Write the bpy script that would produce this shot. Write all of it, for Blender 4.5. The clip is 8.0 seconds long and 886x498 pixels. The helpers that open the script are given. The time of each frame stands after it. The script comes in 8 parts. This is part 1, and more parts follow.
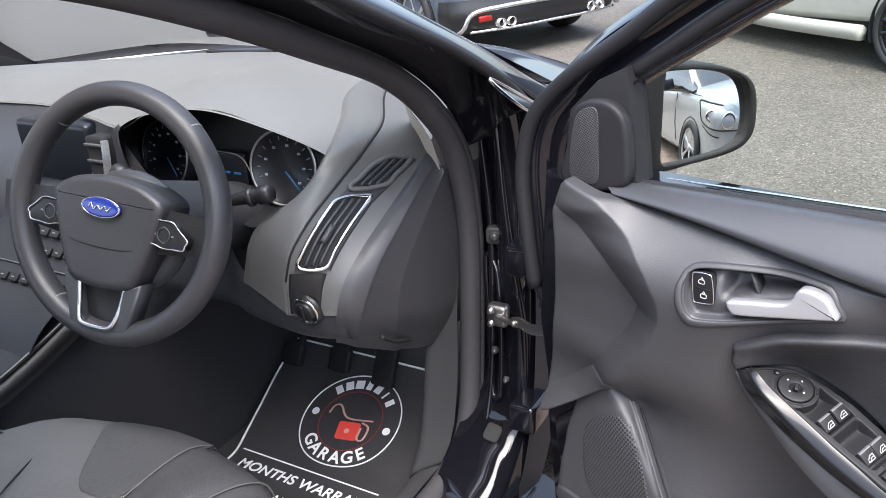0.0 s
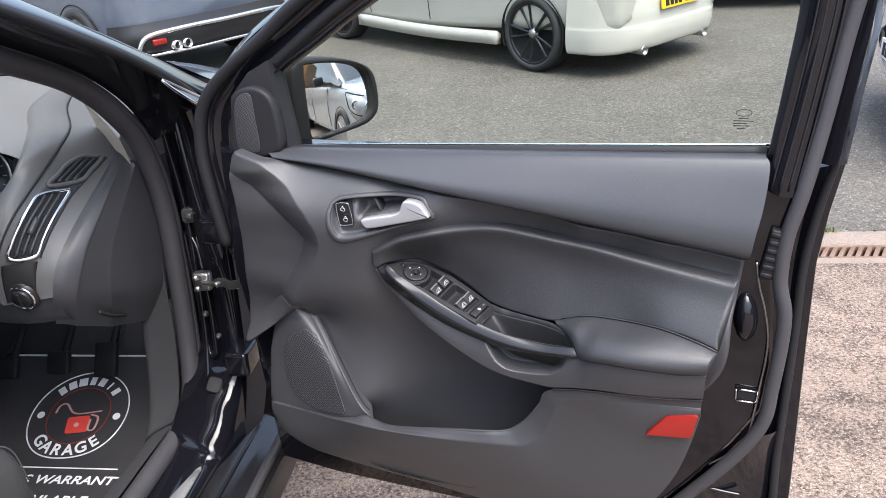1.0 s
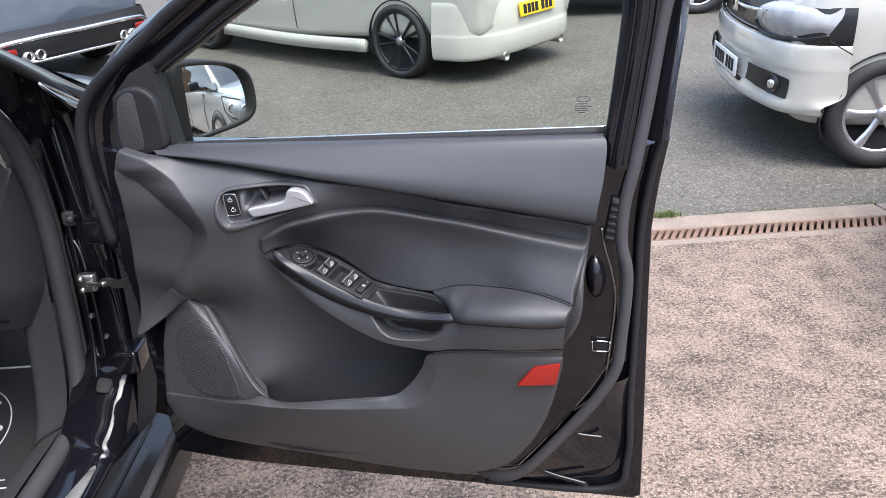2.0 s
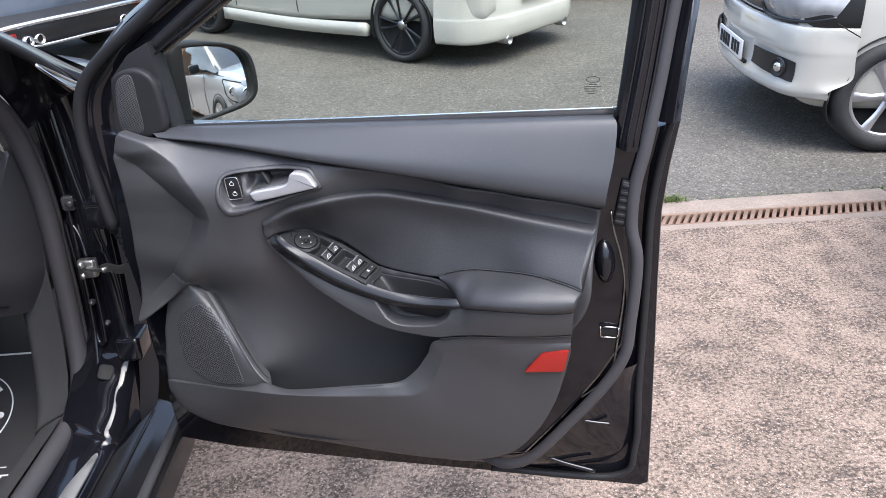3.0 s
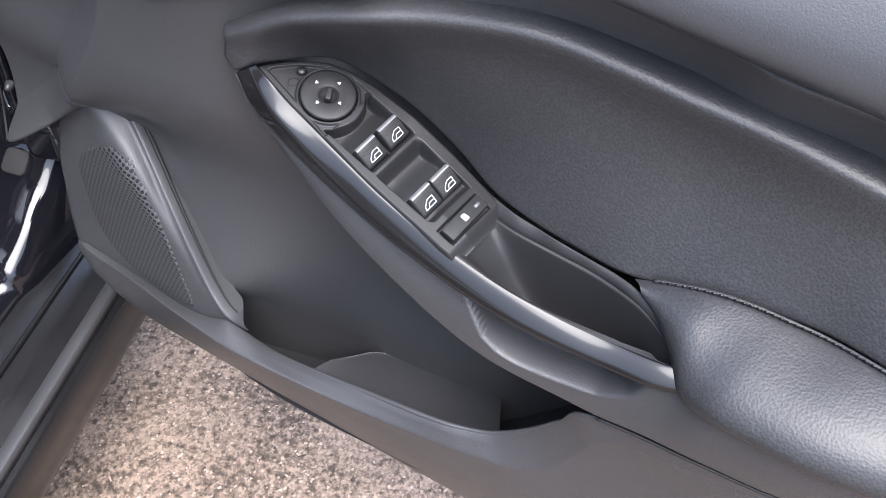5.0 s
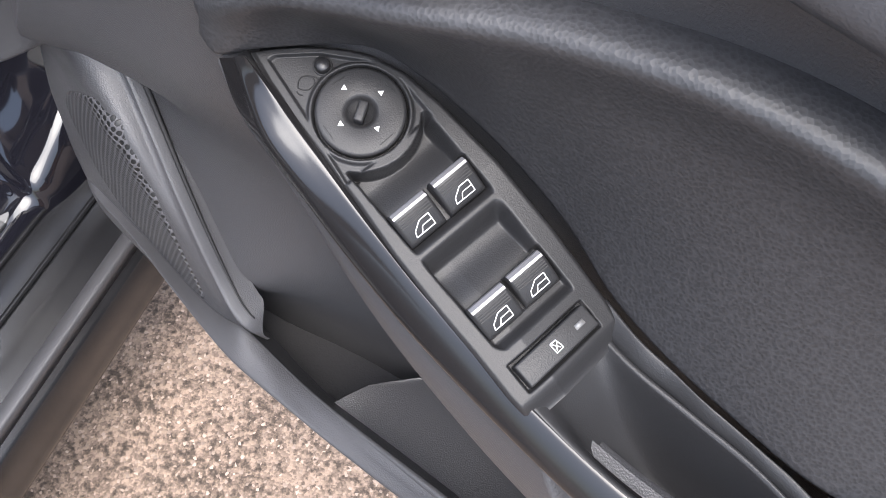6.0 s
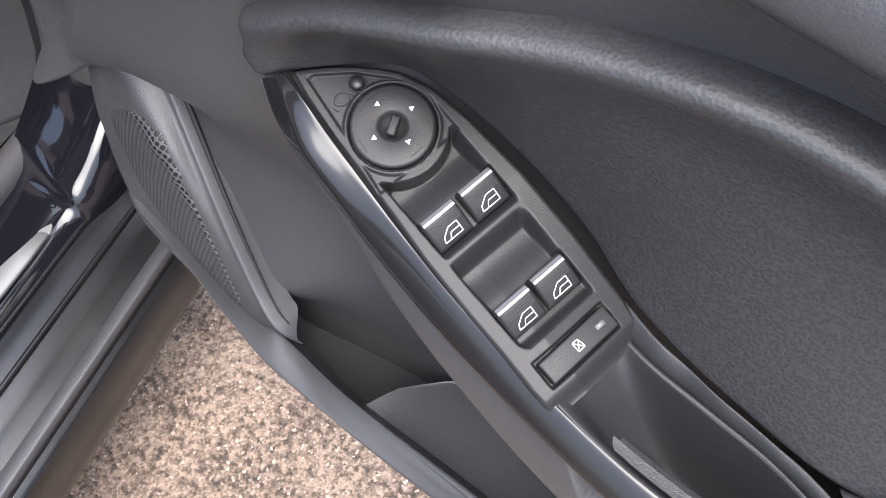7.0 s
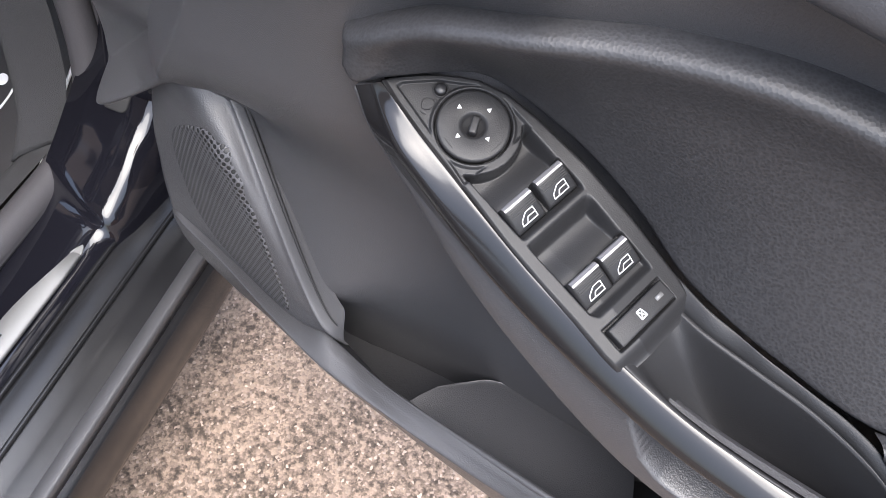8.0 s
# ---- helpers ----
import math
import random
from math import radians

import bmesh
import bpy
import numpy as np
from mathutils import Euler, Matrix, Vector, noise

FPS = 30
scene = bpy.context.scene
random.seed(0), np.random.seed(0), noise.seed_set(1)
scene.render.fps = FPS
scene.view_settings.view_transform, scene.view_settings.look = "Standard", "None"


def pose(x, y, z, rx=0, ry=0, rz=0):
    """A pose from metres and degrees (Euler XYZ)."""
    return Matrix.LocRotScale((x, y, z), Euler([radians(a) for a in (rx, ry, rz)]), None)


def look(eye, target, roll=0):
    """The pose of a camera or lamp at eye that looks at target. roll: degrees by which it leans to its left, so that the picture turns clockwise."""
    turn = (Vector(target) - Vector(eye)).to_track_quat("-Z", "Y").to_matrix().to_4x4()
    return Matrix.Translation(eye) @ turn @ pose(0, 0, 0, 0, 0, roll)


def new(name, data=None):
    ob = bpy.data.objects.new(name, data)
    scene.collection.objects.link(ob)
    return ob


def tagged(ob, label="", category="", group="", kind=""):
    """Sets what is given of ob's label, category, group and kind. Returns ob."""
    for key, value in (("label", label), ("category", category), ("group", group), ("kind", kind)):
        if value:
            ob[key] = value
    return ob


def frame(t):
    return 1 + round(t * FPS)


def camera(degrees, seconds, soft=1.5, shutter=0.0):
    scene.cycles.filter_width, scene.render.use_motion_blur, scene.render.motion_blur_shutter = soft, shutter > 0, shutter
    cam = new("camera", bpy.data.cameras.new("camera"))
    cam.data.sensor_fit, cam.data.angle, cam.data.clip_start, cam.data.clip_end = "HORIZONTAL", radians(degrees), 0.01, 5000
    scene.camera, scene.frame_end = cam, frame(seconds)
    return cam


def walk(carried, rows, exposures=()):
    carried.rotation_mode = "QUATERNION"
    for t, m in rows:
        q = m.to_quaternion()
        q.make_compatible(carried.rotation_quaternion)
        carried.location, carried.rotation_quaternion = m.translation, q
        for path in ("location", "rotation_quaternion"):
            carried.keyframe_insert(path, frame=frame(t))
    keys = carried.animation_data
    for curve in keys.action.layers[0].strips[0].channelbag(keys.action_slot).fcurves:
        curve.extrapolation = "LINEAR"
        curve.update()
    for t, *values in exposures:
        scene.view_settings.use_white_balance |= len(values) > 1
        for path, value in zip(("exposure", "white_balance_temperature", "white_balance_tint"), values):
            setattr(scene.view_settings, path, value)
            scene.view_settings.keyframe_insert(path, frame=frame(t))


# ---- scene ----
cam = camera(59.9, 8.0, soft=0.65)
PATH = [
    (0, (0.012, -0.022, 1.296), (-0.923, 1.574, 0.534), -3.4),
    (0.5, (0.153, -0.171, 1.303), (-0.473, 1.563, 0.527), -3.5),
    (1, (0.174, -0.316, 1.307), (-0.076, 1.517, 0.548), -3.6),
    (1.5, (0.173, -0.422, 1.318), (0.177, 1.431, 0.564), -2.7),
    (1.7, (0.177, -0.434, 1.313), (0.223, 1.418, 0.56), -2.7),
    (2.8, (0.167, -0.445, 1.301), (0.243, 1.398, 0.526), -3.1),
    (3, (0.169, -0.419, 1.296), (0.227, 1.419, 0.508), -3.1),
    (3.5, (0.201, -0.28, 1.277), (0.221, 1.535, 0.437), -1.8),
    (4, (0.231, -0.101, 1.218), (0.134, 1.596, 0.164), -0.8),
    (4.5, (0.151, 0.168, 1.163), (0.046, 1.72, -0.094), 2.4),
    (4.7, (0.13, 0.26, 1.148), (0.023, 1.741, -0.192), 3.9),
    (5.8, (0.075, 0.596, 1.053), (-0.214, 1.609, -0.646), 4.7),
    (6, (0.074, 0.603, 1.048), (-0.239, 1.592, -0.661), 3.5),
    (6.5, (0.077, 0.602, 1.051), (-0.286, 1.569, -0.662), 0.7),
    (7, (0.077, 0.591, 1.064), (-0.306, 1.578, -0.633), 0.1),
    (7.5, (0.069, 0.565, 1.076), (-0.322, 1.589, -0.598), 0.1),
    (8, (0.047, 0.531, 1.087), (-0.305, 1.617, -0.555), 2.1),
]
walk(cam, [(t, look(eye, target, roll)) for t, eye, target, roll in PATH],
     exposures=[(0, 2.3, 6550, 10), (0.5, 2.25, 6550, 10), (1.5, 1.9, 6450, 10), (3.5, 1.95, 6250, 10), (4.5, 2.4, 6200, 10), (6, 2.4, 6500, 10), (8, 2.4, 6500, 10)])

# ---- sky, sun ----
world = bpy.data.worlds.new("overcast")
scene.world = world
world.use_nodes = True
wn, wl = world.node_tree.nodes, world.node_tree.links
wn.clear()
w_out = wn.new("ShaderNodeOutputWorld")
w_bg = wn.new("ShaderNodeBackground")
w_sky = wn.new("ShaderNodeTexSky")
w_hsv = wn.new("ShaderNodeHueSaturation")
w_sky.sky_type, w_sky.sun_disc = "NISHITA", False
w_sky.sun_elevation, w_sky.sun_rotation = radians(62), radians(148)
w_sky.air_density, w_sky.dust_density, w_sky.ozone_density = 1.0, 2.5, 1.5
w_hsv.inputs["Saturation"].default_value = 0.80
wl.new(w_sky.outputs[0], w_hsv.inputs["Color"])
wl.new(w_hsv.outputs[0], w_bg.inputs[0])
w_co, w_xyz, w_dome = wn.new("ShaderNodeTexCoord"), wn.new("ShaderNodeSeparateXYZ"), wn.new("ShaderNodeMapRange")
for k, v in enumerate((0.0, 1.0, 0.055, 0.24)):      # the cloud cover is brighter overhead than at the horizon
    w_dome.inputs[k + 1].default_value = v
wl.new(w_co.outputs["Generated"], w_xyz.inputs[0])
wl.new(w_xyz.outputs["Z"], w_dome.inputs[0])
wl.new(w_dome.outputs[0], w_bg.inputs[1])
wl.new(w_bg.outputs[0], w_out.inputs[0])
sun = new("sun", bpy.data.lights.new("sun", "SUN"))
sun.data.energy, sun.data.angle, sun.data.color = 1.0, radians(50), (1.0, 0.985, 0.97)
sun.matrix_world = look((0, 0, 0), (-0.25, 0.40, -0.88))


# ---- materials ----
def mat(name, color, rough=0.5, metal=0.0, grain=0.0, gscale=400.0, bump=0.0, blotch=0.0, bscale=6.0,
        coat=0.0, spec=0.5, rough_var=0.0, kind="NOISE", trans=0.0, emit=0.0, color2=None):
    m = bpy.data.materials.new(name)
    m.use_nodes = True
    n, l = m.node_tree.nodes, m.node_tree.links
    b = n["Principled BSDF"]
    b.inputs["Roughness"].default_value = rough
    b.inputs["Metallic"].default_value = metal
    b.inputs["Coat Weight"].default_value = coat
    b.inputs["Coat Roughness"].default_value = 0.03
    b.inputs["Specular IOR Level"].default_value = spec
    b.inputs["Transmission Weight"].default_value = trans
    co = n.new("ShaderNodeTexCoord")
    base = (*color, 1.0)
    b.inputs["Base Color"].default_value = base
    fine = n.new("ShaderNodeTexNoise" if kind == "NOISE" else "ShaderNodeTexVoronoi")
    fine.inputs["Scale"].default_value = gscale
    l.new(co.outputs["Object"], fine.inputs["Vector"])
    fout = fine.outputs[0]
    if kind == "NOISE":
        fine.inputs["Detail"].default_value = 4.0
    if grain or blotch or color2:
        big = n.new("ShaderNodeTexNoise")
        big.inputs["Scale"].default_value = bscale
        big.inputs["Detail"].default_value = 5.0
        l.new(co.outputs["Object"], big.inputs["Vector"])
        r1 = n.new("ShaderNodeMapRange")
        r1.inputs[1].default_value, r1.inputs[2].default_value = 0.25, 0.75
        r1.inputs[3].default_value, r1.inputs[4].default_value = 1 - grain, 1 + grain
        l.new(fout, r1.inputs[0])
        r2 = n.new("ShaderNodeMapRange")
        r2.inputs[1].default_value, r2.inputs[2].default_value = 0.3, 0.7
        r2.inputs[3].default_value, r2.inputs[4].default_value = 1 - blotch, 1 + blotch
        l.new(big.outputs[0], r2.inputs[0])
        mul = n.new("ShaderNodeMath")
        mul.operation = "MULTIPLY"
        l.new(r1.outputs[0], mul.inputs[0])
        l.new(r2.outputs[0], mul.inputs[1])
        vm = n.new("ShaderNodeVectorMath")
        vm.operation = "SCALE"
        vm.inputs[0].default_value = color
        l.new(mul.outputs[0], vm.inputs["Scale"])
        if color2:
            mx = n.new("ShaderNodeMix")
            mx.data_type = "RGBA"
            mx.inputs[6].default_value, mx.inputs[7].default_value = base, (*color2, 1.0)
            l.new(r1.outputs[0], mx.inputs[0])
            r1.inputs[3].default_value, r1.inputs[4].default_value = 0.0, 1.0
            v2 = n.new("ShaderNodeVectorMath")
            v2.operation = "SCALE"
            l.new(mx.outputs[2], v2.inputs[0])
            l.new(r2.outputs[0], v2.inputs["Scale"])
            l.new(v2.outputs[0], b.inputs["Base Color"])
        else:
            l.new(vm.outputs[0], b.inputs["Base Color"])
        if rough_var:
            r3 = n.new("ShaderNodeMapRange")
            r3.inputs[1].default_value, r3.inputs[2].default_value = 0.3, 0.7
            r3.inputs[3].default_value, r3.inputs[4].default_value = rough - rough_var, rough + rough_var
            l.new(big.outputs[0], r3.inputs[0])
            l.new(r3.outputs[0], b.inputs["Roughness"])
    if bump:
        bp = n.new("ShaderNodeBump")
        bp.inputs["Strength"].default_value = 1.0
        bp.inputs["Distance"].default_value = bump
        l.new(fout, bp.inputs["Height"])
        l.new(bp.outputs[0], b.inputs["Normal"])
    if emit:
        b.inputs["Emission Color"].default_value = base
        b.inputs["Emission Strength"].default_value = emit
    return m


M_CARD = mat("moulded_plastic", (0.040, 0.040, 0.043), 0.37, grain=0.14, gscale=1100, bump=0.00035, blotch=0.05, rough_var=0.04)
M_SOFT = mat("soft_touch_plastic", (0.036, 0.037, 0.041), 0.40, grain=0.08, gscale=1000, bump=0.00015, blotch=0.05, rough_var=0.05)
M_LEATHER = mat("black_leatherette", (0.023, 0.023, 0.025), 0.47, grain=0.22, gscale=600, bump=0.00013, blotch=0.06, rough_var=0.05, kind="VORONOI")
M_HARD = mat("hard_black_plastic", (0.012, 0.012, 0.013), 0.36, grain=0.18, gscale=1600, bump=0.00012, blotch=0.1, rough_var=0.06)
M_PACK = mat("matte_switch_plastic", (0.016, 0.016, 0.017), 0.46, grain=0.18, gscale=1500, bump=0.00012, blotch=0.1, rough_var=0.05, spec=0.28)
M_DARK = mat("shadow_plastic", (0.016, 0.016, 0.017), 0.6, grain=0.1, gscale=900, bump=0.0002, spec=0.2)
M_GLOSS = mat("gloss_black_trim", (0.010, 0.0095, 0.010), 0.14, coat=0.0, blotch=0.1, rough_var=0.03, spec=0.42)
M_PAINT = mat("black_paint", (0.006, 0.006, 0.0085), 0.06, coat=0.0, blotch=0.15, spec=0.5)
M_RUBBER = mat("rubber_seal", (0.019, 0.019, 0.021), 0.50, grain=0.1, gscale=600, bump=0.0002, blotch=0.1, spec=0.2)
M_CHROME = mat("satin_chrome", (0.72, 0.72, 0.74), 0.24, 1.0, grain=0.04, gscale=900, rough_var=0.05)
M_SEAL = mat("doorway_rubber", (0.050, 0.048, 0.052), 0.48, grain=0.1, gscale=600, bump=0.0002, blotch=0.1, spec=0.3)
M_BRIGHT = mat("bright_metal", (0.75, 0.75, 0.76), 0.12, 1.0, blotch=0.05)
M_STEEL = mat("dull_steel", (0.35, 0.34, 0.33), 0.38, 1.0, grain=0.2, gscale=300, blotch=0.2)
M_GLASS = mat("door_glass", (0.815, 0.855, 0.800), 0.0, trans=1.0, spec=0.5)
M_GLASS.node_tree.nodes["Principled BSDF"].inputs["IOR"].default_value = 1.08
M_MIRROR = mat("mirror_silver", (0.88, 0.9, 0.9), 0.01, 1.0)
M_RED = mat("red_reflector_plastic", (0.24, 0.010, 0.007), 0.28, coat=0.2, grain=0.08, gscale=700, blotch=0.1)
M_WHITE = mat("white_print", (0.8, 0.8, 0.8), 0.5)
M_KERB = mat("kerb_concrete", (0.195, 0.155, 0.125), 0.9, grain=0.25, gscale=120, blotch=0.15, bump=0.002)
# dash top: sky glare through the windscreen is put into base colour and sheen
M_DASH = mat("dash_top_lit_plastic", (0.120, 0.119, 0.112), 0.40, grain=0.08, gscale=900, bump=0.0003, blotch=0.05, rough_var=0.05)
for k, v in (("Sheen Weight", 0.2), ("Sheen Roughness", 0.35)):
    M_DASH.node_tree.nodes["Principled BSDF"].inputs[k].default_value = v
M_MAT = mat("black_carpet_mat", (0.026, 0.025, 0.027), 0.75, grain=0.3, gscale=900, bump=0.0006, blotch=0.12)
M_CARPET = mat("black_carpet", (0.024, 0.024, 0.026), 0.95, grain=0.3, gscale=900, bump=0.001)
M_FABRIC = mat("seat_fabric", (0.075, 0.073, 0.070), 0.85, grain=0.25, gscale=700, bump=0.0006, blotch=0.1)
M_CARWHITE = mat("white_car_paint", (0.44, 0.43, 0.385), 0.2, coat=0.8, blotch=0.03)
M_CARGREY = mat("grey_car_paint", (0.10, 0.12, 0.15), 0.22, coat=0.8, blotch=0.06)
M_CARSILVER = mat("silver_car_paint", (0.33, 0.345, 0.36), 0.25, metal=0.3, coat=0.8, blotch=0.04)
M_TYRE = mat("tyre_rubber", (0.022, 0.022, 0.023), 0.75, grain=0.2, gscale=80, bump=0.001, blotch=0.15)
M_PLATEY = mat("yellow_plate", (0.75, 0.5, 0.02), 0.35)
M_BRICK = mat("orange_timber", (0.36, 0.17, 0.06), 0.7, grain=0.25, gscale=30, blotch=0.2, bscale=2)
M_CARGLASS = mat("tinted_car_glass", (0.015, 0.018, 0.02), 0.06, spec=0.7)
M_HEADLAMP = mat("headlamp_lens", (0.30, 0.305, 0.305), 0.12, coat=0.4, blotch=0.2, bscale=11)


def stony(name, dark, pale, chip, fine, edge_lo, edge_hi, relief, chips=0.12, clump=0.0):
    """Stones in a matrix: patchy dark and pale grit with a scatter of single chips."""
    m = bpy.data.materials.new(name)
    m.use_nodes = True
    n, l = m.node_tree.nodes, m.node_tree.links
    b = n["Principled BSDF"]
    b.inputs["Roughness"].default_value = 0.88
    co = n.new("ShaderNodeTexCoord")

    def tex(kind, scale, detail=0.0):
        t = n.new(kind)
        t.inputs["Scale"].default_value = scale
        if detail:
            t.inputs["Detail"].default_value = detail
            t.inputs["Roughness"].default_value = 0.65
        l.new(co.outputs["Object"], t.inputs["Vector"])
        return t

    def span(src, a, bb, c, d):
        r = n.new("ShaderNodeMapRange")
        for k, v in enumerate((a, bb, c, d)):
            r.inputs[k + 1].default_value = v
        l.new(src, r.inputs[0])
        return r.outputs[0]

    def blend(fac, a, bb):
        x = n.new("ShaderNodeMix")
        x.data_type = "RGBA"
        l.new(fac, x.inputs[0])
        for k, v in ((6, a), (7, bb)):
            if isinstance(v, tuple):
                x.inputs[k].default_value = (*v, 1)
            else:
                l.new(v, x.inputs[k])
        return x.outputs[2]

    patch = tex("ShaderNodeTexNoise", fine * 0.32, 8.0)
    cells = tex("ShaderNodeTexVoronoi", fine)
    wide = tex("ShaderNodeTexNoise", 2.2, 4.0)
    sep = n.new("ShaderNodeSeparateColor")
    l.new(cells.outputs["Color"], sep.inputs[0])
    coarse = tex("ShaderNodeTexNoise", 7.0, 6.0)
    both = n.new("ShaderNodeMath")
    both.operation = "MULTIPLY_ADD"
    both.inputs[1].default_value = clump
    l.new(coarse.outputs[0], both.inputs[0])
    l.new(patch.outputs[0], both.inputs[2])
    col = blend(span(both.outputs[0], edge_lo + 0.5 * clump, edge_hi + 0.5 * clump, 0, 1), dark, pale)
    col = blend(span(sep.outputs[0], 1 - chips, 1 - chips + 0.02, 0, 0.8), col, chip)
    tone = n.new("ShaderNodeVectorMath")
    tone.operation = "SCALE"
    l.new(col, tone.inputs[0])
    mu = n.new("ShaderNodeMath")
    mu.operation = "MULTIPLY"
    l.new(span(sep.outputs[1], 0, 1, 0.60, 1.36), mu.inputs[0])
    l.new(span(wide.outputs[0], 0.3, 0.7, 0.84, 1.14), mu.inputs[1])
    l.new(mu.outputs[0], tone.inputs["Scale"])
    l.new(tone.outputs[0], b.inputs["Base Color"])
    bp = n.new("ShaderNodeBump")
    bp.inputs["Distance"].default_value = relief
    l.new(cells.outputs["Distance"], bp.inputs["Height"])
    bp.invert = True
    l.new(bp.outputs[0], b.inputs["Normal"])
    return m


M_CONC = stony("exposed_aggregate_concrete", (0.054, 0.039, 0.029), (0.212, 0.156, 0.119), (0.31, 0.24, 0.195), 255, 0.39, 0.56, 0.0012, 0.09, 0.55)
M_ASPH = stony("asphalt", (0.064, 0.058, 0.049), (0.114, 0.104, 0.087), (0.20, 0.184, 0.158), 120, 0.36, 0.66, 0.003, 0.05)


# ---- mesh tools ----
from mathutils.geometry import delaunay_2d_cdt


def mesh_of(name, verts, faces, smooth=True):
    me = bpy.data.meshes.new(name)
    me.from_pydata([tuple(v) for v in verts], [], faces)
    bm = bmesh.new()
    bm.from_mesh(me)
    bmesh.ops.remove_doubles(bm, verts=bm.verts, dist=1e-6)
    bmesh.ops.recalc_face_normals(bm, faces=bm.faces)
    bm.to_mesh(me)
    bm.free()
    if smooth:
        me.shade_smooth()
    return me


def part(name, shape, material, parent=None, label="", smooth=True, sharp=None):
    """Links a bmesh, or (verts, faces), as one mesh object under parent."""
    if isinstance(shape, bmesh.types.BMesh):
        me = bpy.data.meshes.new(name)
        bmesh.ops.recalc_face_normals(shape, faces=shape.faces)
        shape.to_mesh(me)
        shape.free()
        if smooth:
            me.shade_smooth()
    else:
        me = mesh_of(name, shape[0], shape[1], smooth)
    if sharp:
        me.set_sharp_from_angle(angle=radians(sharp))
    me.materials.append(material)
    ob = new(name, me)
    if parent is not None:
        ob.parent = parent
    if label:
        ob["label"] = label
    return ob


def thing(name, m, label, category, group="", kind=""):
    ob = new(name)
    ob.empty_display_size = 0.05
    ob.matrix_world = m
    return tagged(ob, label, category, group, kind)


def spline(pts, n, closed=False):
    """n points along a Catmull-Rom curve through pts, by chord length."""
    p = np.array(pts, float)
    k = len(p)
    if k == 2 and not closed:
        return p[0] + np.linspace(0, 1, n)[:, None] * (p[1] - p[0])
    if closed:
        q = np.vstack([p[-1], p, p[0], p[1]])
        segs = k
    else:
        q = np.vstack([2 * p[0] - p[1], p, 2 * p[-1] - p[-2]])
        segs = k - 1
    lens = np.array([np.linalg.norm(q[i + 2] - q[i + 1]) + 1e-9 for i in range(segs)])
    cum = np.concatenate([[0], np.cumsum(lens)])
    at = np.linspace(0, cum[-1], n, endpoint=not closed)
    out = []
    for a in at:
        i = min(int(np.searchsorted(cum, a, side="right")) - 1, segs - 1)
        t = (a - cum[i]) / lens[i]
        p0, p1, p2, p3 = q[i], q[i + 1], q[i + 2], q[i + 3]
        out.append(0.5 * (2 * p1 + (p2 - p0) * t + (2 * p0 - 5 * p1 + 4 * p2 - p3) * t * t + (3 * p1 - p0 - 3 * p2 + p3) * t ** 3))
    return np.array(out)


def even(pts, n):
    """n points along a curve through pts, the same number between each pair of points."""
    p = np.array(pts, float)
    q = np.vstack([2 * p[0] - p[1], p, 2 * p[-1] - p[-2]])
    out = []
    for a in np.linspace(0, len(p) - 1, n):
        i = min(int(a), len(p) - 2)
        t = a - i
        p0, p1, p2, p3 = q[i], q[i + 1], q[i + 2], q[i + 3]
        out.append(0.5 * (2 * p1 + (p2 - p0) * t + (2 * p0 - 5 * p1 + 4 * p2 - p3) * t * t + (3 * p1 - p0 - 3 * p2 + p3) * t ** 3))
    return np.array(out)


def grid_faces(nv, nu, wrap_u=False, wrap_v=False):
    faces = []
    for j in range(nv if wrap_v else nv - 1):
        for i in range(nu if wrap_u else nu - 1):
            a, b = j * nu + i, j * nu + (i + 1) % nu
            c, d = ((j + 1) % nv) * nu + (i + 1) % nu, ((j + 1) % nv) * nu + i
            faces.append((a, b, c, d))
    return faces


def skin(rows, nu=40, nv=16, paired=False, smooth_rows=True):
    """A surface through rows of points; paired: the rows' points answer each other."""
    f = even if paired else spline
    r = np.array([f(row, nu) for row in rows])
    if smooth_rows:
        cols = np.array([even(r[:, i], nv) for i in range(nu)])
        g = cols.transpose(1, 0, 2)
    else:
        g, nv = r, len(rows)
    return g.reshape(-1, 3), grid_faces(nv, nu)


def tube(pts, radius, n=40, k=10, closed=False, flat=1.0, up=(0, 0, 1), caps=True):
    """A round bar along a curve; flat squeezes it along up."""
    c = spline(pts, n, closed) if len(pts) > 2 or closed else spline(pts, n)
    tang = np.roll(c, -1, 0) - np.roll(c, 1, 0) if closed else np.gradient(c, axis=0)
    verts, upv = [], np.array(up, float)
    rad = spline([(r, 0, 0) for r in radius], n)[:, 0] if isinstance(radius, (list, tuple)) else np.full(n, radius)
    for i in range(n):
        t = tang[i] / (np.linalg.norm(tang[i]) + 1e-12)
        s = np.cross(t, upv)
        s /= np.linalg.norm(s) + 1e-12
        v = np.cross(s, t)
        for a in np.linspace(0, 2 * np.pi, k, endpoint=False):
            verts.append(c[i] + rad[i] * (np.cos(a) * s + np.sin(a) * v * flat))
    faces = grid_faces(n, k, True, closed)
    if caps and not closed:
        faces += [tuple(range(k - 1, -1, -1)), tuple(range((n - 1) * k, n * k))]
    return verts, faces


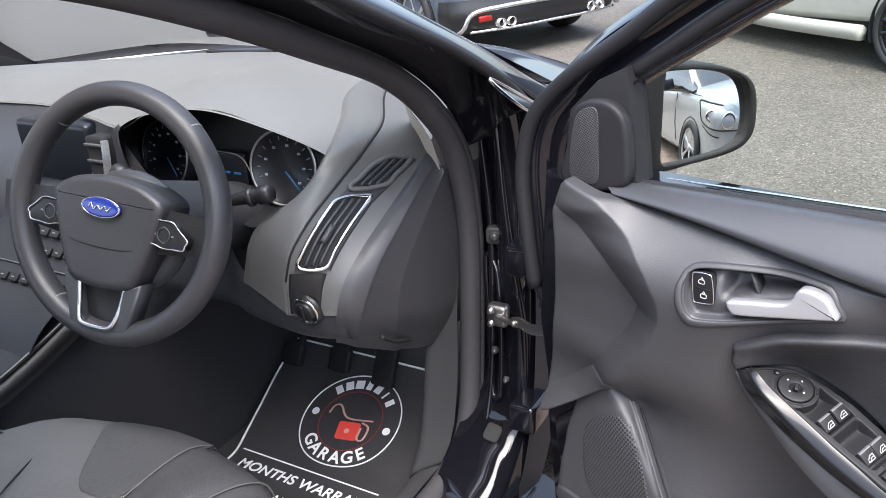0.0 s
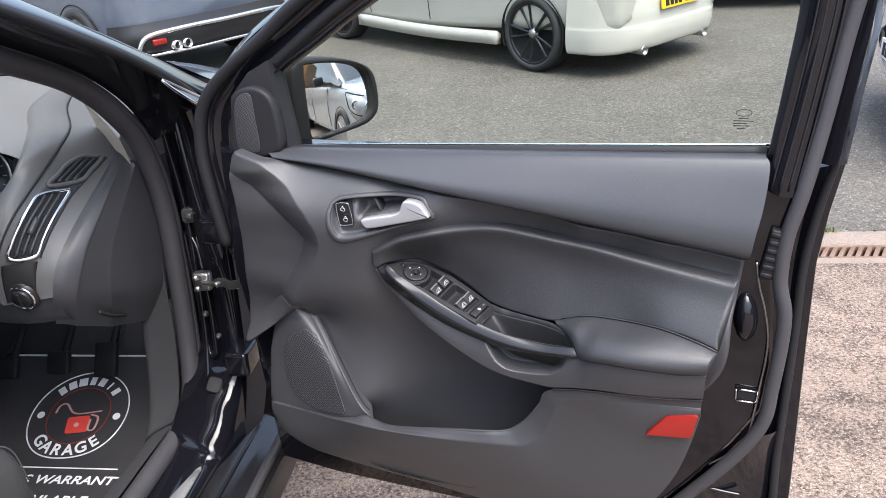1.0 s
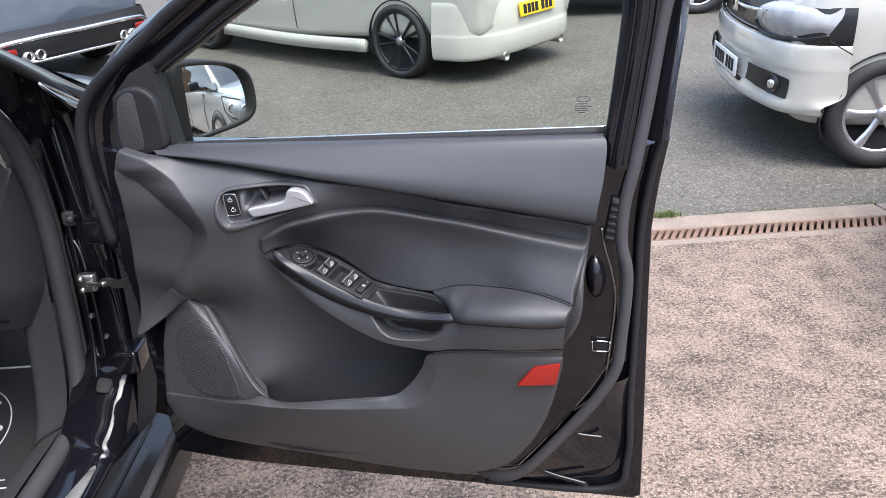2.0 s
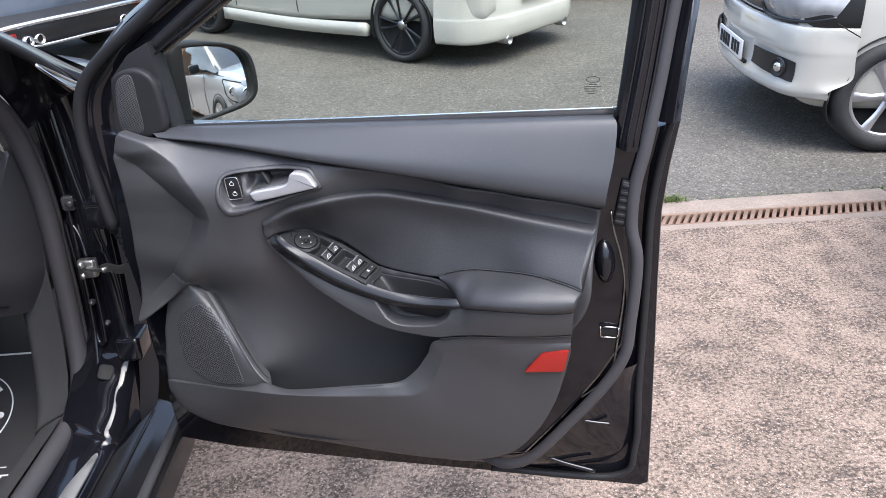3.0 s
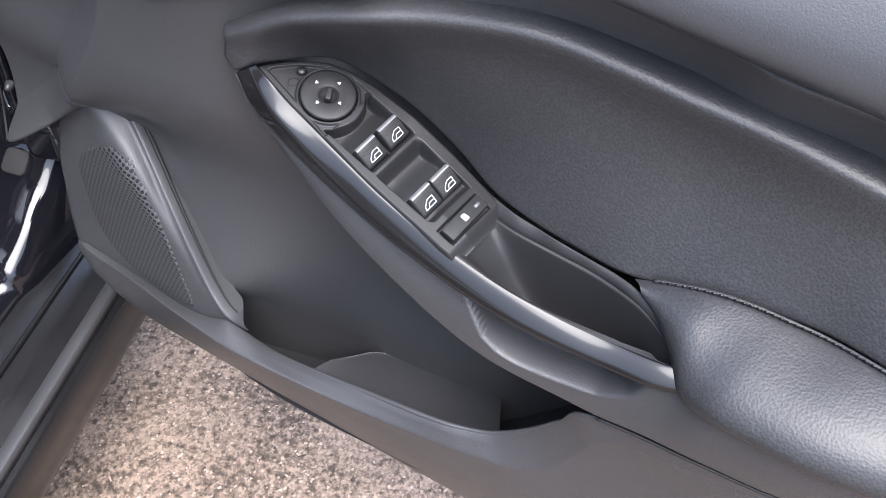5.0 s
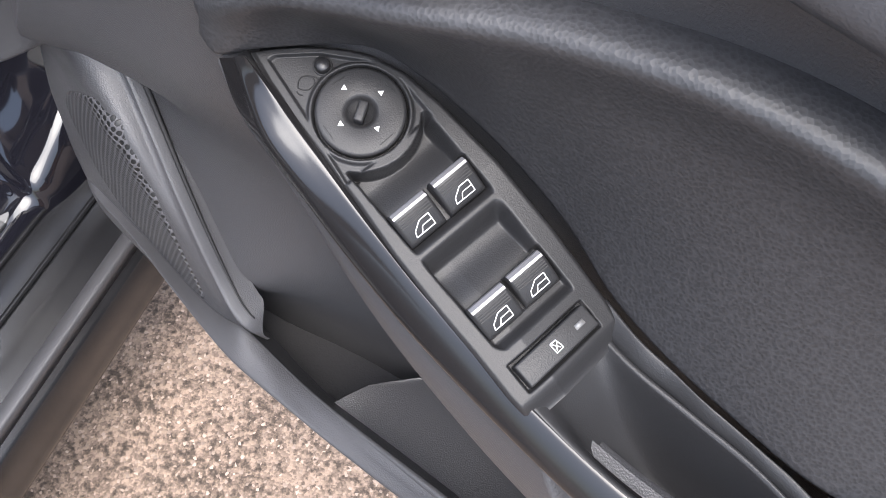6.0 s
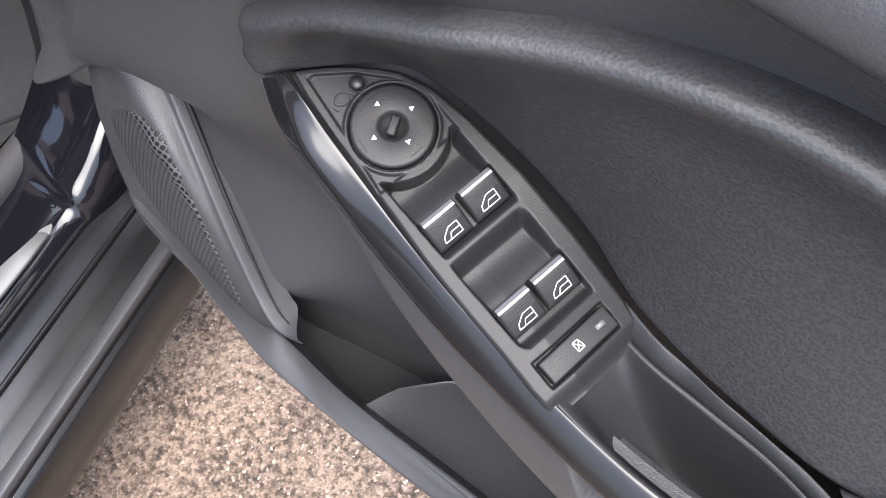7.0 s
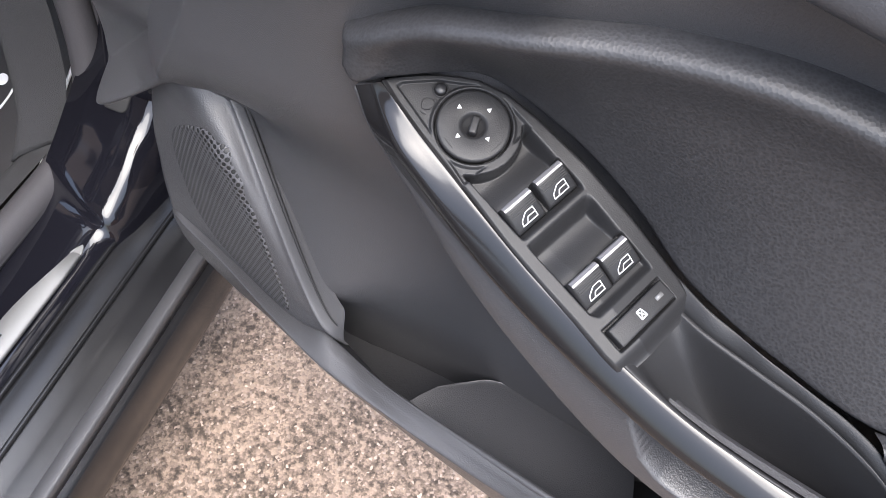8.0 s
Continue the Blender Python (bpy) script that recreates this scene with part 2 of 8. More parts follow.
def sweep(pts, profile, n=60, up=(0, 0, 1), closed=False):
    """Sweeps a closed profile of (side, up) offsets along a curve."""
    c = spline(pts, n, closed)
    tang = np.roll(c, -1, 0) - np.roll(c, 1, 0) if closed else np.gradient(c, axis=0)
    upv, verts, k = np.array(up, float), [], len(profile)
    for i in range(n):
        t = tang[i] / (np.linalg.norm(tang[i]) + 1e-12)
        s = np.cross(t, upv)
        s /= np.linalg.norm(s) + 1e-12
        v = np.cross(s, t)
        for a, b in profile:
            verts.append(c[i] + a * s + b * v)
    faces = grid_faces(n, k, True, closed)
    if not closed:
        faces += [tuple(range(k - 1, -1, -1)), tuple(range((n - 1) * k, n * k))]
    return verts, faces


def box(cx, cy, cz, sx, sy, sz, bevel=0.004, seg=2, m=None):
    bm = bmesh.new()
    bmesh.ops.create_cube(bm, size=1.0, matrix=Matrix.Translation((cx, cy, cz)) @ Matrix.Diagonal((sx, sy, sz, 1)))
    if bevel:
        bmesh.ops.bevel(bm, geom=bm.edges[:], offset=min(bevel, 0.45 * min(sx, sy, sz)), segments=seg, affect="EDGES", profile=0.6)
    if m:
        bmesh.ops.transform(bm, matrix=m, verts=bm.verts)
    return bm


def plate(outline, z0, z1, bevel=0.001, seg=2, m=None):
    """A flat plate between z0 and z1 with rounded upper edges, from a closed outline in x, y."""
    bm = bmesh.new()
    lo = [bm.verts.new((x, y, z0)) for x, y in outline]
    f = bm.faces.new(lo)
    ext = bmesh.ops.extrude_face_region(bm, geom=[f])
    top = [g for g in ext["geom"] if isinstance(g, bmesh.types.BMVert)]
    bmesh.ops.translate(bm, verts=top, vec=(0, 0, z1 - z0))
    if bevel:
        ts = set(top)
        es = [e for e in bm.edges if e.verts[0] in ts and e.verts[1] in ts]
        bmesh.ops.bevel(bm, geom=es, offset=bevel, segments=seg, affect="EDGES", profile=0.6)
    if m:
        bmesh.ops.transform(bm, matrix=m, verts=bm.verts)
    return bm


def lathe(profile, n=40, m=None):
    """Turns (radius, height) points about z."""
    verts = [(r * math.cos(a), r * math.sin(a), h) for r, h in profile for a in np.linspace(0, 2 * np.pi, n, endpoint=False)]
    faces = grid_faces(len(profile), n, True)
    if m:
        verts = [m @ Vector(v) for v in verts]
    return verts, faces


def rounded(w, h, r, k=4, cx=0.0, cy=0.0):
    out = []
    for sx, sy, a0 in ((1, 1, 0), (-1, 1, 90), (-1, -1, 180), (1, -1, 270)):
        for i in range(k + 1):
            a = radians(a0 + 90 * i / k)
            out.append((cx + sx * (w / 2 - r) + r * math.cos(a), cy + sy * (h / 2 - r) + r * math.sin(a)))
    return out


def joined(*shapes):
    """Puts several (verts, faces) into one."""
    verts, faces = [], []
    for v, f in shapes:
        k = len(verts)
        verts += list(v)
        faces += [tuple(i + k for i in q) for q in f]
    return verts, faces


# ---- ground ----
SLOPE, KERB_Y = 0.065, 2.985      # the asphalt rises beyond the drain


def asphalt_z(y):
    return SLOPE * (y - KERB_Y)


ground_rows = [[(-70, -60, 0), (-6, -60, 0), (6, -60, 0), (70, -60, 0)], [(-70, 2.645, 0), (-6, 2.645, 0), (6, 2.645, 0), (70, 2.645, 0)]]
ground = part("ground", skin(ground_rows, 12, 12, smooth_rows=True), M_CONC)
tagged(ground, "pinkish exposed-aggregate concrete forecourt slab", "ground", kind="structure")
road = part("road", skin([[(-70, KERB_Y, 0.0), (70, KERB_Y, 0.0)], [(-70, 90, asphalt_z(90)), (70, 90, asphalt_z(90))]], 10, 10), M_ASPH)
tagged(road, "worn grey-green asphalt yard rising from the drain", "asphalt", kind="structure")
kerb = thing("kerb", pose(0, 0, 0), "pale concrete kerb strip beside the slot drain", "kerb", kind="structure")
for x0 in np.arange(-12, 14, 1.8):
    part("kerb_block", box(x0 + 0.9, 2.905, -0.045, 1.79, 0.156, 0.1, 0.008), M_KERB, kerb)
part("kerb_block", box(1, 2.675, -0.05, 26, 0.06, 0.1, 0.004), M_KERB, kerb)
drain = thing("drain_channel", pose(0, 2.765, 0), "rusty slotted metal grate over a narrow drain", "drain", kind="structure")
M_RUST = mat("rusty_grate", (0.16, 0.10, 0.07), 0.8, metal=0.2, grain=0.35, gscale=90, blotch=0.3, bump=0.001)
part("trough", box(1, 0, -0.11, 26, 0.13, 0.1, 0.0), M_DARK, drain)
part("rail", box(1, 0.058, -0.012, 26, 0.014, 0.026, 0.002), M_RUST, drain)
part("rail", box(1, -0.058, -0.012, 26, 0.014, 0.026, 0.002), M_RUST, drain)
bar = part("grate_bar", box(0, 0, -0.012, 0.017, 0.116, 0.024, 0.0), M_RUST, drain, smooth=False)
bar.rotation_euler = (0, 0, radians(-28))
for i in range(1, 290):
    b2 = new("grate_bar", bar.data)
    b2.parent, b2.location, b2.rotation_euler = drain, (-0.6 + 0.0335 * i, 0, 0), (0, 0, radians(-28))
bar.location = (-0.6, 0, 0)

# ---- the opened driver's door (door frame: x along the door, -y towards the cabin, z up) ----
DOOR = pose(-0.279, 0.898, 0, 0, 0, -14.6)
door = thing("car_door", DOOR, "opened black driver's door with dark grey moulded trim", "car door")


def D(*pts):
    return [(u, -d, z) for u, d, z in pts]


def tps(ctrl):
    """Thin-plate surface d(u, z) through (u, z, d)."""
    c = np.array(ctrl, float)
    n = len(c)

    def ker(r):
        return np.where(r > 1e-9, r * r * np.log(r + 1e-12), 0.0)

    r = np.linalg.norm(c[:, None, :2] - c[None, :, :2], axis=2)
    a = np.zeros((n + 3, n + 3))
    a[:n, :n] = ker(r) + 1e-5 * np.eye(n)
    a[:n, n], a[:n, n + 1:] = 1, c[:, :2]
    a[n, :n], a[n + 1:, :n] = 1, c[:, :2].T
    w = np.linalg.solve(a, np.concatenate([c[:, 2], [0, 0, 0]]))

    def f(u, z):
        rr = np.hypot(np.asarray(u)[..., None] - c[:, 0], np.asarray(z)[..., None] - c[:, 1])
        return ker(rr) @ w[:n] + w[n] + w[n + 1] * u + w[n + 2] * z
    return f


def ramp(x):
    x = min(max(x, 0.0), 1.0)
    return x * x * (3 - 2 * x)


CREASE = [(-0.040, 0.05, 0.993), (0.039, 0.022, 0.977), (0.144, 0.012, 0.967), (0.245, 0.015, 0.952), (0.390, 0.02, 0.930), (0.529, 0.024, 0.906), (0.644, 0.026, 0.890), (0.760, 0.03, 0.874)]
carrier_d = tps([(u, z, d) for u, d, z in CREASE] + [
    (0.024, 0.965, 0.058), (0.081, 0.913, 0.068), (0.103, 0.859, 0.07), (0.067, 0.798, 0.07), (0.022, 0.738, 0.062), (-0.062, 0.668, 0.058),
    (-0.047, 0.85, 0.055), (0.14, 0.90, 0.064), (0.2, 0.91, 0.054), (0.26, 0.90, 0.048), (0.32, 0.91, 0.036), (0.301, 0.887, 0.0355), (0.334, 0.893, 0.0255), (0.363, 0.897, 0.0190),
    (0.25, 0.86, 0.034), (0.421, 0.898, 0.0120), (0.50, 0.890, 0.0110), (0.60, 0.873, 0.0130), (0.68, 0.860, 0.0180), (0.75, 0.846, 0.0250),
    (0.3, 0.83, 0.01), (0.45, 0.82, 0.008), (0.6, 0.82, 0.01), (0.73, 0.78, 0.06),
    (0.15, 0.81, 0.06), (0.18, 0.76, 0.048), (0.11, 0.75, 0.056), (0.056, 0.739, 0.062),
    (0.078, 0.70, 0.022), (0.098, 0.662, 0.029), (0.119, 0.622, 0.038), (0.141, 0.586, 0.048), (0.160, 0.555, 0.052), (0.172, 0.530, 0.036), (0.21, 0.60, 0.026), (0.2, 0.68, 0.024),
    (0.3, 0.70, 0.012), (0.4, 0.65, 0.009), (0.25, 0.54, 0.012), (0.33, 0.48, 0.009), (0.4, 0.56, 0.009), (0.4, 0.45, 0.009), (0.22, 0.47, 0.009),
    (0.5, 0.6, 0.012), (0.5, 0.5, 0.012), (0.5, 0.7, 0.014), (0.6, 0.68, 0.04), (0.7, 0.68, 0.06)])
# outer and inner edge of the sloping fold round the hinge-side panel: (z, u)
FOLD_Z = [0.630, 0.648, 0.685, 0.736, 0.774, 0.808, 0.830, 0.850, 0.864, 0.878, 0.905, 0.940, 0.972, 1.010]
FOLD_O = [-0.080, -0.054, 0.001, 0.048, 0.076, 0.100, 0.112, 0.119, 0.1195, 0.116, 0.099, 0.066, 0.024, -0.030]
FOLD_I = [-0.118, -0.091, -0.050, 0.008, 0.034, 0.058, 0.069, 0.075, 0.064, 0.051, 0.024, -0.020, -0.072, -0.130]
HAND = [(0.141, 0.922), (0.153, 0.931), (0.186, 0.936), (0.240, 0.939), (0.285, 0.938), (0.299, 0.933), (0.307, 0.920), (0.314, 0.907), (0.306, 0.900), (0.254, 0.885), (0.196, 0.867), (0.166, 0.860), (0.151, 0.864), (0.140, 0.882), (0.137, 0.904)]
HAND_IN = [(0.148, 0.920), (0.157, 0.9255), (0.186, 0.930), (0.240, 0.933), (0.281, 0.932), (0.292, 0.928), (0.299, 0.917), (0.306, 0.907), (0.300, 0.904), (0.254, 0.8915), (0.200, 0.8755), (0.167, 0.870), (0.156, 0.873), (0.148, 0.887), (0.145, 0.905)]
CUP = [(0.181, 0.914), (0.184, 0.9275), (0.225, 0.9305), (0.266, 0.9305), (0.262, 0.920), (0.252, 0.912), (0.222, 0.904), (0.190, 0.894), (0.182, 0.899)]
CAP_SPLIT = [(0.004, 0.7325), (0.026, 0.7335), (0.052, 0.7255)]


def loop2(pts, n):
    """A closed smooth outline of n points."""
    return [tuple(p[:2]) for p in spline([(x, y, 0) for x, y in pts], n, closed=True)]


def off_line(pu, pz, line, closed=False):
    """Distance of points from a polyline."""
    a = np.array(line, float)
    b = np.roll(a, -1, 0) if closed else a[1:]
    a = a if closed else a[:-1]
    best = np.full(len(pu), 9.0)
    for (x0, y0), (x1, y1) in zip(a, b):
        ex, ey = x1 - x0, y1 - y0
        t = np.clip(((pu - x0) * ex + (pz - y0) * ey) / (ex * ex + ey * ey + 1e-12), 0, 1)
        best = np.minimum(best, np.hypot(pu - x0 - t * ex, pz - y0 - t * ey))
    return best


def within(pu, pz, loop):
    """True for points inside a closed outline."""
    a = np.array(loop, float)
    b = np.roll(a, -1, 0)
    odd = np.zeros(len(pu), bool)
    for (x0, y0), (x1, y1) in zip(a, b):
        if y0 != y1:
            odd ^= ((y0 > pz) != (y1 > pz)) & (pu < (x1 - x0) * (pz - y0) / (y1 - y0) + x0)
    return odd


def soft(x):
    x = np.clip(x, 0.0, 1.0)
    return x * x * (3 - 2 * x)


def relief(outline, depth, marks=(), grid=0.004, rim=(0.0008, 0.002, 0.0035, 0.006), back=0.02):
    """A moulded sheet over an outline in (u, z), standing out by depth(u, z, distance from its edge); marks are lines (points, offsets, closed) that need finer meshing; its edge is turned back."""
    loop = np.array(outline, float)
    pts = [loop]

    def beside(line, offs, closed):
        p = np.array(line, float)
        t = np.roll(p, -1, 0) - np.roll(p, 1, 0) if closed else np.gradient(p, axis=0)
        n = np.c_[-t[:, 1], t[:, 0]] / (np.linalg.norm(t, axis=1)[:, None] + 1e-12)
        return [p + n * o for o in offs]

    keep = []
    for o in rim:
        for q in beside(loop, (o, -o), True):
            ok = within(q[:, 0], q[:, 1], loop) & (off_line(q[:, 0], q[:, 1], loop, True) > 0.85 * o)
            keep.append(q[ok])
    fine = []
    for line, offs, closed in marks:
        for q in beside(line, offs, closed):
            ok = within(q[:, 0], q[:, 1], loop) & (off_line(q[:, 0], q[:, 1], loop, True) > rim[-1] * 0.8)
            fine.append(q[ok])
    gu, gz = np.meshgrid(np.arange(loop[:, 0].min(), loop[:, 0].max(), grid), np.arange(loop[:, 1].min(), loop[:, 1].max(), grid))
    gu[1::2] += grid / 2
    gu, gz = gu.ravel(), gz.ravel()
    ok = within(gu, gz, loop)
    gu, gz = gu[ok], gz[ok]
    ok = off_line(gu, gz, loop, True) > rim[-1] + 0.4 * grid
    for line, offs, closed in marks:
        ok &= off_line(gu, gz, line, closed) > max(abs(o) for o in offs) + 0.3 * grid
    allp = np.vstack(pts + keep + fine + [np.c_[gu[ok], gz[ok]]])
    n = len(loop)
    co, _, fa, *_ = delaunay_2d_cdt([Vector(p) for p in allp], [(i, (i + 1) % n) for i in range(n)], [], 1, 1e-6)
    cu, cz = np.array([c.x for c in co]), np.array([c.y for c in co])
    d = depth(cu, cz, off_line(cu, cz, loop, True))
    verts = [(a, -b, c) for a, b, c in zip(cu, d, cz)]
    faces = [tuple(f) for f in fa]
    k = len(verts)
    rd = depth(loop[:, 0], loop[:, 1], np.zeros(n))
    for drop in (0.0, back):
        verts += [(p[0], -(q - drop), p[1]) for p, q in zip(loop, rd)]
    faces += [(k + i, k + (i + 1) % n, k + n + (i + 1) % n, k + n + i) for i in range(n)]
    return verts, faces


hand_loop, cup_loop = loop2(HAND_IN, 90), loop2(CUP, 60)


def card_d(u, z, s=None):
    """Depth of the trim panel with its hinge-side fold and the handle's recess."""
    u, z = np.atleast_1d(np.asarray(u, float)), np.atleast_1d(np.asarray(z, float))
    uo, ui = np.interp(z, FOLD_Z, FOLD_O), np.interp(z, FOLD_Z, FOLD_I)
    d = carrier_d(np.where(u < uo, uo + 0.35 * (u - uo), u), z)
    t = np.clip((uo - u) / (uo - ui), 0, 1)
    d = d - 0.031 * t ** 1.2 - 0.05 * np.maximum(0.0, ui - u)
    d = d - 0.0022 * np.exp(-(off_line(u, z, CAP_SPLIT) / 0.0011) ** 2)
    d = d - 0.012 * soft(off_line(u, z, hand_loop, True) / 0.004) * within(u, z, hand_loop)
    d = d - 0.024 * soft(off_line(u, z, cup_loop, True) / 0.011) * within(u, z, cup_loop)
    if s is not None:
        d = d - 0.004 * (1 - np.minimum(s / 0.004, 1)) ** 2
    return d


card_loop = [(p[0], p[1]) for p in even([(u, z, 0) for u, d, z in CREASE], 160)]
card_loop += [(p[0], p[1]) for p in spline([(0.760, 0.868, 0), (0.752, 0.80, 0), (0.736, 0.70, 0), (0.62, 0.56, 0), (0.5, 0.44, 0), (0.3, 0.41, 0), (0.16, 0.415, 0), (0.108, 0.52, 0), (0.082, 0.61, 0), (0.066, 0.68, 0), (0.056, 0.716, 0)], 120)]
card_loop += [(p[0], p[1]) for p in spline([(0.044, 0.717, 0), (0.022, 0.702, 0), (-0.008, 0.679, 0), (-0.038, 0.657, 0), (-0.060, 0.643, 0), (-0.070, 0.642, 0), (-0.077, 0.655, 0), (-0.074, 0.70, 0), (-0.062, 0.77, 0), (-0.055, 0.85, 0), (-0.052, 0.90, 0), (-0.056, 0.95, 0), (-0.047, 0.985, 0)], 130)]
zz = np.linspace(0.655, 0.992, 110)
fold_marks = [(list(zip(np.interp(zz, FOLD_Z, f), zz)), (0.0, 0.0015, -0.0015, 0.0035, -0.0035), False) for f in (FOLD_O, FOLD_I)]
part("trim_panel", relief(card_loop, card_d, fold_marks + [(hand_loop, (0.0, 0.0012, -0.0012, 0.0026, -0.0026, 0.0042, -0.0042), True), (spline([(x, y, 0) for x, y in CAP_SPLIT], 30)[:, :2], (0.0, 0.0008, -0.0008, 0.002, -0.002), False)], 0.0042), M_CARD, door, "dark grey moulded plastic panel")

# padded upper trim under the window
up_rows = [
    D((-0.004, -0.030, 0.988), (0.141, -0.030, 0.992), (0.379, -0.030, 0.998), (0.775, -0.030, 1.010)),
    D((-0.004, -0.004, 0.991), (0.141, -0.004, 0.995), (0.379, -0.004, 1.001), (0.774, -0.004, 1.011)),
    D((0.002, 0.006, 0.990), (0.141, 0.010, 0.990), (0.379, 0.012, 0.993), (0.780, 0.010, 0.999)),
    D((0.016, 0.016, 0.985), (0.142, 0.026, 0.980), (0.382, 0.036, 0.964), (0.777, 0.030, 0.953)),
    D((0.022, 0.020, 0.982), (0.143, 0.030, 0.974), (0.386, 0.044, 0.948), (0.770, 0.044, 0.913)),
    D((0.026, 0.019, 0.980), (0.144, 0.026, 0.969), (0.388, 0.040, 0.936), (0.766, 0.044, 0.884)),
    D((0.030, 0.012, 0.977), (0.144, 0.006, 0.966), (0.390, 0.012, 0.930), (0.762, 0.022, 0.872))]
part("upper_trim", skin(up_rows, 60, 40), M_SOFT, door, "soft-touch padded upper trim")

# leatherette insert
INS_TOP = [(0.2030, 0.8390), (0.2045, 0.8470), (0.2140, 0.8515), (0.2320, 0.8610), (0.2600, 0.8735), (0.3010, 0.8840), (0.3340, 0.8895), (0.3630, 0.8930), (0.3930, 0.8955), (0.4210, 0.8945), (0.4559, 0.8899), (0.5047, 0.8828), (0.5523, 0.8768), (0.5992, 0.8689), (0.6448, 0.8615), (0.6889, 0.8554), (0.7312, 0.8501), (0.7534, 0.8481), (0.7570, 0.8474)]
INS_BOT = [(0.738, 0.762), (0.700, 0.771), (0.662, 0.7745), (0.617, 0.772), (0.57, 0.769), (0.536, 0.764), (0.512, 0.7575), (0.49, 0.7562), (0.46, 0.7576), (0.428, 0.7602), (0.394, 0.7650), (0.368, 0.7765), (0.330, 0.801), (0.305, 0.811), (0.280, 0.8195), (0.265, 0.8228), (0.248, 0.8245), (0.231, 0.8250), (0.214, 0.8175), (0.206, 0.827)]
ins_base = tps([(0.2030, 0.8360, 0.0490), (0.2045, 0.8440, 0.0500), (0.2140, 0.8485, 0.0515), (0.2320, 0.8580, 0.0515), (0.2600, 0.8705, 0.0495), (0.3010, 0.8810, 0.0430), (0.3340, 0.8865, 0.0330), (0.3630, 0.8900, 0.0270), (0.3930, 0.8925, 0.0235), (0.4210, 0.8915, 0.0205), (0.4559, 0.8869, 0.0195), (0.5047, 0.8798, 0.0195), (0.5523, 0.8738, 0.0205), (0.5992, 0.8659, 0.0230), (0.6448, 0.8585, 0.0260), (0.6889, 0.8524, 0.0300), (0.7312, 0.8471, 0.0350), (0.7534, 0.8451, 0.0390), (0.7570, 0.8444, 0.0410),
                (0.738, 0.762, 0.092), (0.662, 0.7745, 0.072), (0.617, 0.772, 0.056), (0.57, 0.769, 0.0515), (0.536, 0.764, 0.0505), (0.512, 0.7575, 0.0510), (0.49, 0.7562, 0.0505), (0.46, 0.7576, 0.0455), (0.428, 0.7602, 0.0395), (0.394, 0.7650, 0.0295), (0.368, 0.7765, 0.0200), (0.330, 0.801, 0.018), (0.305, 0.811, 0.017), (0.280, 0.8195, 0.018), (0.265, 0.8228, 0.021), (0.248, 0.8245, 0.034), (0.231, 0.8250, 0.050), (0.214, 0.8175, 0.055),
                (0.30, 0.850, 0.030), (0.36, 0.85, 0.024), (0.43, 0.835, 0.024), (0.52, 0.825, 0.027), (0.62, 0.825, 0.038), (0.70, 0.82, 0.050)])
ins_edge = [tuple(p[:2]) for p in spline([(x, y, 0) for x, y in INS_TOP], 150)]


def insert_d(u, z, s):
    """A padded sheet: its upper edge rolls over a soft crest."""
    t = off_line(u, z, ins_edge)
    d = ins_base(u, z) + 0.0085 * np.exp(-(t / 0.024) ** 2) - 0.0115 * (1 - np.minimum(t / 0.0085, 1)) ** 2
    return d - 0.003 * (1 - np.minimum(s / 0.003, 1)) ** 2


ins_loop = ins_edge + [tuple(p[:2]) for p in spline([(x, y, 0) for x, y in INS_BOT], 170)]
part("leather_insert", relief(ins_loop, insert_d, [(ins_edge[2:-2], (-0.0005, -0.0010, -0.0016, -0.0022, -0.0028, -0.0034, -0.0045, -0.006, -0.0085, -0.012, -0.016), False)], 0.0036), M_LEATHER, door, "grained black leatherette insert")

# stitched arm pad, wrapped round the end of the pull recess
SEAM = [(0.5016, 0.0515, 0.7587), (0.5207, 0.0520, 0.7657), (0.5440, 0.0530, 0.7722), (0.5675, 0.0545, 0.7753), (0.5911, 0.0570, 0.7759), (0.614, 0.060, 0.776), (0.637, 0.068, 0.778), (0.659, 0.076, 0.779), (0.679, 0.083, 0.778), (0.699, 0.089, 0.775), (0.718, 0.094, 0.771), (0.737, 0.098, 0.765)]
ARM_LOW = [(0.509, 0.0590, 0.7555), (0.522, 0.0680, 0.7510), (0.536, 0.0830, 0.7440), (0.549, 0.100, 0.732), (0.567, 0.112, 0.735), (0.590, 0.118, 0.738), (0.614, 0.122, 0.739), (0.637, 0.123, 0.739), (0.660, 0.122, 0.738), (0.682, 0.120, 0.737), (0.703, 0.117, 0.737), (0.725, 0.112, 0.738)]
n_arm = 110
s_cur, l_cur = even(SEAM, n_arm), even(ARM_LOW, n_arm)
full = np.array([ramp(k / 32) for k in range(n_arm)])
arm_rows = []
for k, out, lift in ((0.0, -0.004, -0.006), (0.0, 0.0, -0.001), (0.03, 0.002, 0.0015), (0.09, 0.003, 0.0035), (0.22, 0.0045, 0.0065), (0.42, 0.006, 0.0105), (0.62, 0.008, 0.0130), (0.80, 0.0100, 0.0120), (0.92, 0.0100, 0.0075), (0.985, 0.0066, 0.0025), (1.0, 0.001, -0.0005), (1.0, -0.010, -0.001)):
    row = s_cur + (l_cur - s_cur) * k
    row[:, 1] += out * (0.35 + 0.65 * full)
    row[:, 2] += lift * (0.35 + 0.65 * full)
    arm_rows.append([(p[0], -p[1], p[2]) for p in row])
pad_shape = skin(arm_rows, n_arm, 70)
